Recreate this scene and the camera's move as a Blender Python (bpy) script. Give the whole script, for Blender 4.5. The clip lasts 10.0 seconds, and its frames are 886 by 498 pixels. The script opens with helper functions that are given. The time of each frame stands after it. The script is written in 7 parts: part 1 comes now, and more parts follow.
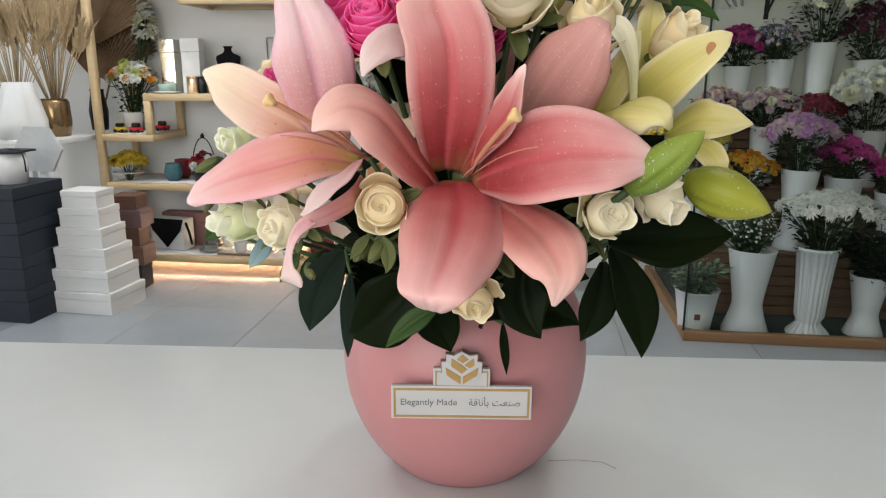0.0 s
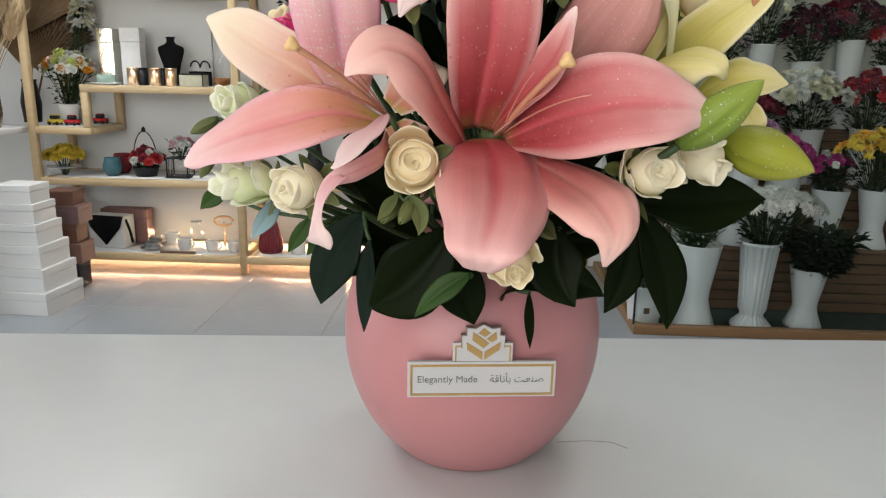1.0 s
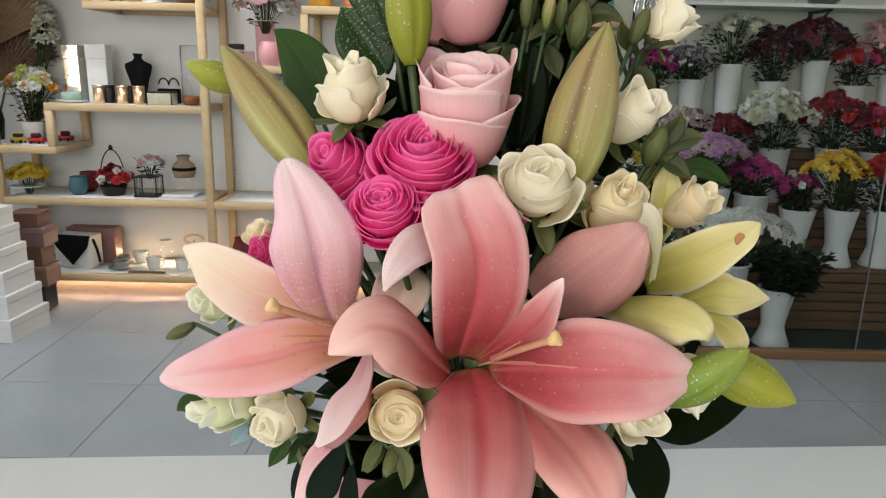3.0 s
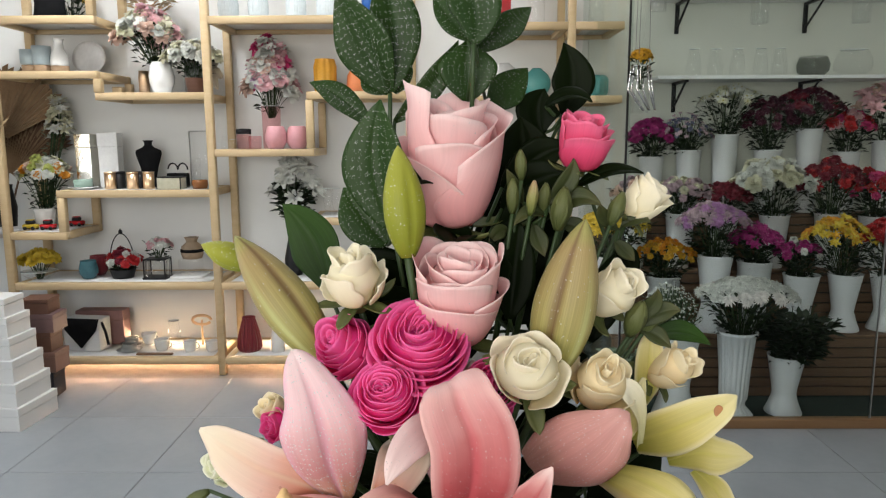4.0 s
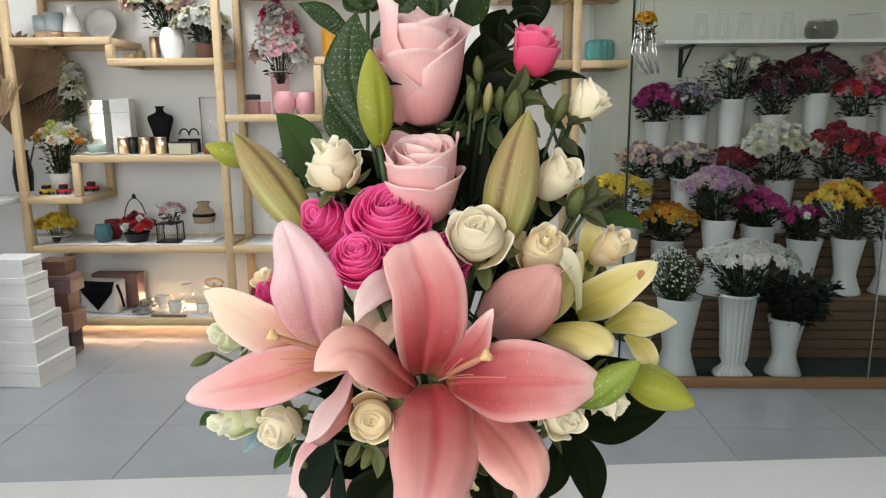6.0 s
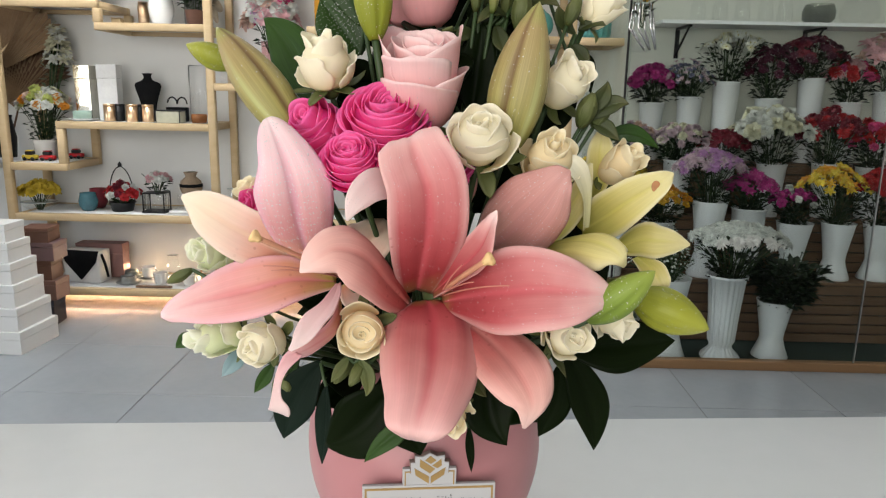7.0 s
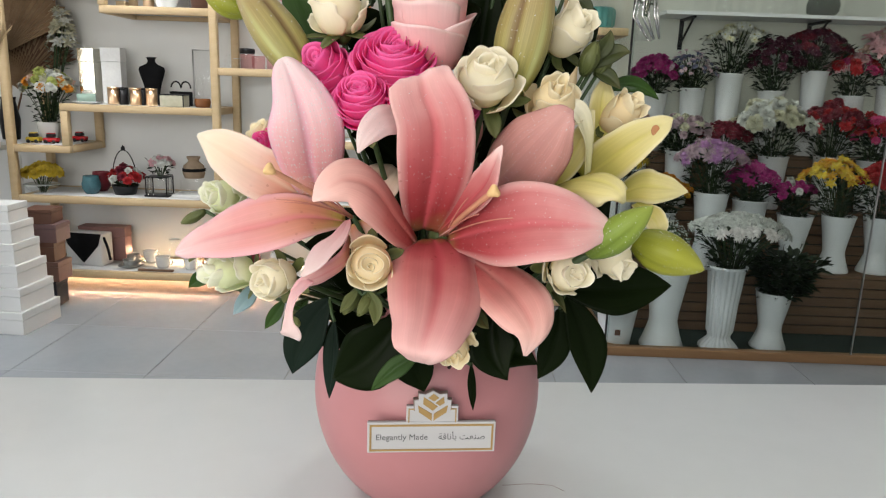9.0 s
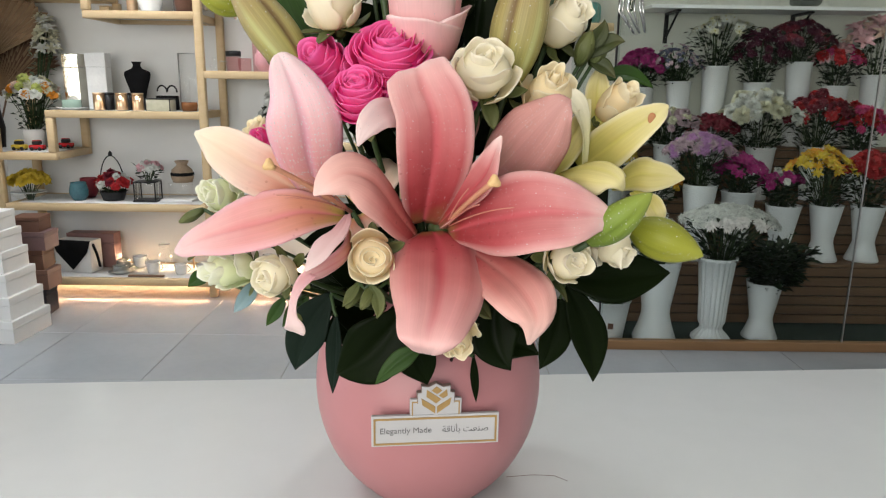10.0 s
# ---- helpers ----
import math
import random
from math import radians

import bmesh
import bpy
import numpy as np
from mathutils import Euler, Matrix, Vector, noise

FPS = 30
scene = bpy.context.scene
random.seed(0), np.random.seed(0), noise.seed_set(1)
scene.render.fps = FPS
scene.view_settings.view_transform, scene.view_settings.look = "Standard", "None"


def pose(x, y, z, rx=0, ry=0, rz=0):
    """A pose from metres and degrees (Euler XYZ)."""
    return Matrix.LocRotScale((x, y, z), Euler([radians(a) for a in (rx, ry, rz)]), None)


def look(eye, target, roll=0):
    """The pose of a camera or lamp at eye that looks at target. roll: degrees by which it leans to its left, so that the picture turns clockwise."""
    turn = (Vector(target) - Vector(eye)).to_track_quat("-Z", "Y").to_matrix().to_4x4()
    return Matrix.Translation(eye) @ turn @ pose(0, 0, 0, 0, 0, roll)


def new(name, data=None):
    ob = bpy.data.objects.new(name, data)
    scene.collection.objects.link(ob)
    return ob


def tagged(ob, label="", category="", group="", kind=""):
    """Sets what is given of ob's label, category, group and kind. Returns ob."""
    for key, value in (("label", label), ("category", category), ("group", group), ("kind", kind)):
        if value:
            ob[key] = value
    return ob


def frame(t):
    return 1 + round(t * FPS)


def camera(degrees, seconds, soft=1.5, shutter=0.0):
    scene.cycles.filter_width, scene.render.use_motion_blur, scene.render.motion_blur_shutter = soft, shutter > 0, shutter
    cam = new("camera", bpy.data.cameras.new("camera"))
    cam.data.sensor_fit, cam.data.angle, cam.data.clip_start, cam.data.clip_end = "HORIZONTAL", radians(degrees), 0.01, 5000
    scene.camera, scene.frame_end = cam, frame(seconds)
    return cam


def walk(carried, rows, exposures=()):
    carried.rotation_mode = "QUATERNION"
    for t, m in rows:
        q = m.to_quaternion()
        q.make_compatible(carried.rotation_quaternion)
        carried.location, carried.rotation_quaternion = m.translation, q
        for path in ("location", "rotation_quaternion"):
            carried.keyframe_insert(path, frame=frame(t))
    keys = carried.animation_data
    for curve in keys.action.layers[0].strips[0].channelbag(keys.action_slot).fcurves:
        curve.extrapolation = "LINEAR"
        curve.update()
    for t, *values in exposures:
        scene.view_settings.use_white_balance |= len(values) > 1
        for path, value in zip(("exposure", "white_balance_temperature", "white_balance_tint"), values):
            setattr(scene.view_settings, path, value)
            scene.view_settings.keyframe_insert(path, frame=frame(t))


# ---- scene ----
cam = camera(63.9, 10.0, soft=1.2)
PATH = [
    (0, (0.041, -0.498, 1.236), (-0.190, 1.429, 0.754), 0.3),
    (0.5, (0.011, -0.499, 1.211), (-0.161, 1.441, 0.758), 1.0),
    (1, (-0.005, -0.481, 1.211), (-0.079, 1.459, 0.73), 1.2),
    (1.5, (-0.016, -0.468, 1.201), (-0.019, 1.463, 0.683), 1.9),
    (2, (-0.017, -0.46, 1.232), (-0.013, 1.473, 0.72), 0.2),
    (2.5, (-0.01, -0.457, 1.275), (-0.018, 1.479, 0.776), 0.3),
    (3, (-0.014, -0.448, 1.324), (-0.011, 1.493, 0.841), 1.4),
    (4.3, (-0.006, -0.484, 1.396), (-0.008, 1.497, 1.123), -1.0),
    (4.5, (-0.003, -0.503, 1.397), (0.04, 1.479, 1.128), -0.4),
    (5, (0.011, -0.53, 1.391), (-0.004, 1.449, 1.104), -1.2),
    (5.2, (0.015, -0.534, 1.381), (-0.018, 1.44, 1.061), -0.8),
    (6.3, (0.02, -0.539, 1.338), (-0.034, 1.424, 0.956), -0.1),
    (6.5, (0.016, -0.531, 1.33), (-0.032, 1.432, 0.948), 0.4),
    (7, (0.014, -0.515, 1.297), (-0.003, 1.44, 0.873), 1.2),
    (7.5, (0.016, -0.513, 1.285), (-0.004, 1.44, 0.855), 1.0),
    (8, (0.013, -0.525, 1.282), (0.019, 1.432, 0.87), 1.7),
    (8.5, (0.014, -0.535, 1.279), (-0.003, 1.417, 0.845), 1.5),
    (9, (0.012, -0.537, 1.269), (-0.006, 1.413, 0.826), 2.0),
    (9.5, (0.007, -0.543, 1.259), (-0.003, 1.404, 0.799), 2.1),
    (10, (0.006, -0.539, 1.265), (0.015, 1.411, 0.82), 0.8),
]
walk(cam, [(t, look(e, g, r)) for t, e, g, r in PATH], exposures=((0, -0.17), (3, -0.24), (4.5, -0.16), (6.5, -0.09), (10, -0.07)))

# ---- world, daylight and lamps ----
world = bpy.data.worlds.new("world")
scene.world = world
world.use_nodes = True
wn = world.node_tree
sky = wn.nodes.new("ShaderNodeTexSky")
sky.sky_type, sky.sun_disc = "NISHITA", False
sky.sun_elevation, sky.sun_rotation = radians(35), radians(200)
wn.nodes["Background"].inputs["Strength"].default_value = 0.12
wn.links.new(sky.outputs["Color"], wn.nodes["Background"].inputs["Color"])


def lamp(name, kind, m, energy, color, size=None, size_y=None):
    data = bpy.data.lights.new(name, kind)
    data.energy, data.color = energy, color
    if kind == "AREA":
        data.shape, data.size, data.size_y = "RECTANGLE", size, size_y or size
    ob = new(name, data)
    ob.matrix_world = m
    return ob


sun = lamp("sun", "SUN", look((-2, -6, 5), (0, 0, 0)), 2.0, (1.0, 0.93, 0.82))
sun.data.angle = radians(0.5)
# daylight standing in the shop window behind the counter, and in an added, unseen side window
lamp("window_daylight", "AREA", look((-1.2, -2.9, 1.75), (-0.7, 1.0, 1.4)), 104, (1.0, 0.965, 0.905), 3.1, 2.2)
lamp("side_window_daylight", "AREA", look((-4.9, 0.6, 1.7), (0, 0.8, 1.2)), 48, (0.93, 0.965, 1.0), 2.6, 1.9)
# ceiling panels out of view, added for light from above
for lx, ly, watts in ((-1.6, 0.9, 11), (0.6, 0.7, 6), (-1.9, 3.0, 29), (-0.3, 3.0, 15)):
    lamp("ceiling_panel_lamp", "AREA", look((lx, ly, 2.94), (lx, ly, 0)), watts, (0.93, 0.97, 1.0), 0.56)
# unseen lamp added to brighten the cooler's upper back panel
lamp("cooler_lamp", "AREA", look((2.0, 3.55, 2.86), (2.0, 4.0, 2.1)), 6.5, (1.0, 0.93, 0.8), 1.6, 0.08)
# warm strip under the bottom shelf
for sx, sw in ((-1.97, 1.05), (-0.82, 0.95)):
    lamp("shelf_strip", "AREA", look((sx, 3.9, 0.084), (sx, 3.62, 0.0)), 6.0, (1.0, 0.52, 0.28), sw, 0.012)
lamp("shelf_strip", "AREA", look((-1.82, 3.97, 0.17), (-1.82, 3.8, 0.1)), 3.6, (1.0, 0.7, 0.42), 0.9, 0.012)
lamp("shelf_strip", "AREA", look((-0.95, 3.97, 0.17), (-0.95, 3.8, 0.1)), 2.6, (1.0, 0.7, 0.42), 0.6, 0.012)
scene.view_settings.exposure = 0.0


# ---- materials ----
def mat(name, color, rough=0.5, metal=0.0, vary=0.12, scale=8.0, bump=0.0, bump_scale=60.0, color2=None, trans=0.0,
        translucent=0.0, coat=0.0, sheen=0.0, spec=0.5, stretch=(1, 1, 1), ior=1.45, island=0.0, alpha=1.0):
    m = bpy.data.materials.new(name)
    m.use_nodes = True
    n, l = m.node_tree.nodes, m.node_tree.links
    b = n["Principled BSDF"]
    b.inputs["Roughness"].default_value, b.inputs["Metallic"].default_value = rough, metal
    b.inputs["Transmission Weight"].default_value, b.inputs["IOR"].default_value = trans, ior
    b.inputs["Coat Weight"].default_value, b.inputs["Sheen Weight"].default_value = coat, sheen
    b.inputs["Specular IOR Level"].default_value, b.inputs["Alpha"].default_value = spec, alpha
    tc = n.new("ShaderNodeTexCoord")
    mp = n.new("ShaderNodeMapping")
    mp.inputs["Scale"].default_value = stretch
    l.new(tc.outputs["Object"], mp.inputs["Vector"])
    coarse, fine = n.new("ShaderNodeTexNoise"), n.new("ShaderNodeTexNoise")
    coarse.inputs["Scale"].default_value, fine.inputs["Scale"].default_value = scale, scale * 9
    coarse.inputs["Detail"].default_value = 4
    for t in (coarse, fine):
        l.new(mp.outputs["Vector"], t.inputs["Vector"])
    add = n.new("ShaderNodeMath")
    add.operation = "MULTIPLY_ADD"
    add.inputs[1].default_value = 0.35
    l.new(fine.outputs["Fac"], add.inputs[0])
    l.new(coarse.outputs["Fac"], add.inputs[2])
    ramp = n.new("ShaderNodeMapRange")
    ramp.inputs["From Min"].default_value, ramp.inputs["From Max"].default_value = 0.35, 1.0
    l.new(add.outputs[0], ramp.inputs["Value"])
    mix = n.new("ShaderNodeMix")
    mix.data_type = "RGBA"
    c2 = color2 or tuple(max(0.0, c * (1 - vary * 2)) for c in color)
    mix.inputs["A"].default_value, mix.inputs["B"].default_value = (*color, 1), (*c2, 1)
    l.new(ramp.outputs["Result"], mix.inputs["Factor"])
    out = mix.outputs["Result"]
    if island:
        info = n.new("ShaderNodeObjectInfo")
        geo = n.new("ShaderNodeNewGeometry")
        am = n.new("ShaderNodeMath")
        am.operation = "ADD"
        l.new(info.outputs["Random"], am.inputs[0])
        l.new(geo.outputs["Random Per Island"], am.inputs[1])
        mr = n.new("ShaderNodeMapRange")
        mr.inputs["From Max"].default_value = 2.0
        mr.inputs["To Min"].default_value, mr.inputs["To Max"].default_value = 1 - island, 1 + island
        l.new(am.outputs[0], mr.inputs["Value"])
        hs = n.new("ShaderNodeHueSaturation")
        l.new(mr.outputs["Result"], hs.inputs["Value"])
        l.new(out, hs.inputs["Color"])
        out = hs.outputs["Color"]
    l.new(out, b.inputs["Base Color"])
    if bump:
        bn = n.new("ShaderNodeTexNoise")
        bn.inputs["Scale"].default_value, bn.inputs["Detail"].default_value = bump_scale, 5
        l.new(mp.outputs["Vector"], bn.inputs["Vector"])
        bp = n.new("ShaderNodeBump")
        bp.inputs["Strength"].default_value, bp.inputs["Distance"].default_value = bump, 0.002
        l.new(bn.outputs["Fac"], bp.inputs["Height"])
        l.new(bp.outputs["Normal"], b.inputs["Normal"])
    if translucent:
        tr, ms = n.new("ShaderNodeBsdfTranslucent"), n.new("ShaderNodeMixShader")
        ms.inputs["Fac"].default_value = translucent
        l.new(out, tr.inputs["Color"])
        l.new(b.outputs[0], ms.inputs[1])
        l.new(tr.outputs[0], ms.inputs[2])
        l.new(ms.outputs[0], n["Material Output"].inputs["Surface"])
    return m


def petal_mat(name, stops, rough=0.45, vein=0.08, speckle=0.0, edge=None, translucent=0.2, vary=0.1, gloss=0.3, soft=0.0, rib=None, margin=0.3):
    """A petal: colour from its base (0) to its tip (1), fine veins along it, a tinted margin and a few freckles near the throat."""
    m = bpy.data.materials.new(name)
    m.use_nodes = True
    n, l = m.node_tree.nodes, m.node_tree.links
    b = n["Principled BSDF"]
    b.inputs["Roughness"].default_value, b.inputs["Sheen Weight"].default_value = rough, 0.0
    b.inputs["Specular IOR Level"].default_value = gloss
    b.inputs["Subsurface Weight"].default_value, b.inputs["Subsurface Scale"].default_value = soft, 0.004
    b.inputs["Subsurface Radius"].default_value = (1.0, 0.9, 0.8)
    uv = n.new("ShaderNodeUVMap")
    sep = n.new("ShaderNodeSeparateXYZ")
    l.new(uv.outputs[0], sep.inputs[0])
    tc = n.new("ShaderNodeTexCoord")
    ns = n.new("ShaderNodeTexNoise")
    ns.inputs["Scale"].default_value, ns.inputs["Detail"].default_value = 45, 4
    l.new(tc.outputs["Object"], ns.inputs["Vector"])
    wob = n.new("ShaderNodeMath")
    wob.operation = "MULTIPLY_ADD"
    wob.inputs[1].default_value = 0.22
    l.new(ns.outputs["Fac"], wob.inputs[0])
    l.new(sep.outputs["Y"], wob.inputs[2])
    sub = n.new("ShaderNodeMath")
    sub.operation = "SUBTRACT"
    sub.inputs[1].default_value = 0.11
    l.new(wob.outputs[0], sub.inputs[0])
    cr = n.new("ShaderNodeValToRGB")
    els = cr.color_ramp.elements
    while len(els) < len(stops):
        els.new(0.5)
    for e, (p, c) in zip(els, stops):
        e.position, e.color = p, (*c, 1)
    l.new(sub.outputs[0], cr.inputs[0])
    out = cr.outputs[0]
    # veins
    vm = n.new("ShaderNodeMapping")
    vm.inputs["Scale"].default_value = (44, 1.3, 1)
    l.new(uv.outputs[0], vm.inputs["Vector"])
    vn = n.new("ShaderNodeTexNoise")
    vn.inputs["Scale"].default_value, vn.inputs["Detail"].default_value = 1.0, 3
    l.new(vm.outputs[0], vn.inputs["Vector"])
    mr = n.new("ShaderNodeMapRange")
    mr.inputs["From Min"].default_value, mr.inputs["From Max"].default_value = 0.3, 0.7
    mr.inputs["To Min"].default_value, mr.inputs["To Max"].default_value = 1 - vein, 1 + vein * 0.6
    l.new(vn.outputs["Fac"], mr.inputs["Value"])
    hs = n.new("ShaderNodeHueSaturation")
    l.new(mr.outputs[0], hs.inputs["Value"])
    l.new(out, hs.inputs["Color"])
    out = hs.outputs[0]
    if edge:
        ab = n.new("ShaderNodeMath")
        ab.operation = "SUBTRACT"
        ab.inputs[1].default_value = 0.5
        l.new(sep.outputs["X"], ab.inputs[0])
        ab2 = n.new("ShaderNodeMath")
        ab2.operation = "ABSOLUTE"
        l.new(ab.outputs[0], ab2.inputs[0])
        er = n.new("ShaderNodeMapRange")
        er.inputs["From Min"].default_value, er.inputs["From Max"].default_value = margin, 0.5
        er.inputs["To Max"].default_value = 0.75
        l.new(ab2.outputs[0], er.inputs["Value"])
        mx = n.new("ShaderNodeMix")
        mx.data_type = "RGBA"
        mx.inputs["B"].default_value = (*edge, 1)
        l.new(er.outputs[0], mx.inputs["Factor"])
        l.new(out, mx.inputs["A"])
        out = mx.outputs["Result"]
    if rib:
        ra = n.new("ShaderNodeMath")
        ra.operation = "SUBTRACT"
        ra.inputs[1].default_value = 0.5
        l.new(sep.outputs["X"], ra.inputs[0])
        rb = n.new("ShaderNodeMath")
        rb.operation = "ABSOLUTE"
        l.new(ra.outputs[0], rb.inputs[0])
        rc = n.new("ShaderNodeMapRange")
        rc.interpolation_type = "SMOOTHSTEP"
        rc.inputs["From Min"].default_value, rc.inputs["From Max"].default_value = 0.11, 0.0
        rc.inputs["To Max"].default_value = 0.85
        l.new(rb.outputs[0], rc.inputs["Value"])
        rd = n.new("ShaderNodeMapRange")
        rd.inputs["From Min"].default_value, rd.inputs["From Max"].default_value = 0.85, 0.3
        l.new(sub.outputs[0], rd.inputs["Value"])
        re = n.new("ShaderNodeMath")
        re.operation = "MULTIPLY"
        l.new(rc.outputs[0], re.inputs[0])
        l.new(rd.outputs[0], re.inputs[1])
        mx = n.new("ShaderNodeMix")
        mx.data_type = "RGBA"
        mx.inputs["B"].default_value = (*rib, 1)
        l.new(re.outputs[0], mx.inputs["Factor"])
        l.new(out, mx.inputs["A"])
        out = mx.outputs["Result"]
    if speckle:
        vo = n.new("ShaderNodeTexVoronoi")
        vo.inputs["Scale"].default_value = 230
        l.new(tc.outputs["Object"], vo.inputs["Vector"])
        lt = n.new("ShaderNodeMath")
        lt.operation = "LESS_THAN"
        lt.inputs[1].default_value = 0.22
        l.new(vo.outputs["Distance"], lt.inputs[0])
        near = n.new("ShaderNodeMapRange")
        near.inputs["From Min"].default_value, near.inputs["From Max"].default_value = 0.36, 0.2
        near.inputs["To Max"].default_value = speckle
        l.new(sep.outputs["Y"], near.inputs["Value"])
        pick = n.new("ShaderNodeMath")
        pick.operation = "GREATER_THAN"
        pick.inputs[1].default_value = 0.6
        l.new(vo.outputs["Color"], pick.inputs[0])
        mu = n.new("ShaderNodeMath")
        mu.operation = "MULTIPLY"
        l.new(lt.outputs[0], mu.inputs[0])
        l.new(near.outputs[0], mu.inputs[1])
        mu2 = n.new("ShaderNodeMath")
        mu2.operation = "MULTIPLY"
        l.new(mu.outputs[0], mu2.inputs[0])
        l.new(pick.outputs[0], mu2.inputs[1])
        mx = n.new("ShaderNodeMix")
        mx.data_type = "RGBA"
        mx.inputs["B"].default_value = (0.25, 0.03, 0.02, 1)
        l.new(mu2.outputs[0], mx.inputs["Factor"])
        l.new(out, mx.inputs["A"])
        out = mx.outputs["Result"]
    l.new(out, b.inputs["Base Color"])
    bp = n.new("ShaderNodeBump")
    bp.inputs["Strength"].default_value, bp.inputs["Distance"].default_value = 0.2, 0.0006
    l.new(vn.outputs["Fac"], bp.inputs["Height"])
    l.new(bp.outputs["Normal"], b.inputs["Normal"])
    tr, ms = n.new("ShaderNodeBsdfTranslucent"), n.new("ShaderNodeMixShader")
    ms.inputs["Fac"].default_value = translucent
    l.new(out, tr.inputs["Color"])
    l.new(b.outputs[0], ms.inputs[1])
    l.new(tr.outputs[0], ms.inputs[2])
    l.new(ms.outputs[0], n["Material Output"].inputs["Surface"])
    return m


WALL = mat("wall_paint", (0.78, 0.78, 0.76), 0.7, vary=0.03, scale=1.5, bump=0.1, bump_scale=90)
CEIL = mat("ceiling_paint", (0.8, 0.8, 0.79), 0.8, vary=0.03, scale=2)
TILE = mat("floor_tile", (0.31, 0.33, 0.355), 0.14, vary=0.07, scale=3, bump=0.03, bump_scale=14, island=0.05, spec=0.5)
GROUT = mat("grout", (0.22, 0.22, 0.21), 0.9, scale=30)
COUNTER = mat("counter_laminate", (0.595, 0.612, 0.612), 0.24, vary=0.04, scale=4, bump=0.05, bump_scale=25)
PINE = mat("pine", (0.62, 0.47, 0.28), 0.5, color2=(0.52, 0.37, 0.2), scale=5, stretch=(1, 1, 6), bump=0.15, bump_scale=30)
PINE_H = mat("pine_rail", (0.62, 0.47, 0.28), 0.5, color2=(0.52, 0.37, 0.2), scale=5, stretch=(0.5, 8, 8), bump=0.15, bump_scale=30)
DECK = mat("dark_slat_wood", (0.2, 0.115, 0.065), 0.6, color2=(0.11, 0.06, 0.035), scale=5, stretch=(0.5, 6, 8), bump=0.2, bump_scale=30, island=0.15)
KERB_WOOD = mat("base_trim_wood", (0.3, 0.17, 0.08), 0.45, color2=(0.22, 0.12, 0.055), scale=5, stretch=(0.5, 6, 8))
GREEN_MAT = mat("dark_green_carpet", (0.02, 0.035, 0.028), 0.95, scale=30, bump=0.4, bump_scale=300)
GREY_WALL = mat("cooler_wall_paint", (0.7, 0.71, 0.64), 0.6, vary=0.06, scale=2)
PLASTIC_W = mat("white_plastic", (0.78, 0.79, 0.8), 0.35, vary=0.04, scale=12)
CERAMIC_W = mat("white_ceramic", (0.8, 0.8, 0.78), 0.22, vary=0.04, scale=14, coat=0.3)
CERAMIC_P = mat("pink_matt_ceramic", (0.43, 0.185, 0.195), 0.42, vary=0.035, scale=9, bump=0.05, bump_scale=120, coat=0.06)
BLACK = mat("black_velvet", (0.012, 0.012, 0.013), 0.9, vary=0.2, scale=20, spec=0.1)
BLACK_METAL = mat("black_metal", (0.02, 0.02, 0.022), 0.45, metal=0.5)
GOLD = mat("brushed_gold", (0.86, 0.6, 0.38), 0.28, metal=1.0, scale=20)
BRASS_PRINT = mat("gold_print", (0.42, 0.27, 0.1), 0.4, metal=0.35, scale=60)
PLATE_W = mat("white_acrylic", (0.45, 0.445, 0.45), 0.3, vary=0.02)
INK = mat("grey_print", (0.12, 0.12, 0.12), 0.6)
# brown for shaded edges behind the sign's panels; the shade is in the colour
SHADOW_EDGE = mat("shadow_edge_brown", (0.22, 0.16, 0.13), 0.4)
CARD_W = mat("white_card", (0.7, 0.7, 0.69), 0.6, vary=0.03, scale=6)
CARD_B = mat("black_card", (0.016, 0.022, 0.032), 0.65, vary=0.15, scale=6)
ALU = mat("aluminium", (0.6, 0.6, 0.6), 0.35, metal=1.0)
CHROME = mat("chrome", (0.75, 0.75, 0.75), 0.12, metal=1.0)
CORD = mat("grey_cord", (0.25, 0.25, 0.25), 0.7)


def pane_mat(name, share=0.45, tint=(1, 1, 1), rough=0.03):
    """Thin sheet glass: mostly clear, with a mirror-like share that grows at a grazing view."""
    m = bpy.data.materials.new(name)
    m.use_nodes = True
    n, l = m.node_tree.nodes, m.node_tree.links
    n.remove(n["Principled BSDF"])
    tr, gl, ms, lw = (n.new("ShaderNodeBsdfTransparent"), n.new("ShaderNodeBsdfGlossy"), n.new("ShaderNodeMixShader"),
                      n.new("ShaderNodeLayerWeight"))
    tr.inputs[0].default_value = (*tint, 1)
    gl.inputs["Roughness"].default_value = rough
    lw.inputs["Blend"].default_value = 0.5
    steep = n.new("ShaderNodeMath")
    steep.operation = "POWER"
    steep.inputs[1].default_value = 4.0
    l.new(lw.outputs["Facing"], steep.inputs[0])
    base = n.new("ShaderNodeMath")
    base.operation = "MULTIPLY_ADD"
    base.inputs[1].default_value, base.inputs[2].default_value = 0.9, 0.05
    l.new(steep.outputs[0], base.inputs[0])
    part_of = n.new("ShaderNodeMath")
    part_of.operation = "MULTIPLY"
    part_of.inputs[1].default_value = share
    l.new(base.outputs[0], part_of.inputs[0])
    l.new(part_of.outputs[0], ms.inputs[0])
    l.new(tr.outputs[0], ms.inputs[1])
    l.new(gl.outputs[0], ms.inputs[2])
    l.new(ms.outputs[0], n["Material Output"].inputs["Surface"])
    return m


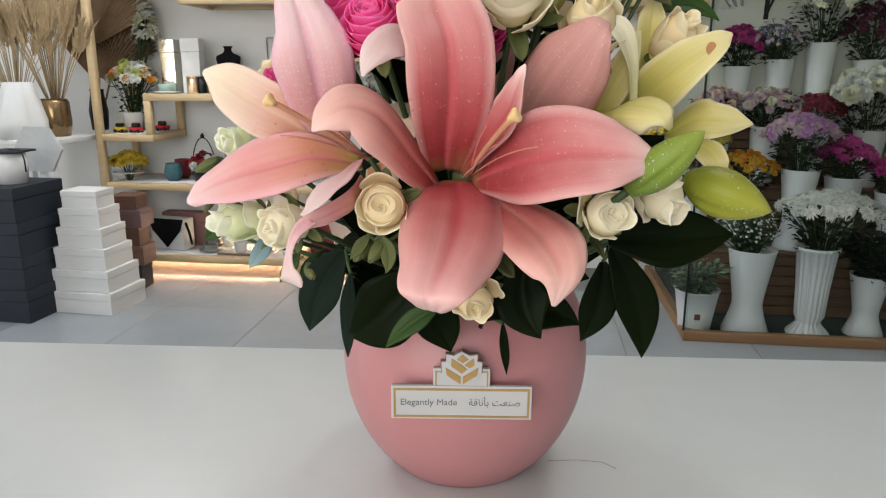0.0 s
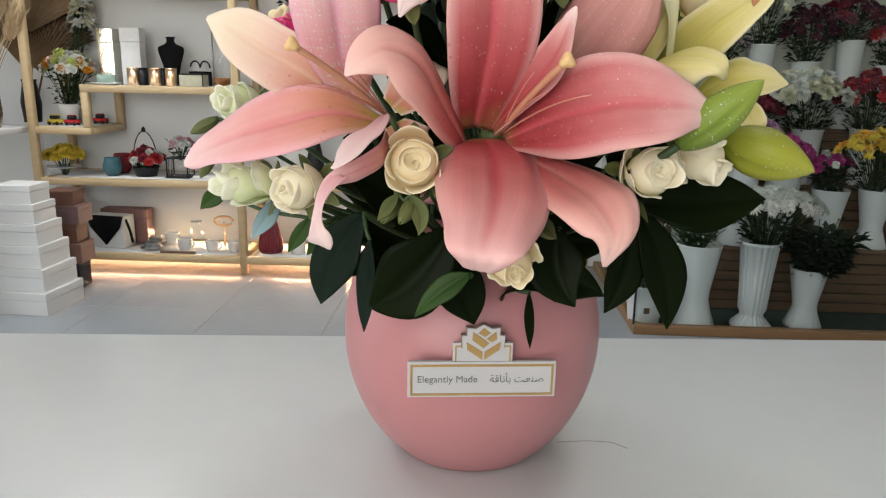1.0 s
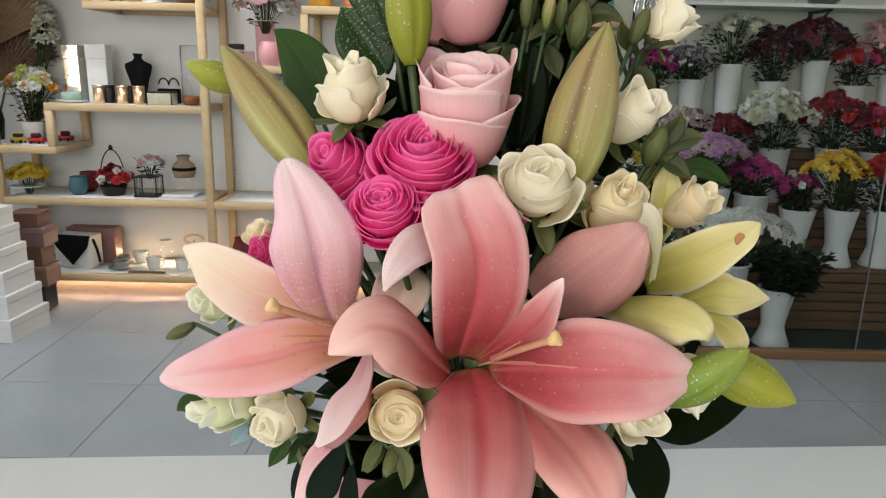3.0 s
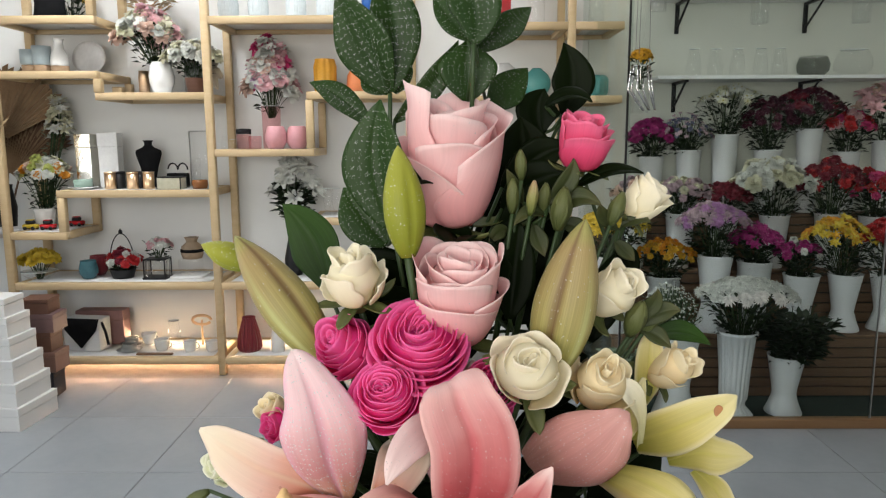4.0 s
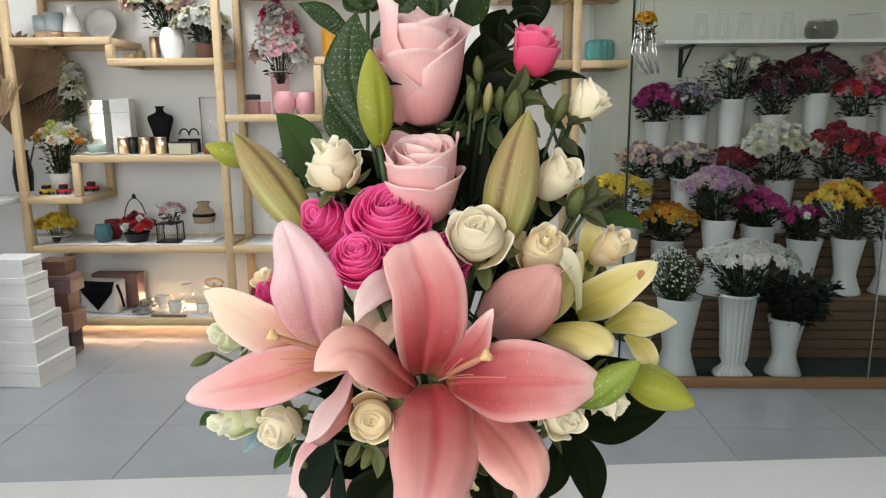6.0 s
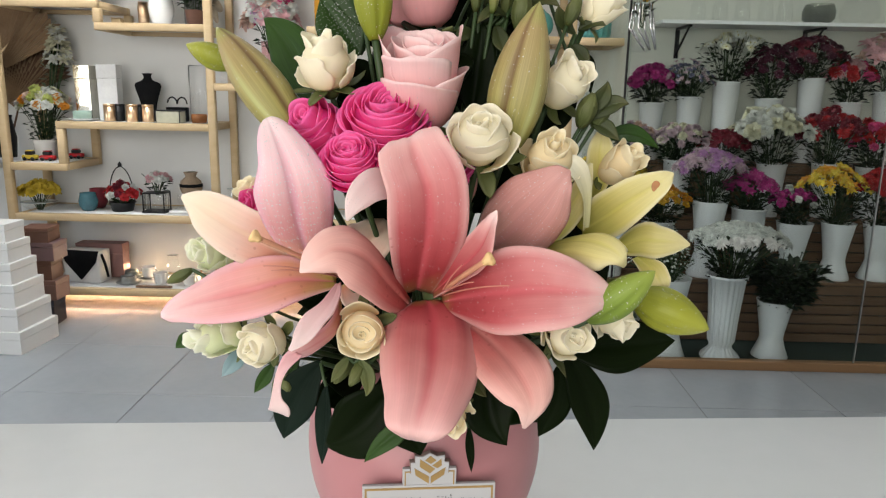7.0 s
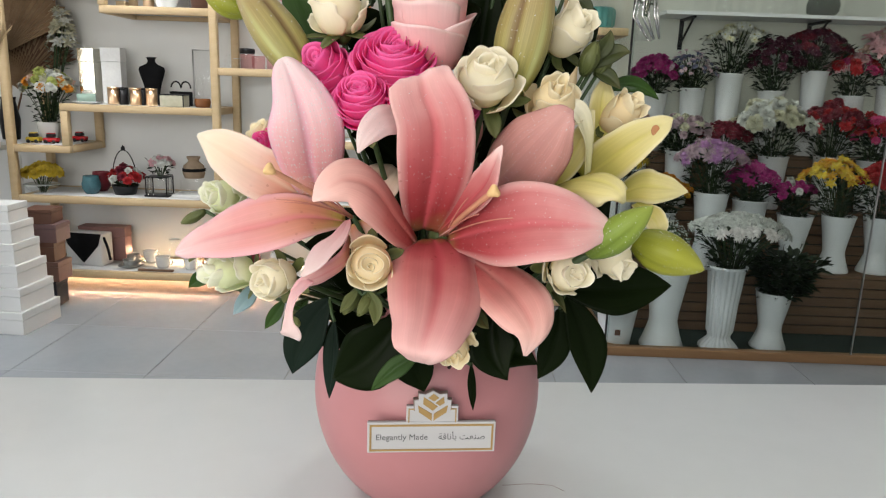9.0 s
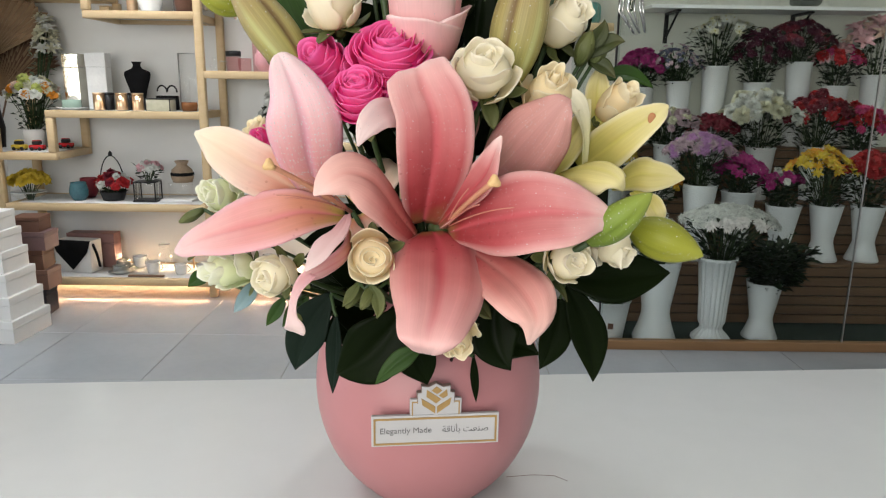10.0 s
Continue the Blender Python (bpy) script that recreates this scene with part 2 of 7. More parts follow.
PANE = pane_mat("cooler_glass", 0.18, tint=(0.9, 0.93, 0.92))
THIN_GLASS = pane_mat("thin_glass", 0.6, tint=(0.997, 0.998, 0.998), rough=0.02)
# opaque pale colour that paints the bright edge of clear glass
RIM_HIGHLIGHT = mat("glass_rim_highlight", (0.75, 0.8, 0.79), 0.12, vary=0.02, spec=0.8)
PINK_GLASS = pane_mat("pink_glass", tint=(0.93, 0.72, 0.73))
AMBER_GLASS = mat("amber_ribbed_glass", (0.8, 0.42, 0.05), 0.15, translucent=0.4, scale=14)
ORANGE_CER = mat("orange_ceramic", (0.7, 0.22, 0.08), 0.35)
TEAL_CER = mat("teal_ceramic", (0.1, 0.34, 0.32), 0.35, scale=14)
TEAL_DK = mat("dark_teal_glaze", (0.06, 0.17, 0.2), 0.25, scale=14, color2=(0.03, 0.08, 0.1))
GREY_BLUE = mat("grey_blue_glaze", (0.42, 0.5, 0.53), 0.3, scale=14)
TERRA = mat("raw_clay", (0.5, 0.33, 0.2), 0.7, scale=20)
MARBLE = mat("veined_white_marble", (0.72, 0.71, 0.7), 0.25, color2=(0.5, 0.49, 0.48), scale=7)
ROSE_CER = mat("rose_ceramic", (0.68, 0.33, 0.36), 0.35)
MAROON = mat("maroon_pleated_ceramic", (0.2, 0.018, 0.028), 0.4)
BLUE_GL = mat("blue_glaze", (0.03, 0.12, 0.4), 0.2)
RED_GL = mat("red_lacquer", (0.5, 0.015, 0.02), 0.25)
KRAFT = mat("brown_card", (0.16, 0.075, 0.05), 0.6, scale=9)
BURLAP = mat("burlap", (0.34, 0.25, 0.17), 0.95, scale=40, bump=0.6, bump_scale=300)
SAGE = mat("sage_tin", (0.36, 0.5, 0.42), 0.4)
DRY = mat("dried_grass", (0.55, 0.42, 0.25), 0.9, color2=(0.38, 0.26, 0.14), scale=30, island=0.25)
DRY_DK = mat("dried_palm", (0.2, 0.12, 0.075), 0.9, color2=(0.11, 0.06, 0.04), scale=20, island=0.2)
WATER = mat("dew", (0.95, 0.93, 0.93), 0.08, vary=0, spec=0.9, trans=0.22, ior=1.33)
# glow of the added ceiling panels
PANEL_GLOW = bpy.data.materials.new("lit_diffuser")
PANEL_GLOW.use_nodes = True
PANEL_GLOW.node_tree.nodes["Principled BSDF"].inputs["Emission Color"].default_value = (1, 0.97, 0.92, 1)
PANEL_GLOW.node_tree.nodes["Principled BSDF"].inputs["Emission Strength"].default_value = 4
LED = bpy.data.materials.new("led_strip")
LED.use_nodes = True
LED.node_tree.nodes["Principled BSDF"].inputs["Emission Color"].default_value = (1, 0.72, 0.42, 1)
LED.node_tree.nodes["Principled BSDF"].inputs["Emission Strength"].default_value = 6


# ---- mesh helpers ----
def link_mesh(name, bm, material, parent=None, label="", smooth=True):
    me = bpy.data.meshes.new(name)
    bm.normal_update()
    bm.to_mesh(me)
    bm.free()
    for m in (material if isinstance(material, (list, tuple)) else [material]):
        me.materials.append(m)
    if smooth:
        me.polygons.foreach_set("use_smooth", [True] * len(me.polygons))
    ob = new(name, me)
    if parent:
        ob.parent = parent
    if label:
        ob["label"] = label
    return ob


def part(name, bm, material, parent, label="", smooth=True):
    return link_mesh(name, bm, material, parent, label, smooth)


def share(name, mesh, m, parent=None):
    ob = new(name, mesh)
    ob.matrix_world = m
    if parent:
        ob.parent = parent
    return ob


def thing(name, label, category, at=(0, 0, 0), rot=(0, 0, 0), group="", kind=""):
    ob = new(name)
    ob.matrix_world = pose(*at, *rot)
    ob.empty_display_size = 0.02
    return tagged(ob, label, category, group, kind)


def box(bm, lo, hi, bevel=0.0, seg=2):
    lo, hi = Vector(lo), Vector(hi)
    r = bmesh.ops.create_cube(bm, size=1.0, matrix=Matrix.LocRotScale((lo + hi) / 2, None, hi - lo))
    if bevel:
        edges = list({e for v in r["verts"] for e in v.link_edges})
        bmesh.ops.bevel(bm, geom=edges, offset=bevel, segments=seg, profile=0.5, affect="EDGES")
    return bm


def boxed(lo, hi, bevel=0.0, seg=2):
    return box(bmesh.new(), lo, hi, bevel, seg)


def lathe(bm, profile, seg=32, at=(0, 0, 0), flute=0, depth=0.0, squash=1.0):
    """A turned body from (radius, height) pairs; flute: number of ribs and their depth."""
    at = Vector(at)
    rings = []
    for r, z in profile:
        ring = []
        for i in range(seg):
            a = 2 * math.pi * i / seg
            k = 1 + (depth * math.cos(flute * a) if flute and r > 0.002 else 0)
            ring.append(bm.verts.new(at + Vector((r * k * math.cos(a), r * k * math.sin(a) * squash, z))))
        rings.append(ring)
    for a, b in zip(rings, rings[1:]):
        for i in range(seg):
            j = (i + 1) % seg
            bm.faces.new((a[i], a[j], b[j], b[i]))
    for ring, flip in ((rings[0], True), (rings[-1], False)):
        bm.faces.new(list(reversed(ring)) if flip else ring)
    return bm


def vessel(profile, wall=0.003, seg=32, **kw):
    """An open vessel: outside from the foot up to the rim and inside down again."""
    inner = [(max(r - wall, 0.001), max(z, profile[0][1] + wall)) for r, z in reversed(profile)]
    return lathe(bmesh.new(), list(profile) + inner, seg, **kw)


def tube(bm, points, radius, seg=8, taper=1.0):
    pts = [Vector(p) for p in points]
    rings = []
    for i, p in enumerate(pts):
        d = (pts[min(i + 1, len(pts) - 1)] - pts[max(i - 1, 0)]).normalized()
        side = d.orthogonal().normalized() if not rings else (prev - d * prev.dot(d)).normalized()
        prev = side
        up = d.cross(side)
        r = radius * (1 + (taper - 1) * i / max(1, len(pts) - 1))
        rings.append([bm.verts.new(p + (side * math.cos(2 * math.pi * k / seg) + up * math.sin(2 * math.pi * k / seg)) * r) for k in range(seg)])
    for a, b in zip(rings, rings[1:]):
        for k in range(seg):
            bm.faces.new((a[k], a[(k + 1) % seg], b[(k + 1) % seg], b[k]))
    bm.faces.new(list(reversed(rings[0])))
    bm.faces.new(rings[-1])
    return bm


def bez(a, m, b, t):
    """The point at t of the arc from a over m (at its middle) to b."""
    c = m * 2 - (a + b) * 0.5
    return a * (1 - t) ** 2 + c * 2 * t * (1 - t) + b * t * t


def sheet(bm, grid, thick):
    """A closed thin shell over a grid of points, with UVs across (u) and along (v)."""
    uvl = bm.loops.layers.uv.verify()
    nv, nu = len(grid), len(grid[0])
    nor = []
    for i in range(nv):
        row = []
        for j in range(nu):
            dv = grid[min(i + 1, nv - 1)][j] - grid[max(i - 1, 0)][j]
            du = grid[i][min(j + 1, nu - 1)] - grid[i][max(j - 1, 0)]
            x = du.cross(dv)
            row.append(x.normalized() if x.length > 1e-9 else Vector((0, 0, 1)))
        nor.append(row)
    top = [[bm.verts.new(grid[i][j] + nor[i][j] * thick / 2) for j in range(nu)] for i in range(nv)]
    low = [[bm.verts.new(grid[i][j] - nor[i][j] * thick / 2) for j in range(nu)] for i in range(nv)]

    def face(vs, uv):
        f = bm.faces.new(vs)
        for loop, w in zip(f.loops, uv):
            loop[uvl].uv = w
    for i in range(nv - 1):
        for j in range(nu - 1):
            uv = [(j / (nu - 1), i / (nv - 1)), ((j + 1) / (nu - 1), i / (nv - 1)), ((j + 1) / (nu - 1), (i + 1) / (nv - 1)), (j / (nu - 1), (i + 1) / (nv - 1))]
            face((top[i][j], top[i][j + 1], top[i + 1][j + 1], top[i + 1][j]), uv)
            face((low[i][j], low[i + 1][j], low[i + 1][j + 1], low[i][j + 1]), [uv[0], uv[3], uv[2], uv[1]])
    rim = [(0, j) for j in range(nu)] + [(i, nu - 1) for i in range(1, nv)] + [(nv - 1, j) for j in range(nu - 2, -1, -1)] + [(i, 0) for i in range(nv - 2, 0, -1)]
    for (a, b), (c, d) in zip(rim, rim[1:] + rim[:1]):
        face((top[a][b], low[a][b], low[c][d], top[c][d]), [(b / (nu - 1), a / (nv - 1))] * 2 + [(d / (nu - 1), c / (nv - 1))] * 2)
    return bm

# ---- the room ----
def structure(name, bm, material, label, smooth=False):
    ob = link_mesh(name, bm, material, smooth=smooth)
    return tagged(ob, label, name.split("_")[0], kind="structure")


WALL_Y = 4.06
structure("wall_north", boxed((-5.0, WALL_Y, 0), (3.7, WALL_Y + 0.15, 3.0)), WALL, "white painted plaster wall behind the display shelves")
structure("wall_west", boxed((-5.15, 2.0, 0), (-5.0, WALL_Y + 0.15, 3.0)), WALL, "white painted plaster side wall beyond the shelves")
# this window opening is out of view, assumed for light from the left
west2 = bmesh.new()
box(west2, (-5.15, -3.0, 0), (-5.0, -0.8, 3.0))
box(west2, (-5.15, -0.8, 0), (-5.0, 2.0, 0.7))
box(west2, (-5.15, -0.8, 2.7), (-5.0, 2.0, 3.0))
structure("wall_west_window", west2, WALL, "white painted side wall round a wide window opening")
structure("wall_east", boxed((3.7, -3.15, 0), (3.85, WALL_Y + 0.15, 3.0)), WALL, "white painted plaster wall beyond the cooler")
south = bmesh.new()
box(south, (-5.15, -3.15, 0), (-3.1, -3.0, 3.0))
box(south, (1.9, -3.15, 0), (3.7, -3.0, 3.0))
box(south, (-3.1, -3.15, 2.85), (1.9, -3.0, 3.0))
box(south, (-3.1, -3.15, 0), (1.9, -3.0, 0.5))
structure("wall_south", south, WALL, "white painted wall with a wide shop window opening")
structure("ceiling", boxed((-5.15, -3.15, 3.0), (3.85, WALL_Y + 0.15, 3.12)), CEIL, "plain white painted ceiling over the shop")
structure("ground", boxed((-60, -60, -0.3), (60, 60, -0.16)), GROUT, "grey paved ground outside the shop")
floor = structure("floor", boxed((-5.15, -3.15, -0.15), (3.85, WALL_Y + 0.15, -0.004)), GROUT, "grey porcelain tile floor with thin dark joints")

# counter: top slab on a plain body, its far edge slightly askew to the shelves
counter = thing("counter", "white laminate shop counter with a plain flat top", "counter", (0, 0, 0), (0, 0, 4.2))
part("top", boxed((-1.9, -0.95, 0.91), (1.9, 0.205, 0.95), 0.004), COUNTER, counter)
part("body", boxed((-1.85, -0.2, 0.0), (1.85, 0.15, 0.9095)), COUNTER, counter)

# ---- pine display shelving along the wall ----
FY, BY, BAR = 3.605, 4.0, 0.042
shelving = thing("display_shelving", "light pine display shelving of stepped square bars and boards", "shelf", (-1.3, 3.8, 0))


def bar(x0, x1, z0, z1, y, name="rail"):
    ob = part(name, boxed((x0, y, z0), (x1, y + BAR, z1), 0.002, 1), PINE if z1 - z0 > x1 - x0 else PINE_H, shelving)
    ob.matrix_parent_inverse = shelving.matrix_world.inverted()
    return ob


def board(x0, x1, z, y0=FY, y1=BY):
    """A shelf: bars before and behind, cross bars at the ends and a thin board let in."""
    bar(x0, x1, z - BAR, z, y0)
    bar(x0, x1, z - BAR, z, y1)
    for x in (x0, x1 - BAR):
        ob = part("rail", boxed((x, y0 + BAR, z - BAR), (x + BAR, y1, z - 0.001), 0.002, 1), PINE, shelving)
        ob.matrix_parent_inverse = shelving.matrix_world.inverted()
    ob = part("board", boxed((x0 + BAR, y0 + BAR, z - 0.018), (x1 - BAR, y1, z - 0.002)), CARD_W, shelving, "white board let into the frame")
    ob.matrix_parent_inverse = shelving.matrix_world.inverted()


V0, V1, V2, V3 = -2.60, -1.385, -0.252, 0.655
for vx in (V0, V1, V2, V3):
    for vy in (FY, BY):
        bar(vx, vx + BAR, 0, 2.75, vy - 0.0015, "post")
# first bay
board(-2.27, V1, 1.105)
board(V0 + BAR, -2.27 + BAR, 0.86)
board(V0 + BAR, V1, 0.562)
board(V0 + BAR, V1, 0.108)
board(V0 + BAR, -1.982, 1.775)
board(-2.001, V1, 1.655)
board(V0 + BAR, -1.975, 2.075)
for vx, z0, z1 in ((-2.27, 0.862, 1.062), (-2.006, 1.657, 1.732), (-2.016, 2.077, 2.75)):
    for vy in (FY, BY):
        bar(vx, vx + BAR, z0, z1, vy)
# second bay
board(V1 + BAR, V2, 2.068)
board(V1 + BAR, -0.776, 1.336)
board(-0.809, V2, 1.656)
board(V1 + BAR, V2, 0.562)
board(V1 + BAR, V2, 0.108)
board(-0.826, V2, 0.941)
for vy in (FY, BY):
    bar(-0.816, -0.816 + BAR, 1.336 + 0.002, 1.656 - BAR - 0.002, vy)
# third bay
board(0.202, V3, 2.026)
board(V2 + BAR, V3, 1.628)
board(V3 + BAR, V3 + 0.31, 1.626)
board(V3 + BAR, V3 + 0.31, 2.026)
for vy in (FY, BY):
    bar(0.202, 0.202 + BAR, 2.028, 2.75, vy)
for x0, x1 in ((V0 + 0.1, V1 - 0.05), (V1 + 0.1, V2 - 0.05)):
    ob = part("led_strip", boxed((x0, 3.908, 0.083), (x1, 3.918, 0.089)), LED, shelving, "warm glowing light strip")
    ob.matrix_parent_inverse = shelving.matrix_world.inverted()

# ---- glass flower cooler ----
CX0, CX1, CY0, CY1 = 0.80, 3.4, 2.80, 4.02
cooler = thing("flower_cooler", "flower display behind tall glass panes on a brown timber kerb", "cooler", (2.1, 3.4, 0))


def cpart(name, bm, material, label="", smooth=False):
    ob = part(name, bm, material, cooler, label, smooth)
    ob.matrix_parent_inverse = cooler.matrix_world.inverted()
    return ob


cpart("kerb", boxed((CX0, CY0, 0), (CX1, CY0 + 0.05, 0.045), 0.004), KERB_WOOD, "brown timber kerb")
cpart("kerb", boxed((CX0, CY0 + 0.051, 0), (CX0 + 0.05, CY1, 0.045), 0.004), KERB_WOOD, "brown timber kerb")
cpart("floor_mat", boxed((CX0 + 0.051, CY0 + 0.051, 0), (CX1, CY1, 0.006)), GREEN_MAT, "dark green carpet base")
for x0, x1 in ((CX0 + 0.004, 2.02), (2.026, CX1)):
    p = cpart("glass_pane", boxed((x0, CY0 + 0.02, 0.046), (x1, CY0 + 0.028, 2.7)), PANE, "clear glass pane")
    p.visible_shadow = False
p = cpart("glass_pane", boxed((CX0 + 0.01, CY0 + 0.03, 0.046), (CX0 + 0.018, CY1, 2.7)), PANE, "clear glass pane")
p.visible_shadow = False
cpart("seal", boxed((CX0 - 0.002, CY0 + 0.018, 0.046), (CX0 + 0.006, CY0 + 0.03, 2.7)), BLACK_METAL, "thin dark corner seal")
cpart("seal", boxed((2.0205, CY0 + 0.019, 0.046), (2.0255, CY0 + 0.029, 2.7)), ALU, "thin grey joint")
cpart("back_panel", boxed((CX0 + 0.05, CY1 + 0.001, 0), (CX1, CY1 + 0.03, 2.9)), GREY_WALL, "grey painted back panel")
# stepped stand with dark slats
for y0, z0, z1 in ((3.22, 0.0065, 0.33), (3.55, 0.331, 0.62), (3.77, 0.621, 0.92)):
    cpart("step", boxed((CX0 + 0.06, y0 + 0.02, z0), (CX1, CY1, z1)), GREEN_MAT, "dark stand")
    n = int(round((z1 - z0) / 0.054))
    for i in range(n):
        h = (z1 - z0) / n
        cpart("slat", boxed((CX0 + 0.06, y0, z0 + i * h + 0.004), (CX1, y0 + 0.018, z0 + (i + 1) * h - 0.003), 0.002, 1), DECK)
    for i in range(3 if y0 < 3.5 else 2):
        cpart("slat", boxed((CX0 + 0.06, y0 + 0.005 + i * 0.085, z1 + 0.001), (CX1, y0 + 0.083 + i * 0.085, z1 + 0.016), 0.002, 1), DECK)
# wall shelves on brackets
for sz, nm in ((1.745, 0), (2.213, 1)):
    cpart("wall_shelf", boxed((1.204, 3.75, sz - 0.02), (2.513 + 0.08 + 0.5 * nm, CY1, sz), 0.002), PLASTIC_W, "white wall shelf")
    for bx in (1.377, 2.151):
        b = bmesh.new()
        box(b, (bx - 0.012, CY1 - 0.012, sz - 0.2), (bx + 0.012, CY1, sz - 0.021))
        box(b, (bx - 0.012, 3.78, sz - 0.034), (bx + 0.012, CY1 - 0.012, sz - 0.021))
        tube(b, [(bx, 3.8, sz - 0.034), (bx, CY1 - 0.012, sz - 0.17)], 0.007, 6)
        cpart("bracket", b, BLACK_METAL, "black iron bracket")

# ---- the vase on the counter ----
VX, VY, VZ, VR = -0.002, 0.0, 1.036, 0.0895
vase = thing("vase", "round matt pink ceramic vase with a small white sign", "vase", (VX, VY, 0.95), (0, 0, 6))
prof = [(0.001, 0.003), (0.043, 0.003), (0.047, 0.0), (0.053, 0.0015)]
for i in range(22):
    a = radians(-52 + i * 5.1)
    prof.append((VR * math.cos(a), 0.086 + (0.104 if a < 0 else 0.1) * math.sin(a)))
prof += [(prof[-1][0] - 0.001, prof[-1][1] + 0.003), (prof[-1][0] - 0.005, prof[-1][1] + 0.003)]
prof += [(VR * math.cos(radians(a)) - 0.005, 0.086 + 0.093 * math.sin(radians(a))) for a in (50, 30, 10, -20, -45)] + [(0.001, 0.012)]
part("body", lathe(bmesh.new(), prof, 96), CERAMIC_P, vase)
part("foot", lathe(bmesh.new(), [(0.040, 0.0), (0.0455, 0.0), (0.0465, 0.0012), (0.040, 0.0025)], 64), SHADOW_EDGE, vase, "dark brown foot ring")
part("rim", lathe(bmesh.new(), [(0.0565, 0.1845), (0.060, 0.183), (0.0610, 0.186), (0.058, 0.1885), (0.0555, 0.187)], 72), CERAMIC_P, vase, "rounded ceramic rim")
foam = thing("floral_foam", "dark green wet foam block filling the vase mouth", "foam", (VX, VY, 0.99))
part("block", boxed((-0.045, -0.045, 0.0), (0.045, 0.045, 0.13), 0.012), mat("floral_foam", (0.012, 0.03, 0.014), 0.95, bump=0.5, bump_scale=200), foam)

# the sign: stepped acrylic panel, gold fillet, emblem and words
SIGN = thing("sign", "small white acrylic sign with a gold fillet and emblem", "sign", (0.0045, -0.0935, 1.0265), (0, 0, 6))


def plate(x0, x1, z0, z1, y0, y1, material, name, bevel=0.0004, label=""):
    return part(name, boxed((x0, y0, z0), (x1, y1, z1), bevel, 2), material, SIGN, label, smooth=False)


plate(-0.0435, 0.0435, 0.0, 0.0222, -0.002, 0.001, PLATE_W, "panel")
plate(-0.0432, 0.0432, -0.0004, 0.0218, 0.0011, 0.0024, SHADOW_EDGE, "backing")
plate(-0.0175, 0.0175, 0.0224, 0.0338, -0.002, 0.001, PLATE_W, "panel")
plate(-0.0172, 0.0172, 0.0220, 0.0334, 0.0011, 0.0024, SHADOW_EDGE, "backing")
for x0, x1, z0, z1 in ((-0.0420, 0.0420, 0.0012, 0.0025), (-0.0420, 0.0420, 0.0192, 0.0206), (-0.0420, -0.0407, 0.0025, 0.0192), (0.0407, 0.0420, 0.0025, 0.0192),
                       (-0.0162, -0.0154, 0.0222, 0.0322), (0.0154, 0.0162, 0.0222, 0.0322), (-0.0154, -0.0105, 0.0314, 0.0322), (0.0105, 0.0154, 0.0314, 0.0322)):
    plate(x0, x1, z0, z1, -0.0024, -0.00201, BRASS_PRINT, "fillet", 0.0)


def prism(points, y0, y1):
    bm = bmesh.new()
    a = [bm.verts.new((x, y0, z)) for x, z in points]
    b = [bm.verts.new((x, y1, z)) for x, z in points]
    bm.faces.new(a)
    bm.faces.new(list(reversed(b)))
    for i in range(len(a)):
        j = (i + 1) % len(a)
        bm.faces.new((a[j], a[i], b[i], b[j]))
    bmesh.ops.recalc_face_normals(bm, faces=bm.faces)
    return bm


half = [(0.0010, 0.0228), (0.0120, 0.0306), (0.0124, 0.0384), (0.0094, 0.0388), (0.0095, 0.0433), (0.0046, 0.0427)]
crest = half + [(0.0, 0.0452)] + [(-x, z) for x, z in reversed(half)]
part("emblem_backing", prism(crest, -0.0032, -0.0021), PLATE_W, SIGN, smooth=False)
part("emblem_backing", prism([(x * 1.05, z + 0.0002) for x, z in crest], -0.00209, 0.0018), SHADOW_EDGE, SIGN, smooth=False)
for pts in ([(-0.0100, 0.0350), (-0.0005, 0.0290), (-0.0006, 0.0240), (-0.0093, 0.0302)], [(0.0102, 0.0352), (0.0007, 0.0290), (0.0006, 0.0240), (0.0093, 0.0302)],
            [(-0.0063, 0.0412), (0.0034, 0.0342), (0.0, 0.0312), (-0.0066, 0.0361)], [(0.0073, 0.0412), (0.0078, 0.0367), (0.0048, 0.0348), (0.0016, 0.0367)],
            [(0.0003, 0.0435), (0.0041, 0.0404), (0.0006, 0.0380), (-0.0031, 0.0404)]):
    part("emblem", prism(pts, -0.0037, -0.00321), BRASS_PRINT, SIGN, "gold facet", smooth=False)


def words(text, size, m, parent):
    cu = bpy.data.curves.new("words", "FONT")
    cu.body, cu.size, cu.extrude, cu.align_x, cu.align_y = text, size, 0.00008, "CENTER", "CENTER"
    tmp = new("words", cu)
    bpy.context.view_layer.update()
    me = bpy.data.meshes.new_from_object(tmp.evaluated_get(bpy.context.evaluated_depsgraph_get()))
    bpy.data.objects.remove(tmp)
    me.materials.clear()
    me.materials.append(INK)
    ob = new("lettering", me)
    ob.parent = parent
    ob.matrix_local = m
    ob["label"] = "thin grey lettering"


words("Elegantly Made", 0.0059, pose(-0.0203, -0.00215, 0.0112, 90), SIGN)
words("\uFE94\uFED7\uFE8E\uFEE7\uFE84\uFE91 \uFE96\uFECC\uFEE8\uFEBB", 0.0062, pose(0.0205, -0.00215, 0.0112, 90), SIGN)

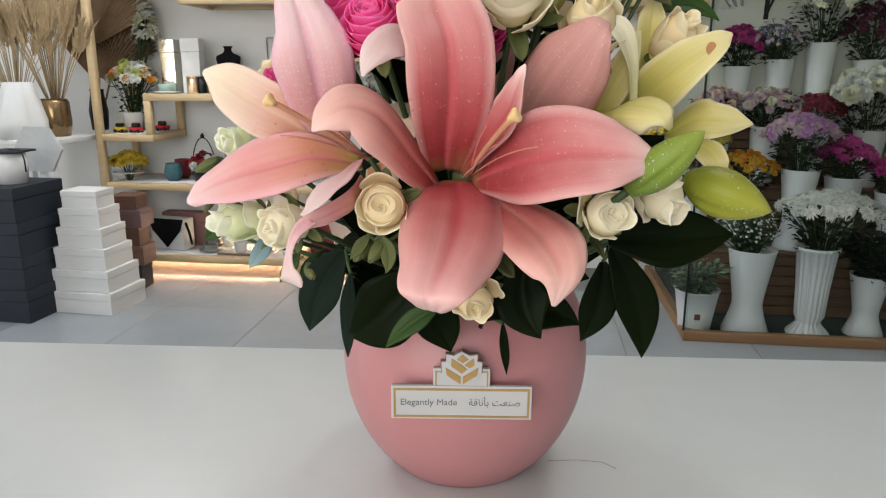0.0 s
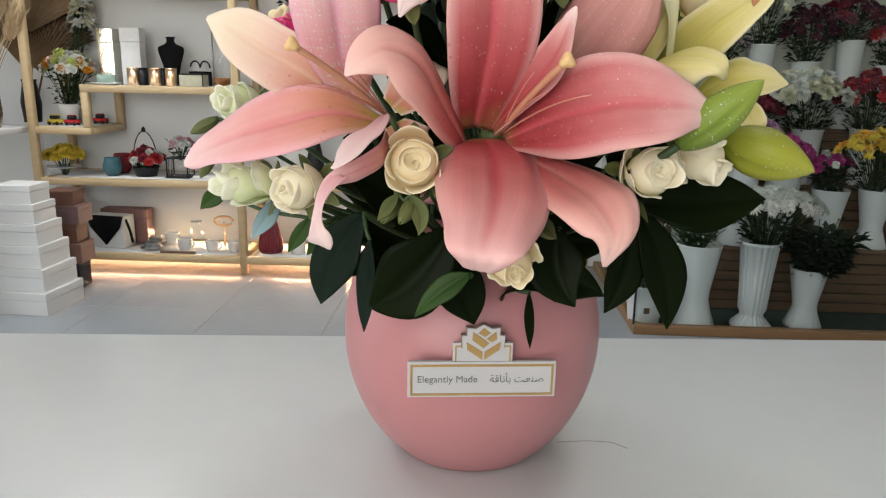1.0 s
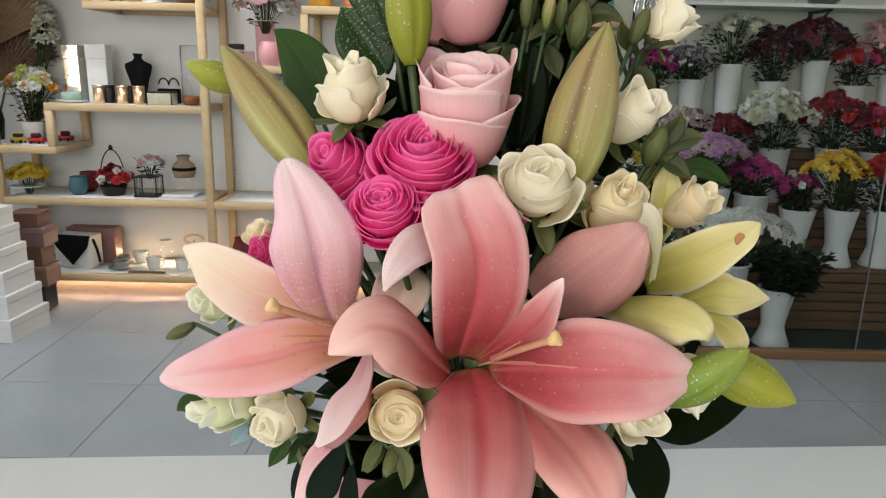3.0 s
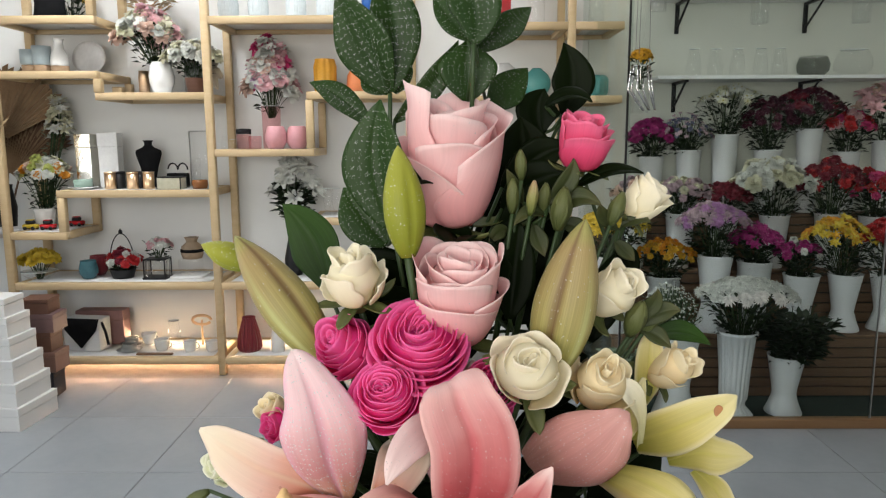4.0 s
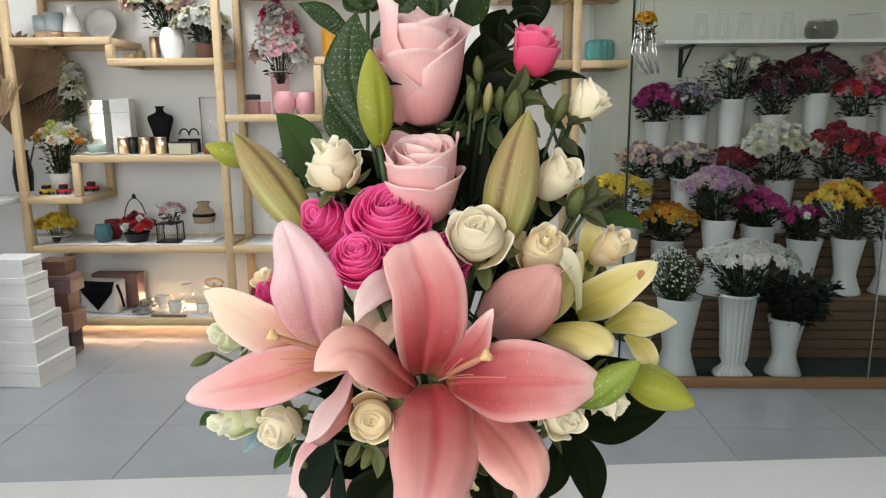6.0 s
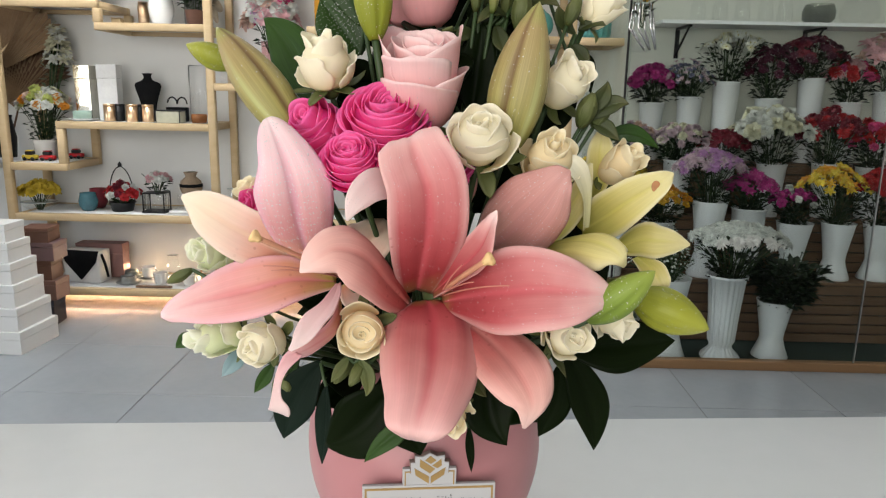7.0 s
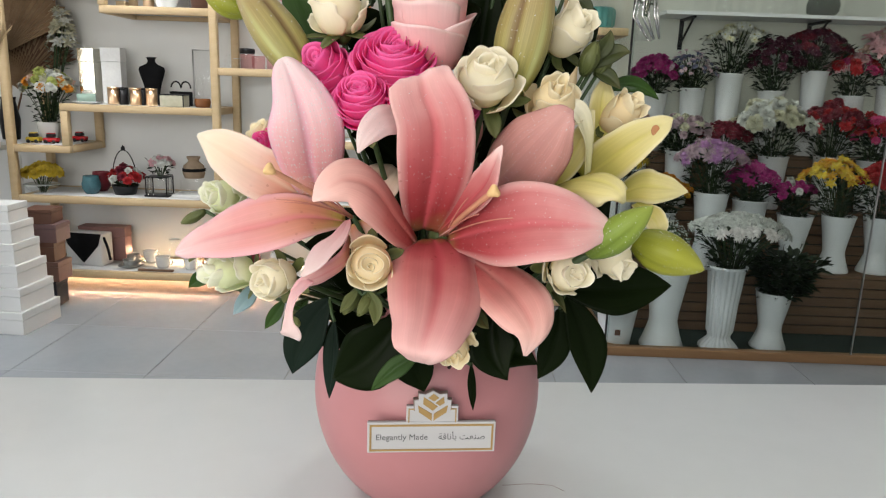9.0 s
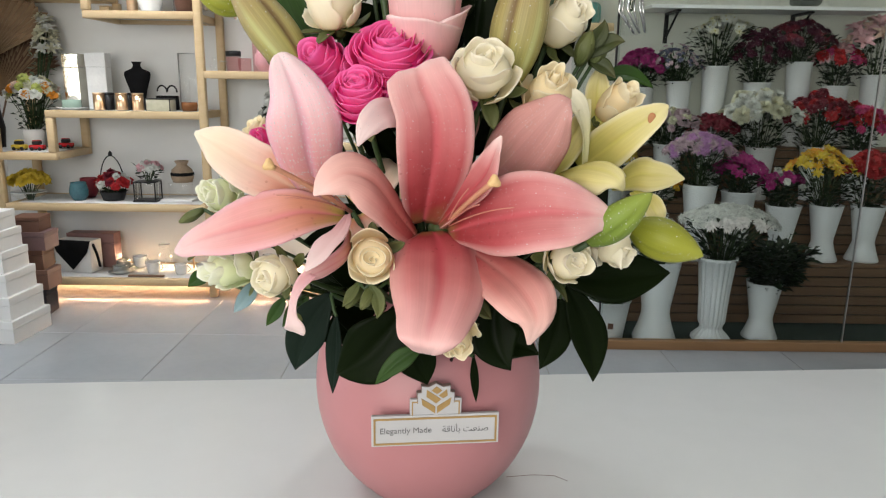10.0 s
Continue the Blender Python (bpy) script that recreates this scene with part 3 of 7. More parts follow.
# ---- flower materials ----
LILY = petal_mat("pink_lily_petal", [(0.0, (0.28, 0.12, 0.05)), (0.07, (0.34, 0.042, 0.048)), (0.22, (0.47, 0.085, 0.095)), (0.44, (0.6, 0.2, 0.2)), (0.64, (0.76, 0.41, 0.395)), (0.84, (0.87, 0.63, 0.6)), (1.0, (0.91, 0.74, 0.7))],
                 edge=(0.82, 0.52, 0.49), margin=0.36, rib=(0.58, 0.11, 0.13), speckle=0.35, vein=0.04)
# lightened copy for the downward petal; its colour offsets the shade there
LILY_DOWN = petal_mat("lightened_lily_petal", [(0.0, (0.28, 0.118, 0.0472)), (0.07, (0.36, 0.0455, 0.0519)), (0.22, (0.52, 0.105, 0.113)), (0.42, (0.69, 0.255, 0.245)), (0.7, (0.82, 0.446, 0.429)), (1.0, (0.9, 0.619, 0.595))],
                      edge=(0.82, 0.473, 0.443), margin=0.34, rib=(0.58, 0.091, 0.113), speckle=0.35, vein=0.05)
# lit copy for two petals; the light on them is in the colour
LILY_LIT = petal_mat("lit_lily_petal", [(0.0, (0.28, 0.118, 0.0472)), (0.07, (0.42, 0.0637, 0.066)), (0.22, (0.6, 0.182, 0.165)), (0.48, (0.74, 0.364, 0.321)), (0.76, (0.82, 0.491, 0.434)), (1.0, (0.89, 0.637, 0.585))],
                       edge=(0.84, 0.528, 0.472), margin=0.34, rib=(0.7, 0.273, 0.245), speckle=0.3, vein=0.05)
LILY_PALE = petal_mat("pale_lily_petal", [(0.0, (0.5, 0.416, 0.105)), (0.12, (0.72, 0.312, 0.21)), (0.35, (0.79, 0.52, 0.43)), (0.65, (0.84, 0.697, 0.536)), (1.0, (0.86, 0.77, 0.609))],
                      edge=(0.87, 0.718, 0.609), margin=0.36, rib=(0.78, 0.52, 0.378), speckle=0.3, vein=0.04)
LILY_LEFT = petal_mat("rosy_cream_lily_petal", [(0.0, (0.5, 0.412, 0.077)), (0.14, (0.66, 0.294, 0.187)), (0.4, (0.74, 0.333, 0.319)), (0.72, (0.83, 0.529, 0.517)), (1.0, (0.88, 0.666, 0.66))],
                      edge=(0.85, 0.51, 0.572), margin=0.33, rib=(0.68, 0.235, 0.242), speckle=0.2, vein=0.045)
LILY_BACK = petal_mat("lily_petal_back", [(0.0, (0.56, 0.33, 0.26)), (0.3, (0.58, 0.28, 0.255)), (1.0, (0.66, 0.36, 0.325))], rough=0.5, vein=0.1, rib=(0.54, 0.26, 0.24))
LILY_MAUVE = petal_mat("mauve_lily_petal", [(0.0, (0.66, 0.36, 0.22)), (0.15, (0.72, 0.34, 0.34)), (0.5, (0.83, 0.56, 0.59)), (1.0, (0.91, 0.74, 0.74))], edge=(0.84, 0.48, 0.6), margin=0.36, rib=(0.7, 0.36, 0.44), vein=0.05)
LILY_CURL = petal_mat("pinkish_white_petal_end", [(0.0, (0.874, 0.53, 0.556)), (0.4, (0.915, 0.7, 0.696)), (1.0, (0.946, 0.827, 0.802))], vein=0.02, translucent=0.45)
LILY_Y = petal_mat("yellow_lily_petal", [(0.0, (0.42, 0.4, 0.06)), (0.3, (0.62, 0.54, 0.17)), (1.0, (0.78, 0.7, 0.4))], edge=(0.82, 0.75, 0.52), margin=0.36, rib=(0.62, 0.56, 0.15), vein=0.07)
LILY_YW = petal_mat("cream_lily_margin", [(0.0, (0.7, 0.66, 0.34)), (0.5, (0.85, 0.8, 0.6)), (1.0, (0.88, 0.84, 0.7))], vein=0.03)
ROSE_WHITE = petal_mat("cream_rose_petal", [(0.0, (0.975, 0.88, 0.6)), (0.4, (0.98, 0.925, 0.73)), (1.0, (0.985, 0.94, 0.8))], vein=0.02, translucent=0.42)
ROSE_CREAM = petal_mat("warm_cream_rose_petal", [(0.0, (0.96, 0.76, 0.42)), (0.45, (0.97, 0.85, 0.58)), (1.0, (0.975, 0.9, 0.7))], vein=0.02, translucent=0.42)
ROSE_GREENISH = petal_mat("greenish_white_petal", [(0.0, (0.7, 0.78, 0.38)), (0.5, (0.9, 0.92, 0.68)), (1.0, (0.94, 0.94, 0.82))], vein=0.03, translucent=0.42)
ROSE_HOT = petal_mat("hot_pink_rose_petal", [(0.0, (0.95, 0.04, 0.28)), (0.5, (0.975, 0.085, 0.42)), (1.0, (0.985, 0.24, 0.58))], vein=0.04, translucent=0.5)
ROSE_PINK = petal_mat("blush_rose_petal", [(0.0, (0.94, 0.44, 0.45)), (0.5, (0.96, 0.57, 0.57)), (0.85, (0.97, 0.68, 0.68)), (1.0, (0.975, 0.78, 0.77))], vein=0.04, translucent=0.36)
ROSE_DEEP = petal_mat("deep_pink_bud_petal", [(0.0, (0.7, 0.05, 0.13)), (0.6, (0.85, 0.09, 0.22)), (1.0, (0.88, 0.18, 0.33))], vein=0.06)
BUD_GREEN = petal_mat("lily_bud_green", [(0.0, (0.1, 0.16, 0.02)), (0.5, (0.2, 0.28, 0.04)), (1.0, (0.27, 0.33, 0.06))], vein=0.12, translucent=0.1)
BUD_LIME = petal_mat("lily_bud_lime", [(0.0, (0.2, 0.23, 0.018)), (0.6, (0.31, 0.325, 0.035)), (1.0, (0.37, 0.38, 0.06))], vein=0.08, translucent=0.15)
BUD_BROWN = petal_mat("lily_bud_blush", [(0.0, (0.26, 0.27, 0.06)), (0.4, (0.35, 0.3, 0.11)), (0.8, (0.37, 0.275, 0.12)), (1.0, (0.32, 0.33, 0.1))], edge=(0.12, 0.05, 0.025), rib=(0.46, 0.47, 0.2), margin=0.37, vein=0.24, translucent=0.1)
# near-black leaf: the shade under and between the flowers is in its colour
SHADED_LEAF = petal_mat("glossy_shaded_leaf", [(0.0, (0.0035, 0.007, 0.00154)), (1.0, (0.0056, 0.0105, 0.00245))], rough=0.4, gloss=0.05, soft=0.0, vein=0.25, translucent=0.1)
LEAF_UP = petal_mat("glossy_green_leaf", [(0.0, (0.017, 0.042, 0.008)), (1.0, (0.026, 0.062, 0.012))], rough=0.36, gloss=0.2, soft=0.0, vein=0.2, translucent=0.15)
LEAF_MID = petal_mat("mid_green_leaf", [(0.0, (0.02, 0.052, 0.008)), (1.0, (0.034, 0.08, 0.012))], rough=0.45, gloss=0.2, vein=0.25, translucent=0.2)
LEAF_PALE = petal_mat("pale_blue_leaf", [(0.0, (0.12, 0.2, 0.2)), (1.0, (0.3, 0.42, 0.45))], rough=0.5, vein=0.1)
# bluish leaf, darkened so that shade at the vase side is in its colour
LEAF_BLUE = petal_mat("bluish_shaded_leaf", [(0.0, (0.00525, 0.0112, 0.00715)), (1.0, (0.009, 0.0182, 0.0123))], rough=0.5, gloss=0.08, soft=0.0, vein=0.2, translucent=0.1)
CALYX = petal_mat("calyx_green", [(0.0, (0.068, 0.0884, 0.0255)), (1.0, (0.136, 0.15, 0.051))], rough=0.5, vein=0.2, translucent=0.15)
STEM = mat("stem_green", (0.03, 0.06, 0.016), 0.5, scale=40)
PISTIL = mat("pistil", (0.66, 0.33, 0.2), 0.5, scale=60)
STIGMA = mat("stigma", (0.78, 0.52, 0.24), 0.6, scale=90, bump=0.3, bump_scale=500)
FILAMENT = mat("filament", (0.62, 0.25, 0.19), 0.5, scale=60)
SPOT = mat("brown_bruise", (0.45, 0.2, 0.08), 0.6, scale=200)
HEART = Vector((VX, VY + 0.01, 1.10))


def petal_grid(base, mid, tip, width, face=(0, -1, 0.25), cup=0.2, twist=0.0, wave=0.05, blunt=0.6, nv=26, nu=15, seed=0, ridge=0.11, start=0.12, fold=0.0, recurve=0.0, foot=0.46, peak=0.52, curl=0.0, flare=0.0):
    base, mid, tip, face = Vector(base), Vector(mid), Vector(tip), Vector(face).normalized()
    rnd = random.Random(seed)
    ph, ph2 = rnd.uniform(0, 6), rnd.uniform(0, 6)
    grid = []
    for i in range(nv):
        t = i / (nv - 1)
        c = bez(base, mid, tip, t)
        d = (bez(base, mid, tip, min(t + 0.02, 1)) - bez(base, mid, tip, max(t - 0.02, 0))).normalized()
        side = d.cross(face)
        side = side.normalized() if side.length > 1e-4 else Vector((1, 0, 0))
        if twist:
            side = Matrix.Rotation(radians(twist) * t, 3, d) @ side
        n = side.cross(d).normalized()
        w = width * 0.5 * max(math.sin(math.pi * (start + (1 - start) * t)), 0.0) ** blunt
        if recurve:
            if t < peak:
                w = width * 0.5 * (foot + (1 - foot) * math.sin(math.pi / 2 * t / peak))
            else:
                w = width * 0.5 * max(0.0, math.cos(math.pi / 2 * (t - peak) / (1 - peak))) ** (blunt + 0.12)
        w = max(w, width * 0.01) * (1 + flare * t ** 6)
        tipped = (curl or 0.16 * bool(recurve)) * width * max(0.0, (t - 0.72) / 0.28) ** 2
        c = c - n * tipped + (n * 0.05 * width * math.sin(6 * t + ph2) if recurve else Vector())
        row = []
        for j in range(nu):
            s = -1 + 2 * j / (nu - 1)
            ruff = wave * width * abs(s) ** 2 * math.sin(9 * t + (ph if s > 0 else ph2)) * math.sin(math.pi * t)
            ruff += 0.018 * width * s ** 4 * math.sin(21 * t + 2 * ph * (1 if s > 0 else -1)) * min(1.0, 3 * t) * bool(recurve)
            h = cup * w * s * s - ridge * w * math.exp(-(s / 0.14) ** 2) + ruff + fold * w * abs(s) - recurve * w * s * s * t * t
            h += (0.1 * w * math.sin(math.pi * abs(s) ** 0.75) * math.sin(math.pi * min(1, t + 0.12)) + 0.02 * w * math.cos(13 * s) if recurve else 0)
            row.append(c + side * (w * s * (1 + 0.045 * math.sin(8 * t + (ph if s > 0 else ph2)) * math.sin(math.pi * t))) + n * h)
        grid.append(row)
    return grid


def local(ob):
    """Parts given in world places hang under ob where they are."""
    for c in ob.children_recursive:
        if c.parent == ob:
            c.matrix_parent_inverse = ob.matrix_world.inverted()
    return ob


PN = [0]


def petal(parent, base, mid, tip, width, material, label="", thick=0.0006, name="petal", **kw):
    PN[0] += 1
    return part(name, sheet(bmesh.new(), petal_grid(base, mid, tip, width, seed=PN[0], **kw), thick), material, parent, label)


def bend(a, b, sag):
    a, b = Vector(a), Vector(b)
    return (a + b) / 2 + Vector(sag)


def stem(parent, a, sag=(0, 0, -0.01), r=0.0016, to=None):
    a, b = Vector(a), Vector(to or HEART)
    m = bend(a, b, sag)
    part("stem", tube(bmesh.new(), [bez(a, m, b, i / 8) for i in range(9)], r, 7), STEM, parent)


def dew(parent, sources, count, r0=0.00013, r1=0.00042, seed=3):
    """Water drops on the faces of the given parts, on the side towards the shop counter."""
    rnd = random.Random(seed)
    tmp = bmesh.new()
    bmesh.ops.create_icosphere(tmp, subdivisions=1, radius=1)
    tv, tf = [v.co.copy() for v in tmp.verts], [[v.index for v in f.verts] for f in tmp.faces]
    tmp.free()
    polys = []
    for ob in sources:
        me = ob.data
        for p in me.polygons:
            if p.area > 1e-8 and p.normal.y < 0.1:
                polys.append((p.area, p, me))
    total = sum(a for a, _, _ in polys)
    vs, fs = [], []
    for _ in range(count):
        k = rnd.uniform(0, total)
        for a, p, me in polys:
            k -= a
            if k <= 0:
                break
        co = [me.vertices[i].co for i in p.vertices]
        w = [rnd.random() for _ in co]
        c = sum((q * x for q, x in zip(co, w)), Vector()) / sum(w)
        r = r0 + (r1 - r0) * rnd.random() ** 3
        n0 = len(vs)
        rot = p.normal.to_track_quat("Z", "Y").to_matrix()
        vs += [c + rot @ Vector((v.x * r, v.y * r, v.z * r * 0.6)) + p.normal * r * 0.15 for v in tv]
        fs += [[i + n0 for i in f] for f in tf]
    me = bpy.data.meshes.new("dew")
    me.from_pydata([tuple(v) for v in vs], [], fs)
    me.polygons.foreach_set("use_smooth", [True] * len(me.polygons))
    me.materials.append(WATER)
    ob = new("dew", me)
    ob.parent = parent
    return tagged(ob, "fine clear water drops", kind="stuff")


def pistil(lily, base, tip, sag=(0, -0.004, 0.002)):
    b, t = Vector(base), Vector(tip)
    m = bend(b, t, sag)
    p = part("pistil", tube(bmesh.new(), [bez(b, m, t, i / 8) for i in range(9)], 0.0014, 8, 1.2), PISTIL, lily, "pale green and pink pistil")
    bm = bmesh.new()
    bmesh.ops.create_uvsphere(bm, u_segments=14, v_segments=9, radius=0.0034)
    for v in bm.verts:
        a = math.atan2(v.co.x, v.co.z)
        v.co *= 1 + 0.18 * math.cos(3 * a)
    bmesh.ops.translate(bm, verts=bm.verts, vec=t)
    part("stigma", bm, STIGMA, p, "three-lobed yellow stigma")


def filament(lily, base, tip, sag=(0, -0.008, 0.004)):
    b, t = Vector(base), Vector(tip)
    m = bend(b, t, sag)
    part("filament", tube(bmesh.new(), [bez(b, m, t, i / 7) for i in range(8)], 0.0006, 6, 0.5), FILAMENT, lily, "thin pink filament without its anther")


# ---- lilies ----
def spline(rows, t):
    """A smooth curve through rows of numbers, t from 0 to 1."""
    n = len(rows) - 1
    k = min(int(t * n), n - 1)
    s = t * n - k
    p0, p1, p2, p3 = rows[max(k - 1, 0)], rows[k], rows[k + 1], rows[min(k + 2, n)]
    return [0.5 * (2 * b + (c - a) * s + (2 * a - 5 * b + 4 * c - d) * s * s + (3 * b - a - 3 * c + d) * s ** 3) for a, b, c, d in zip(p0, p1, p2, p3)]


def blade(parent, rows, material, label="", face=(0, -1, 0.3), cup=0.15, groove=0.1, wave=0.05, roll=0.06, nv=40, nu=21, thick=0.0006, name="petal", lean=0.0, puff=0.05):
    """A petal along a bent midrib: rows of x, y, z and full width; cup lifts the edges, groove sinks the midrib, wave ruffles and roll turns the margins back."""
    PN[0] += 1
    rnd = random.Random(PN[0] * 11)
    ph = [rnd.uniform(0, 6.28) for _ in range(6)]
    pts = [spline(rows, i / (nv - 1)) for i in range(nv)]
    mids = [Vector(p[:3]) for p in pts]
    tang = [(mids[min(i + 1, nv - 1)] - mids[max(i - 1, 0)]).normalized() for i in range(nv)]
    k0 = nv // 2
    sides = [None] * nv
    s0 = tang[k0].cross(Vector(face)).normalized()
    s0 = Matrix.Rotation(radians(lean), 3, tang[k0]) @ s0
    sides[k0] = s0
    for order in (range(k0 + 1, nv), range(k0 - 1, -1, -1)):
        prev = s0
        for i in order:
            prev = (prev - tang[i] * prev.dot(tang[i])).normalized()
            sides[i] = prev
    grid = []
    big = max(r[3] for r in rows)
    for i in range(nv):
        t = i / (nv - 1)
        w = max(pts[i][3], big * 0.02) / 2
        n = sides[i].cross(tang[i]).normalized()
        env = math.sin(math.pi * min(1.0, t * 0.9 + 0.05))
        row = []
        for j in range(nu):
            s = -1 + 2 * j / (nu - 1)
            a, q = abs(s), (0 if s > 0 else 1)
            edge = 1 + env * (0.035 * math.sin(7 * t + ph[q]) + 0.022 * math.sin(17 * t + ph[2 + q]))
            hh = cup * w * s * s * (1 - 0.85 * t * t) - groove * w * math.exp(-(s / 0.13) ** 2) * min(1, 2.0 * (1 - t)) - roll * w * max(0, (a - 0.62) / 0.38) ** 2
            hh += puff * w * math.sin(math.pi * a) * env
            hh += env * big * a ** 3 * (wave * math.sin(8 * t + ph[4 + q]) + 0.4 * wave * math.sin(19 * t + ph[q]))
            hh += 0.018 * w * math.sin(11 * s + 3 * t)
            row.append(mids[i] + sides[i] * w * s * edge + n * hh)
        grid.append(row)
    return part(name, sheet(bmesh.new(), grid, thick), material, parent, label)


lily = thing("lily", "open salmon-pink lily with a deep rose throat", "lily", (0.008, -0.100, 1.178), group="lilies")
up_petal = blade(lily, [(-0.004, -0.112, 1.184, 0.02), (0.000, -0.134, 1.208, 0.036), (0.003, -0.149, 1.23, 0.043), (0.002, -0.153, 1.25, 0.042), (-0.004, -0.15, 1.265, 0.037), (-0.007, -0.146, 1.2735, 0.032), (-0.010, -0.136, 1.274, 0.026), (-0.012, -0.124, 1.264, 0.014)], LILY, cup=0.25, groove=0.12, roll=0.08, wave=0.04)
blade(lily, [(0.002, -0.114, 1.179, 0.020), (0.005, -0.124, 1.175, 0.045), (0.006, -0.142, 1.168, 0.054), (0.006, -0.166, 1.160, 0.051), (0.004, -0.186, 1.152, 0.043), (0.001, -0.199, 1.144, 0.035), (-0.000, -0.202, 1.138, 0.025), (-0.001, -0.194, 1.131, 0.013)], LILY_DOWN, cup=-0.1, groove=0.05, roll=0.08, wave=0.045, puff=0.06)
right_petal = blade(lily, [(0.011, -0.114, 1.178, 0.008), (0.028, -0.136, 1.189, 0.034), (0.044, -0.154, 1.196, 0.046), (0.06, -0.162, 1.2, 0.043), (0.077, -0.164, 1.2, 0.034), (0.089, -0.162, 1.199, 0.023), (0.097, -0.158, 1.197, 0.012), (0.102, -0.154, 1.196, 0.002)], LILY, face=(0.1, -1, 0.35), cup=0.16, groove=0.09, roll=0.08, wave=0.045, puff=0.06)
blade(lily, [(-0.008, -0.113, 1.175, 0.012), (-0.018, -0.138, 1.195, 0.03), (-0.029, -0.16, 1.215, 0.034), (-0.042, -0.17, 1.221, 0.025), (-0.053, -0.174, 1.216, 0.015), (-0.06, -0.172, 1.209, 0.001)], LILY_LIT, face=(-0.3, -0.8, 0.5), cup=-0.25, groove=0.1, roll=0.12, wave=0.04)
blade(lily, [(0.024, -0.122, 1.17, 0.022), (0.041, -0.145, 1.163, 0.037), (0.051, -0.166, 1.157, 0.037), (0.057, -0.176, 1.148, 0.028), (0.058, -0.178, 1.14, 0.016), (0.055, -0.174, 1.129, 0.002)], LILY_LIT, face=(0.3, -1, 0.2), cup=-0.12, groove=0.05, roll=0.08, wave=0.04, puff=0.05)
blade(lily, [(0.005, -0.113, 1.183, 0.006), (0.018, -0.132, 1.201, 0.014), (0.029, -0.146, 1.216, 0.019), (0.034, -0.153, 1.228, 0.013), (0.036, -0.156, 1.235, 0.008), (0.038, -0.157, 1.24, 0.001)], LILY, face=(-0.6, -0.8, 0.2), cup=0.3, groove=0.15, wave=0.06)
pistil(lily, (0.007, -0.108, 1.180), (0.034, -0.169, 1.217))
for tip in ((0.045, -0.166, 1.203), (0.021, -0.160, 1.212), (0.027, -0.164, 1.204)):
    filament(lily, (0.009, -0.109, 1.180), tip)
throat = bmesh.new()
bmesh.ops.create_uvsphere(throat, u_segments=16, v_segments=10, radius=0.0075)
bmesh.ops.translate(throat, verts=throat.verts, vec=(0.006, -0.103, 1.179))
part("throat", throat, CALYX, lily, "green throat")
stem(lily, (0.008, -0.100, 1.178))
dew(lily, [up_petal, right_petal], 500, r1=0.0003)
local(lily)

lily = thing("lily", "open pale pink and cream lily beaded with water", "lily", (-0.049, -0.100, 1.188), group="lilies")
blade(lily, [(-0.054, -0.099, 1.185, 0.008), (-0.077, -0.118, 1.191, 0.028), (-0.099, -0.124, 1.186, 0.036), (-0.122, -0.119, 1.179, 0.031), (-0.142, -0.109, 1.171, 0.021), (-0.157, -0.098, 1.163, 0.012), (-0.165, -0.092, 1.159, 0.003)], LILY_LEFT, face=(-0.2, -0.9, 0.4), cup=0.1, groove=0.14, roll=0.08, wave=0.045)
blade(lily, [(-0.074, -0.098, 1.195, 0.012), (-0.094, -0.112, 1.211, 0.03), (-0.11, -0.116, 1.22, 0.032), (-0.124, -0.114, 1.228, 0.026), (-0.135, -0.109, 1.233, 0.015), (-0.143, -0.104, 1.236, 0.002)], LILY_PALE, face=(-0.2, -1, 0.2), cup=0.2, groove=0.1, wave=0.05)
lt = blade(lily, [(-0.068, -0.098, 1.192, 0.012), (-0.071, -0.118, 1.219, 0.038), (-0.072, -0.13, 1.242, 0.044), (-0.076, -0.131, 1.26, 0.035), (-0.082, -0.125, 1.273, 0.022), (-0.087, -0.119, 1.281, 0.011), (-0.09, -0.112, 1.282, 0.002)], LILY_MAUVE, "dewy mauve-pink petal", cup=-0.2, groove=0.16, roll=0.08, wave=0.04)
blade(lily, [(-0.049, -0.122, 1.19, 0.003), (-0.049, -0.145, 1.187, 0.011), (-0.054, -0.162, 1.181, 0.017), (-0.059, -0.173, 1.175, 0.014), (-0.065, -0.178, 1.17, 0.003)], LILY_CURL, "folded pale pink petal", face=(-0.5, -1, 0.2), cup=0.3, groove=0.05, wave=0.05)
blade(lily, [(-0.047, -0.125, 1.179, 0.007), (-0.046, -0.15, 1.173, 0.011), (-0.056, -0.165, 1.168, 0.01), (-0.066, -0.172, 1.164, 0.007), (-0.07, -0.176, 1.157, 0.006)], LILY_LEFT, "salmon underside of a folded petal", face=(-0.2, -0.9, -0.3), cup=-0.3, groove=0.0, wave=0.04)
blade(lily, [(-0.062, -0.171, 1.166, 0.007), (-0.068, -0.177, 1.16, 0.006), (-0.071, -0.18, 1.151, 0.005), (-0.071, -0.181, 1.145, 0.006), (-0.07, -0.181, 1.14, 0.011), (-0.071, -0.178, 1.136, 0.01)], LILY_CURL, "curled narrow petal end, pinkish white", face=(-0.3, -1, 0.0), cup=0.6, groove=0.0, wave=0.08, nv=26, nu=11)
petal(lily, (-0.048, -0.098, 1.193), (-0.036, -0.085, 1.207), (-0.028, -0.060, 1.222), 0.0294, LILY_PALE, cup=0.2, recurve=0.45, wave=0.1)
petal(lily, (-0.047, -0.095, 1.184), (-0.040, -0.085, 1.173), (-0.029, -0.060, 1.160), 0.0258, LILY_PALE, cup=0.2, recurve=0.45, wave=0.1)
pistil(lily, (-0.050, -0.100, 1.188), (-0.088, -0.150, 1.222))
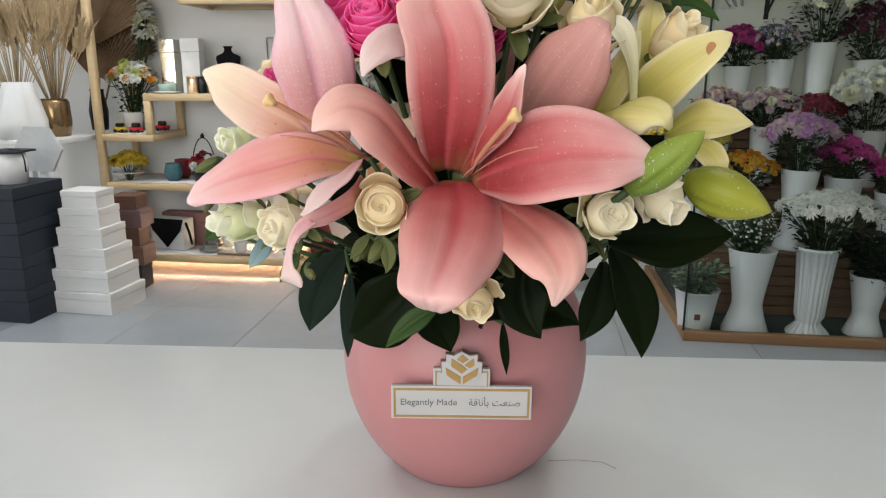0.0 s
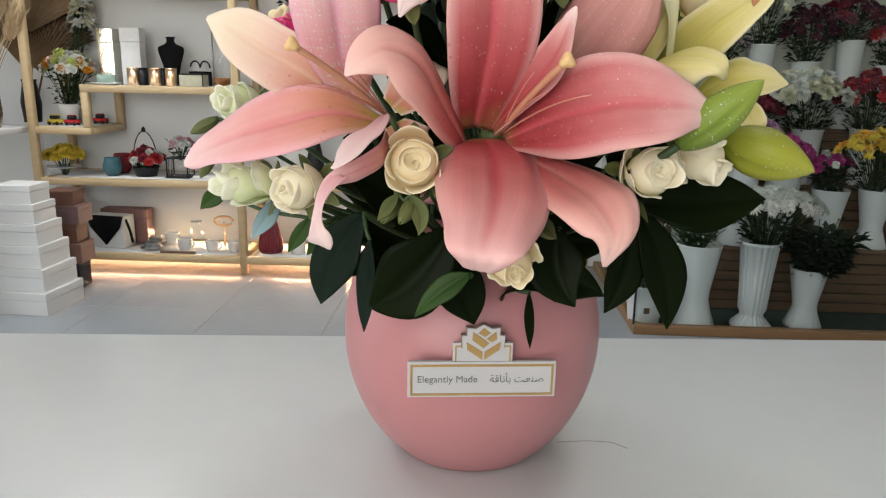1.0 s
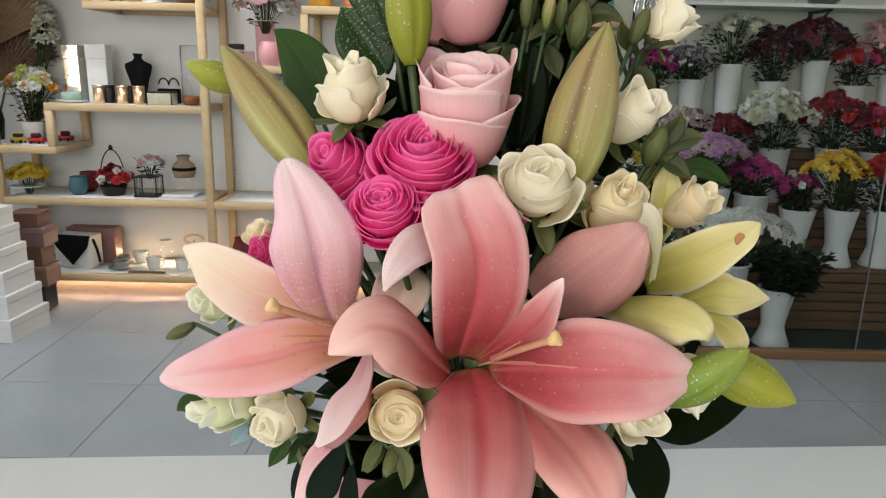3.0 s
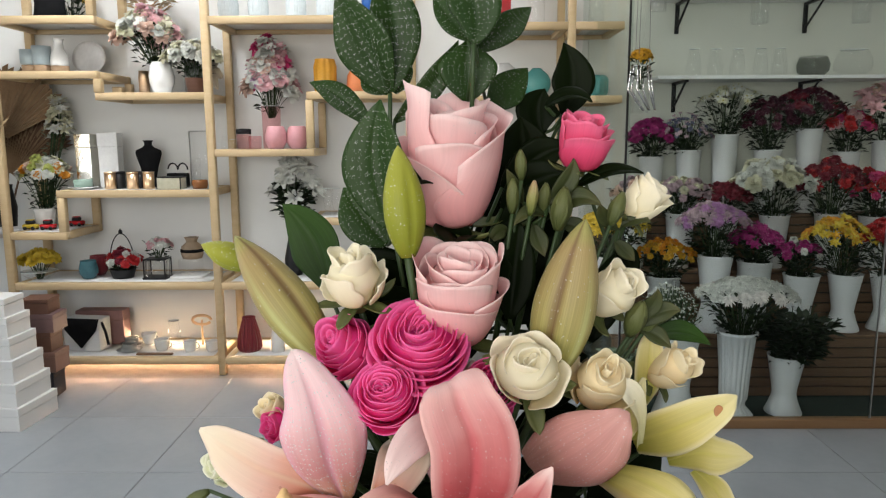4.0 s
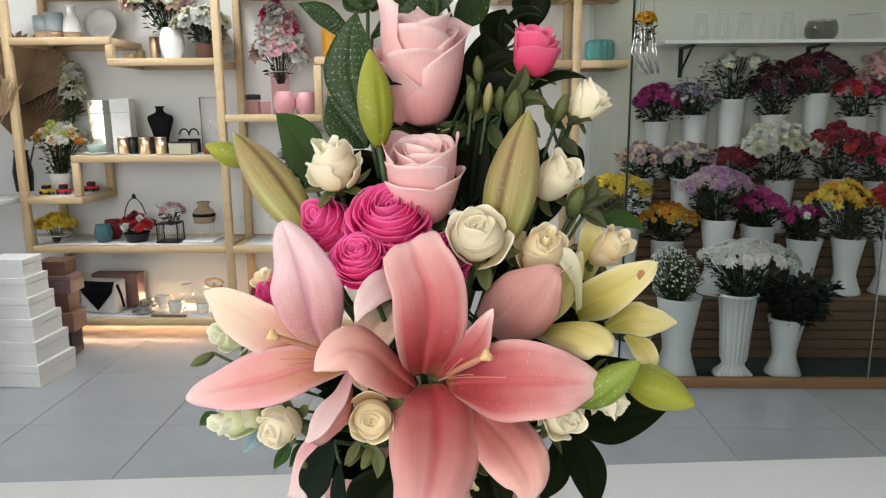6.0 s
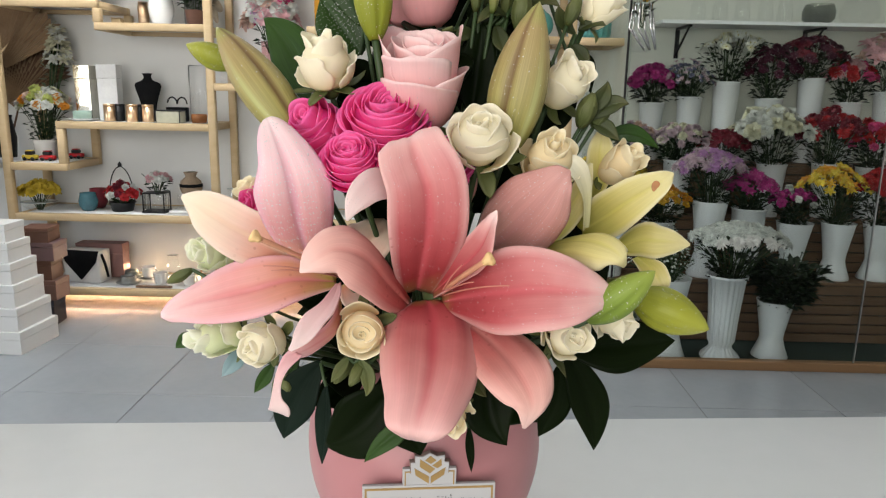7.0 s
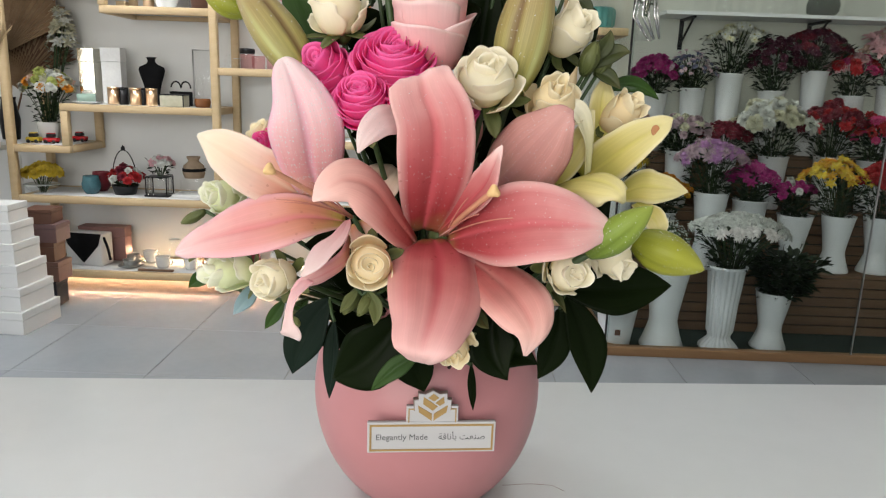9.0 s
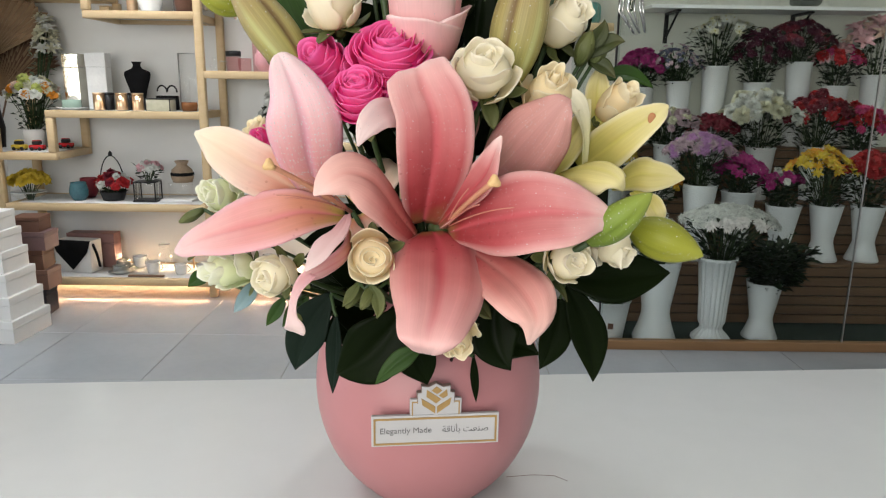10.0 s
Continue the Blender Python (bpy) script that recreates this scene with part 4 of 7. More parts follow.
for tip in ((-0.080, -0.150, 1.204), (-0.070, -0.150, 1.214), (-0.087, -0.140, 1.204), (-0.065, -0.150, 1.216)):
    filament(lily, (-0.050, -0.101, 1.188), tip)
stem(lily, (-0.049, -0.100, 1.188))
dew(lily, [lt], 1700, r0=0.0001, r1=0.00045)
local(lily)

lily = thing("lily", "dusty pink lily turned away showing its back", "lily", (0.017, -0.060, 1.219), group="lilies")
bk = blade(lily, [(0.038, -0.098, 1.208, 0.027), (0.049, -0.12, 1.223, 0.042), (0.059, -0.134, 1.238, 0.039), (0.067, -0.141, 1.25, 0.027), (0.073, -0.142, 1.257, 0.014), (0.077, -0.139, 1.259, 0.001)], LILY_BACK, face=(0.1, -0.9, 0.4), cup=-0.22, groove=-0.06, roll=0.1, wave=0.04)
b2 = blade(lily, [(-0.004, -0.118, 1.253, 0.019), (-0.017, -0.138, 1.252, 0.017), (-0.026, -0.152, 1.251, 0.017), (-0.033, -0.161, 1.244, 0.012), (-0.038, -0.162, 1.234, 0.001)], LILY_CURL, "pale pink petal arching over, beaded with water", face=(0.1, -1, 0.15), cup=-0.2, groove=0.03, wave=0.04)
petal(lily, (0.014, -0.060, 1.211), (0.009, -0.070, 1.241), (0.003, -0.050, 1.263), 0.0432, LILY_BACK, cup=-0.2, recurve=0.45, wave=0.1)
stem(lily, (0.017, -0.060, 1.215))
dew(lily, [bk, b2], 650, r0=0.00011, r1=0.0003)
local(lily)

lily = thing("lily", "half-open pale yellow lily with a bruised petal tip", "lily", (0.118, -0.060, 1.212), group="lilies")
blade(lily, [(0.098, -0.07, 1.214, 0.015), (0.108, -0.09, 1.227, 0.027), (0.117, -0.103, 1.238, 0.025), (0.128, -0.109, 1.247, 0.019), (0.136, -0.11, 1.253, 0.011), (0.141, -0.108, 1.256, 0.001)], LILY_Y, cup=0.2, groove=0.12, wave=0.04)
blade(lily, [(0.119, -0.07, 1.202, 0.006), (0.132, -0.08, 1.211, 0.021), (0.142, -0.085, 1.212, 0.021), (0.153, -0.084, 1.211, 0.014), (0.164, -0.08, 1.209, 0.001)], LILY_Y, cup=-0.15, groove=0.1, wave=0.04)
blade(lily, [(0.132, -0.078, 1.2, 0.007), (0.139, -0.09, 1.195, 0.015), (0.143, -0.096, 1.188, 0.013), (0.147, -0.094, 1.18, 0.003)], LILY_Y, cup=0.15, wave=0.05)
blade(lily, [(0.07, -0.085, 1.206, 0.0091), (0.081, -0.114, 1.216, 0.0208), (0.09, -0.136, 1.221, 0.0260), (0.099, -0.149, 1.22, 0.0208), (0.104, -0.154, 1.216, 0.0104), (0.107, -0.15, 1.211, 0.0026)], LILY_Y, "pale yellow petal arching forward with a white margin", face=(0.1, -0.8, 0.6), cup=-0.35, groove=0.05, roll=0.4, wave=0.04)
blade(lily, [(0.097, -0.086, 1.219, 0.005), (0.094, -0.098, 1.239, 0.008), (0.088, -0.106, 1.254, 0.012), (0.082, -0.108, 1.261, 0.01), (0.079, -0.104, 1.26, 0.002)], LILY_YW, "cream petal edge rolled over", face=(0.4, -0.9, 0.2), cup=0.45, groove=0.0, wave=0.05)
blade(lily, [(0.071, -0.078, 1.204, 0.005), (0.083, -0.086, 1.224, 0.018), (0.092, -0.09, 1.243, 0.014), (0.098, -0.088, 1.259, 0.002)], LILY_Y, face=(0.3, -0.9, 0.2), cup=0.3, wave=0.04)
blade(lily, [(0.105, -0.055, 1.232, 0.01), (0.108, -0.06, 1.249, 0.017), (0.108, -0.062, 1.264, 0.016), (0.109, -0.06, 1.274, 0.009), (0.111, -0.056, 1.28, 0.001)], LILY_Y, cup=0.3, wave=0.04)
sp = bmesh.new()
bmesh.ops.create_uvsphere(sp, u_segments=12, v_segments=6, radius=0.0026)
bmesh.ops.scale(sp, vec=(1.0, 0.15, 1.3), verts=sp.verts)
bmesh.ops.translate(sp, vec=(0.131, -0.1105, 1.2485), verts=sp.verts)
part("bruise", sp, SPOT, lily, "brown bruise near the tip")
stem(lily, (0.116, -0.060, 1.212))
local(lily)


# ---- lily buds ----
def lily_bud(label, base, tip, width, material, groove=0.1, seed=0, lean=(0, 0, 0)):
    b, t = Vector(base), Vector(tip)
    ob = thing("lily_bud", label, "lily bud", base, group="lily buds")
    n, seg = 22, 36
    axis = (t - b)
    m = bend(b, t, lean)
    bm = bmesh.new()
    uvl = bm.loops.layers.uv.verify()
    rings = []
    side = axis.normalized().orthogonal().normalized()
    side = Matrix.Rotation(seed, 3, axis.normalized()) @ side
    up = axis.normalized().cross(side)
    for i in range(n):
        s = i / (n - 1)
        r = width * 0.5 * max(0.02, math.sin(math.pi * min(1, 0.06 + 0.94 * s)) ** 0.72) * (1.06 - 0.26 * s)
        c = bez(b, m, t, s)
        ring = []
        for k in range(seg):
            a = 2 * math.pi * k / seg
            g = 1 - groove * max(0, math.cos(3 * a)) ** 16 * math.sin(math.pi * min(1, s + 0.15)) + 0.05 * math.cos(3 * a + math.pi)
            ring.append(bm.verts.new(c + (side * math.cos(a) + up * math.sin(a)) * r * g))
        rings.append(ring)
    for i in range(n - 1):
        for k in range(seg):
            k2 = (k + 1) % seg
            f = bm.faces.new((rings[i][k], rings[i][k2], rings[i + 1][k2], rings[i + 1][k]))
            for loop, (kk, ii) in zip(f.loops, ((k, i), (k + 1, i), (k + 1, i + 1), (k, i + 1))):
                x = (kk * 3 / seg) % 1.0
                loop[uvl].uv = (x if x or kk == k else 1.0, ii / (n - 1))
    bm.faces.new(list(reversed(rings[0])))
    bm.faces.new(rings[-1])
    body = part("bud", bm, material, ob)
    stem(ob, base, r=0.0022)
    return ob, body


for args in (("plump green lily bud with a ribbed side", (0.089, -0.150, 1.181), (0.120, -0.160, 1.211), 0.0208, BUD_GREEN, 0.16, 0.4),
             ("olive-green lily bud leaning outward", (0.126, -0.100, 1.181), (0.166, -0.120, 1.167), 0.0281, BUD_LIME, 0.12, 1.0),
             ("long lily bud flushed brown and green, beaded with water", (-0.077, -0.085, 1.268), (-0.132, -0.062, 1.335), 0.0315, BUD_BROWN, 0.18, 0.5),
             ("lime-green upright lily bud beaded with water", (-0.031, -0.092, 1.327), (-0.036, -0.087, 1.386), 0.0238, BUD_LIME, 0.14, 0.2),
             ("long lily bud flushed brown and green, beaded with water", (0.045, -0.097, 1.264), (0.061, -0.102, 1.3485), 0.0350, BUD_BROWN, 0.2, 1.3),
             ("small lime lily bud tip", (-0.130, -0.035, 1.313), (-0.161, -0.035, 1.326), 0.0178, BUD_LIME, 0.1, 0.0)):
    ob, body = lily_bud(*args)
    dew(ob, [body], 110, r1=0.0004)
    local(ob)


# ---- roses ----
def rose(label, at, facing, d, h, material, petals=22, openness=0.5, ruffle=0.03, sepals=True, drops=0, seed=0, roll=0.0, cup=False, skew=0.0):
    """A rose: petals wound in a spiral round the heart; the inner ones lean in, the outer ones stand wider and lower with lips rolled back."""
    rnd = random.Random(seed * 7 + 1)
    z = Vector(facing).normalized()
    m = Matrix.Translation(at) @ z.to_track_quat("Z", "Y").to_matrix().to_4x4() @ pose(0, 0, 0, 0, 0, roll)
    ob = thing("rose", label, "rose", at, group="roses")
    made = []
    half = d * 0.5
    drop = (0.16 if cup else 0.3) + (0.2 if cup else 0.6) * openness

    def crown(f):
        # a shallow bowl at the heart, falling away outside
        return h * (0.5 - (0.2 * (1 - f / 0.45) ** 2 if f < 0.45 else drop * ((f - 0.45) / 0.55) ** 1.5))

    for i in range(petals):
        f = i / (petals - 1)
        ang = i * 2.39996 + rnd.uniform(-0.25, 0.25)
        off = Vector((rnd.uniform(-1, 1), rnd.uniform(-1, 1), 0)) * half * 0.07
        big = half * (0.07 + 0.85 * f ** (0.85 if cup else 1.1)) * rnd.uniform(0.96, 1.04)
        top = crown(f) + rnd.uniform(-0.025, 0.025) * h
        wide = radians((150 - 98 * f if petals < 20 else 150 - 66 * f) if not cup else 140 - 40 * f) * rnd.uniform(0.9, 1.05)
        lip = half * ((0.0 if f < 0.12 else (0.05 + 0.16 * openness * f)) if cup else (0.02 if f < 0.55 else 0.04 + 0.2 * openness * (f - 0.5))) * rnd.uniform(0.7, 1.3)
        slant = rnd.uniform(-0.12, 0.12) + (skew * (1 if i % 2 else -1) if f > 0.72 else 0)
        ph, ph2 = rnd.uniform(0, 6), rnd.uniform(0, 6)
        fold = max(0.0, 0.42 - 0.6 * f)
        foot = half * (0.16 + 0.3 * f)
        p = 0.55 if cup else 0.62
        nv, nu = 13, 17
        grid = []
        for a in range(nv):
            v = a / (nv - 1)
            row = []
            for b in range(nu):
                u = -1 + 2 * b / (nu - 1)
                rim = 1 - (0.16 + 0.12 * f) * abs(u) ** 2.6 - slant * (0.5 + 0.5 * u) * 0.9
                rim += 0.018 * math.sin(6 * u + ph) * f
                vv = v * rim
                r = foot + (big - foot) * math.sin(min(1.0, vv * 1.08) * math.pi / 2) ** p
                if f < 0.4:
                    r *= 1 - (0.5 - f) * 0.55 * max(0.0, vv - 0.55) / 0.45
                r *= 1 - fold * math.cos(ang + u * wide - seed) ** 2
                over = max(0.0, (v - 0.78) / 0.22)
                tame = 1 - abs(u) ** 2.2
                r += lip * tame * over ** 1.4 + ruffle * d * (0.25 + f) * vv ** 3 * math.sin(4.5 * u + ph)
                zz = -0.5 * h + (top + 0.5 * h) * vv - lip * tame * 0.75 * over ** 2.2 + ruffle * 0.5 * d * vv ** 4 * math.sin(8 * u + ph2) * (0.3 + f)
                aa = ang + u * wide * (0.5 + 0.5 * math.sin(math.pi * min(1, v + 0.25) * 0.85))
                row.append(m @ (Vector((r * math.cos(aa), r * math.sin(aa), zz)) + off * vv))
            grid.append(row)
        made.append(part("petal", sheet(bmesh.new(), grid, 0.00032), material, ob))
    # a filler dome below the visible rims, added to keep the gaps from going dark
    prof = [(half * 0.02, crown(0) - 0.14 * h)] + [(half * g * 0.86, crown(g) - (0.16 + 0.1 * g) * h) for g in (0.2, 0.4, 0.6, 0.78)] + [(half * 0.3, -0.46 * h), (half * 0.02, -0.5 * h)]
    heart = lathe(bmesh.new(), prof, 24)
    uvl = heart.loops.layers.uv.verify()
    for fc in heart.faces:
        for lp in fc.loops:
            lp[uvl].uv = (0.5, 0.35)
    bmesh.ops.transform(heart, matrix=m, verts=heart.verts)
    bmesh.ops.recalc_face_normals(heart, faces=heart.faces)
    part("heart", heart, material, ob)
    if sepals:
        for k in range(5):
            a = k * radians(72) + 0.3 + seed
            b0 = m @ Vector((0.08 * d * math.cos(a), 0.08 * d * math.sin(a), -h * 0.52))
            b1 = m @ Vector((0.36 * d * math.cos(a), 0.36 * d * math.sin(a), -h * 0.56))
            b2 = m @ Vector((0.56 * d * math.cos(a), 0.56 * d * math.sin(a), -h * rnd.uniform(0.35, 0.7)))
            petal(ob, b0, b1, b2, d * 0.2, CALYX, name="sepal", face=z, cup=0.3, nv=8, nu=5)
        hip = bmesh.new()
        bmesh.ops.create_uvsphere(hip, u_segments=12, v_segments=8, radius=d * 0.13)
        bmesh.ops.translate(hip, verts=hip.verts, vec=m @ Vector((0, 0, -h * 0.56)))
        part("hip", hip, CALYX, ob)
    stem(ob, m @ Vector((0, 0, -h * 0.6)), r=0.0018)
    if drops:
        dew(ob, made[petals // 2:], drops, seed=seed)
    return local(ob)


rose("small warm cream spray rose, open", (-0.032, -0.146, 1.170), (0.02, -1, 0.12), 0.0345, 0.0223, ROSE_CREAM, 13, 0.3, 0.012, seed=1, roll=20)
rose("greenish white spray rose turned down", (-0.127, -0.108, 1.151), (-0.75, -0.5, 0.1), 0.0300, 0.0309, ROSE_GREENISH, 9, 0.3, seed=2)
rose("white spray rose, half open", (-0.095, -0.122, 1.152), (-0.45, -0.85, 0.05), 0.0330, 0.0271, ROSE_WHITE, 10, 0.35, seed=3)
rose("white spray rose, half open", (0.082, -0.136, 1.167), (0.3, -0.9, 0.1), 0.0350, 0.0255, ROSE_WHITE, 10, 0.38, seed=4)
rose("cream spray rose facing down", (0.113, -0.112, 1.171), (0.55, -0.6, -0.35), 0.0360, 0.0281, ROSE_WHITE, 9, 0.45, seed=5)
rose("cream spray rose under a lily petal", (0.016, -0.150, 1.122), (0.15, -0.85, -0.4), 0.0290, 0.0201, ROSE_CREAM, 9, 0.4, seed=6)
rose("white spray rose behind a lily", (-0.147, -0.050, 1.190), (-0.5, -0.8, 0.2), 0.0337, 0.0280, ROSE_GREENISH, 14, 0.3, seed=7)
rose("small cream rosebud between lilies", (-0.110, -0.075, 1.234), (-0.5, -0.5, 0.7), 0.0190, 0.0231, ROSE_CREAM, 10, 0.15, seed=8, cup=True)
rose("full hot pink spray rose beaded with water", (-0.024, -0.100, 1.284), (0.04, -0.62, 0.78), 0.0585, 0.0310, ROSE_HOT, 42, 0.45, 0.012, seed=9, drops=260)
rose("full hot pink spray rose", (-0.068, -0.088, 1.277), (-0.45, -0.62, 0.65), 0.0400, 0.0280, ROSE_HOT, 28, 0.4, 0.012, seed=10, drops=120)
rose("full hot pink spray rose", (-0.041, -0.119, 1.261), (-0.1, -0.72, 0.68), 0.0420, 0.0252, ROSE_HOT, 32, 0.4, 0.012, seed=11, drops=140)
rose("hot pink spray rose half hidden", (0.013, -0.108, 1.259), (0.4, -0.75, 0.5), 0.0350, 0.0247, ROSE_HOT, 26, 0.4, 0.012, seed=12, drops=60)
rose("small hot pink rose deep among lilies", (-0.107, -0.085, 1.230), (-0.5, -0.8, 0.3), 0.0226, 0.0182, ROSE_HOT, 14, 0.4, seed=13)
rose("white rose, open with rounded outer petals", (0.030, -0.122, 1.275), (0.03, -0.72, 0.69), 0.0480, 0.0310, ROSE_WHITE, 12, 0.5, 0.018, seed=14, roll=40)
rose("cream rose beside a white rose", (0.071, -0.105, 1.263), (0.15, -0.65, 0.75), 0.0400, 0.0348, ROSE_CREAM, 11, 0.4, seed=15)
rose("pale cream rose behind the yellow lily", (0.122, -0.065, 1.258), (0.5, -0.6, 0.5), 0.0330, 0.0320, ROSE_CREAM, 9, 0.45, seed=16)
rose("blush white rose seen from the side", (-0.062, -0.082, 1.316), (-0.12, -0.3, 0.95), 0.0450, 0.0330, ROSE_WHITE, 10, 0.6, seed=17)
rose("cream rose, half open", (0.082, -0.080, 1.306), (0.4, -0.65, 0.55), 0.0390, 0.0339, ROSE_WHITE, 10, 0.4, seed=18)
rose("small cream rosebud on a branching stem", (0.106, -0.046, 1.353), (0.6, -0.2, 0.75), 0.0270, 0.0262, ROSE_WHITE, 12, 0.2, seed=19, cup=True)
rose("large blush pink rose beaded with water", (-0.009, -0.046, 1.376), (0.02, -0.2, 1.0), 0.0700, 0.0730, ROSE_PINK, 20, 0.55, 0.008, seed=22, drops=420, roll=30, cup=True, skew=0.42)
rose("blush pink rose beaded with water", (-0.004, -0.086, 1.306), (0.02, -0.45, 0.9), 0.0540, 0.0562, ROSE_PINK, 24, 0.3, 0.01, seed=23, drops=260, cup=True, skew=0.35)
rose("small deep pink rosebud", (0.070, -0.042, 1.388), (0.1, -0.3, 1.0), 0.0345, 0.0330, ROSE_DEEP, 16, 0.3, 0.02, seed=24, cup=True, skew=0.2)


# ---- foliage ----
def leaves(label, rows, material, stem_to=None, group="foliage sprigs", drops=0):
    """A sprig: leaves given by foot, tip, width and how the blade turns, on short stalks that run to the vase."""
    ob = thing("leaf_sprig", label, "foliage", rows[0][0], group=group)
    made = []
    for foot, tip, width, face, sag in rows:
        made.append(petal(ob, foot, bend(foot, tip, sag), tip, width, material, name="leaf", thick=0.0007, face=face, cup=0.0, fold=0.22, ridge=0.12, blunt=0.95, start=0.05, wave=0.02, nv=18, nu=11))
    stem(ob, rows[0][0], r=0.0014, to=stem_to)
    for foot, *_ in rows[1:]:
        if (Vector(foot) - Vector(rows[0][0])).length > 0.004:
            part("stalk", tube(bmesh.new(), [foot, bend(foot, rows[0][0], (0, 0, -0.003)), rows[0][0]], 0.0012, 6), STEM, ob)
    if drops:
        dew(ob, made, int(drops * 6), r0=0.00009, r1=0.00026)
    return local(ob)


F, N0 = (0, -1, 0.15), (0, 0, 0)
leaves("tall glossy dark green ruscus sprig wet with dew", [
    ((-0.045, -0.020, 1.417), (-0.075, -0.030, 1.477), 0.0326, (-0.3, -1, 0.1), N0),
    ((-0.045, -0.022, 1.418), (-0.051, -0.020, 1.494), 0.0309, (0.3, -1, 0.1), (0.006, 0, 0)),
    ((-0.048, -0.018, 1.417), (-0.064, -0.010, 1.430), 0.0145, F, N0),
    ((-0.042, -0.018, 1.417), (-0.034, -0.010, 1.439), 0.0136, F, N0)], LEAF_UP, (-0.046, -0.030, 1.328), drops=420)
leaves("tall glossy dark green ruscus sprig wet with dew", [
    ((0.005, -0.055, 1.442), (-0.012, -0.050, 1.494), 0.0299, F, (0.008, 0, 0)),
    ((0.002, -0.050, 1.444), (-0.018, -0.040, 1.470), 0.0153, F, N0),
    ((0.007, -0.040, 1.439), (0.042, -0.010, 1.469), 0.0184, (0.2, -1, 0.3), N0),
    ((0.013, -0.040, 1.469), (0.036, -0.030, 1.514), 0.0287, F, N0),
    ((0.010, -0.030, 1.467), (0.006, -0.020, 1.517), 0.0251, F, N0),
    ((0.002, -0.042, 1.411), (0.002, -0.038, 1.446), 0.0337, F, N0),
    ((0.016, -0.005, 1.407), (0.042, 0.006, 1.434), 0.0226, F, N0)], LEAF_UP, (0.002, -0.020, 1.326), drops=420)
leaves("broad dark green leaf beaded with large drops", [
    ((-0.041, -0.060, 1.338), (-0.047, -0.062, 1.411), 0.0370, (-0.2, -1, 0.1), (-0.006, 0, 0)),
    ((-0.048, -0.020, 1.323), (-0.076, -0.015, 1.359), 0.0354, F, N0),
    ((-0.058, -0.010, 1.397), (-0.097, -0.005, 1.425), 0.0174, (0, -0.8, 0.6), (0, 0, 0.004)),
    ((-0.043, -0.015, 1.400), (-0.003, -0.015, 1.449), 0.0162, (0.3, -0.9, 0.2), (0.004, 0, -0.002))], LEAF_UP, drops=420)
leaves("mid-green pointed single leaf", [((-0.086, -0.020, 1.292), (-0.119, 0.003, 1.347), 0.0339, (-0.3, -1, 0.2), (0.006, 0, 0.004))], LEAF_MID)
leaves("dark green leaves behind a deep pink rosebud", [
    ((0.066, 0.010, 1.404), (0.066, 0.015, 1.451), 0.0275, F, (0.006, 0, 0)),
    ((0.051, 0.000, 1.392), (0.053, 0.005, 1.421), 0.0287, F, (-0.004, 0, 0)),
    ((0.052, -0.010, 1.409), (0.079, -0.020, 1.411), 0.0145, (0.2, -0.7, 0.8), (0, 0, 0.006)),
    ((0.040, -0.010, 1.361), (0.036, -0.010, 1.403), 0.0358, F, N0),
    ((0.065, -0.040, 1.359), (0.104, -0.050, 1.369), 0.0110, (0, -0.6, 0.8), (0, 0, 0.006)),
    ((0.092, -0.040, 1.313), (0.104, -0.040, 1.300), 0.0161, F, (0, 0, 0.01))], SHADED_LEAF)
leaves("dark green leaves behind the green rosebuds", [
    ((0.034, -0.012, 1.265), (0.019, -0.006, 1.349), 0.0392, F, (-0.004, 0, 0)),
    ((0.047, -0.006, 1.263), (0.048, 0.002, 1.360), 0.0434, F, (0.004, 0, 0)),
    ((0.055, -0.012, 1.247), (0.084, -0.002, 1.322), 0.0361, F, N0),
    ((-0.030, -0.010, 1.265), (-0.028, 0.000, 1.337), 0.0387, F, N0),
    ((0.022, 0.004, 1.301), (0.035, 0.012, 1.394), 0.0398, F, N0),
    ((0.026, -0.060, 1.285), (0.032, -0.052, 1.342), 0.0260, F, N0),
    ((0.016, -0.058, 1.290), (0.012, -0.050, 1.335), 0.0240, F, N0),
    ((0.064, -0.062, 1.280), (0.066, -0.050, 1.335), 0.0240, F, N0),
    ((0.074, -0.056, 1.270), (0.090, -0.046, 1.322), 0.0240, F, N0)], SHADED_LEAF)
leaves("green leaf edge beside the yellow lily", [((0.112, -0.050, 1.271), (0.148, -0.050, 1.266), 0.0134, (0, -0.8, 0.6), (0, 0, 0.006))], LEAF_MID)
# filler leaves added to darken the pale gap behind this lily
leaves("added dark filler leaves behind the yellow lily", [
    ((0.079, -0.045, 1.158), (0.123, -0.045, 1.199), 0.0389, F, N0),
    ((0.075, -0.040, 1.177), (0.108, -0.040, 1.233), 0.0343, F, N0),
    ((0.087, -0.050, 1.143), (0.141, -0.050, 1.172), 0.0337, F, N0)], SHADED_LEAF)
leaves("broad dark green leaf spreading outward", [((0.088, -0.090, 1.143), (0.160, -0.080, 1.146), 0.0350, (0.1, -0.9, 0.3), (0, 0, 0.0))], SHADED_LEAF)
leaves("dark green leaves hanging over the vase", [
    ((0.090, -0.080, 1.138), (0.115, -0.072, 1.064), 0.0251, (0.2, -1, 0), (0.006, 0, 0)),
    ((0.087, -0.080, 1.127), (0.077, -0.072, 1.073), 0.0236, (0.2, -1, 0), (0.004, 0, 0))], SHADED_LEAF)
leaves("dark green leaf hanging over the vase", [((0.042, -0.115, 1.133), (0.051, -0.126, 1.094), 0.0302, F, (-0.006, 0, 0))], SHADED_LEAF)
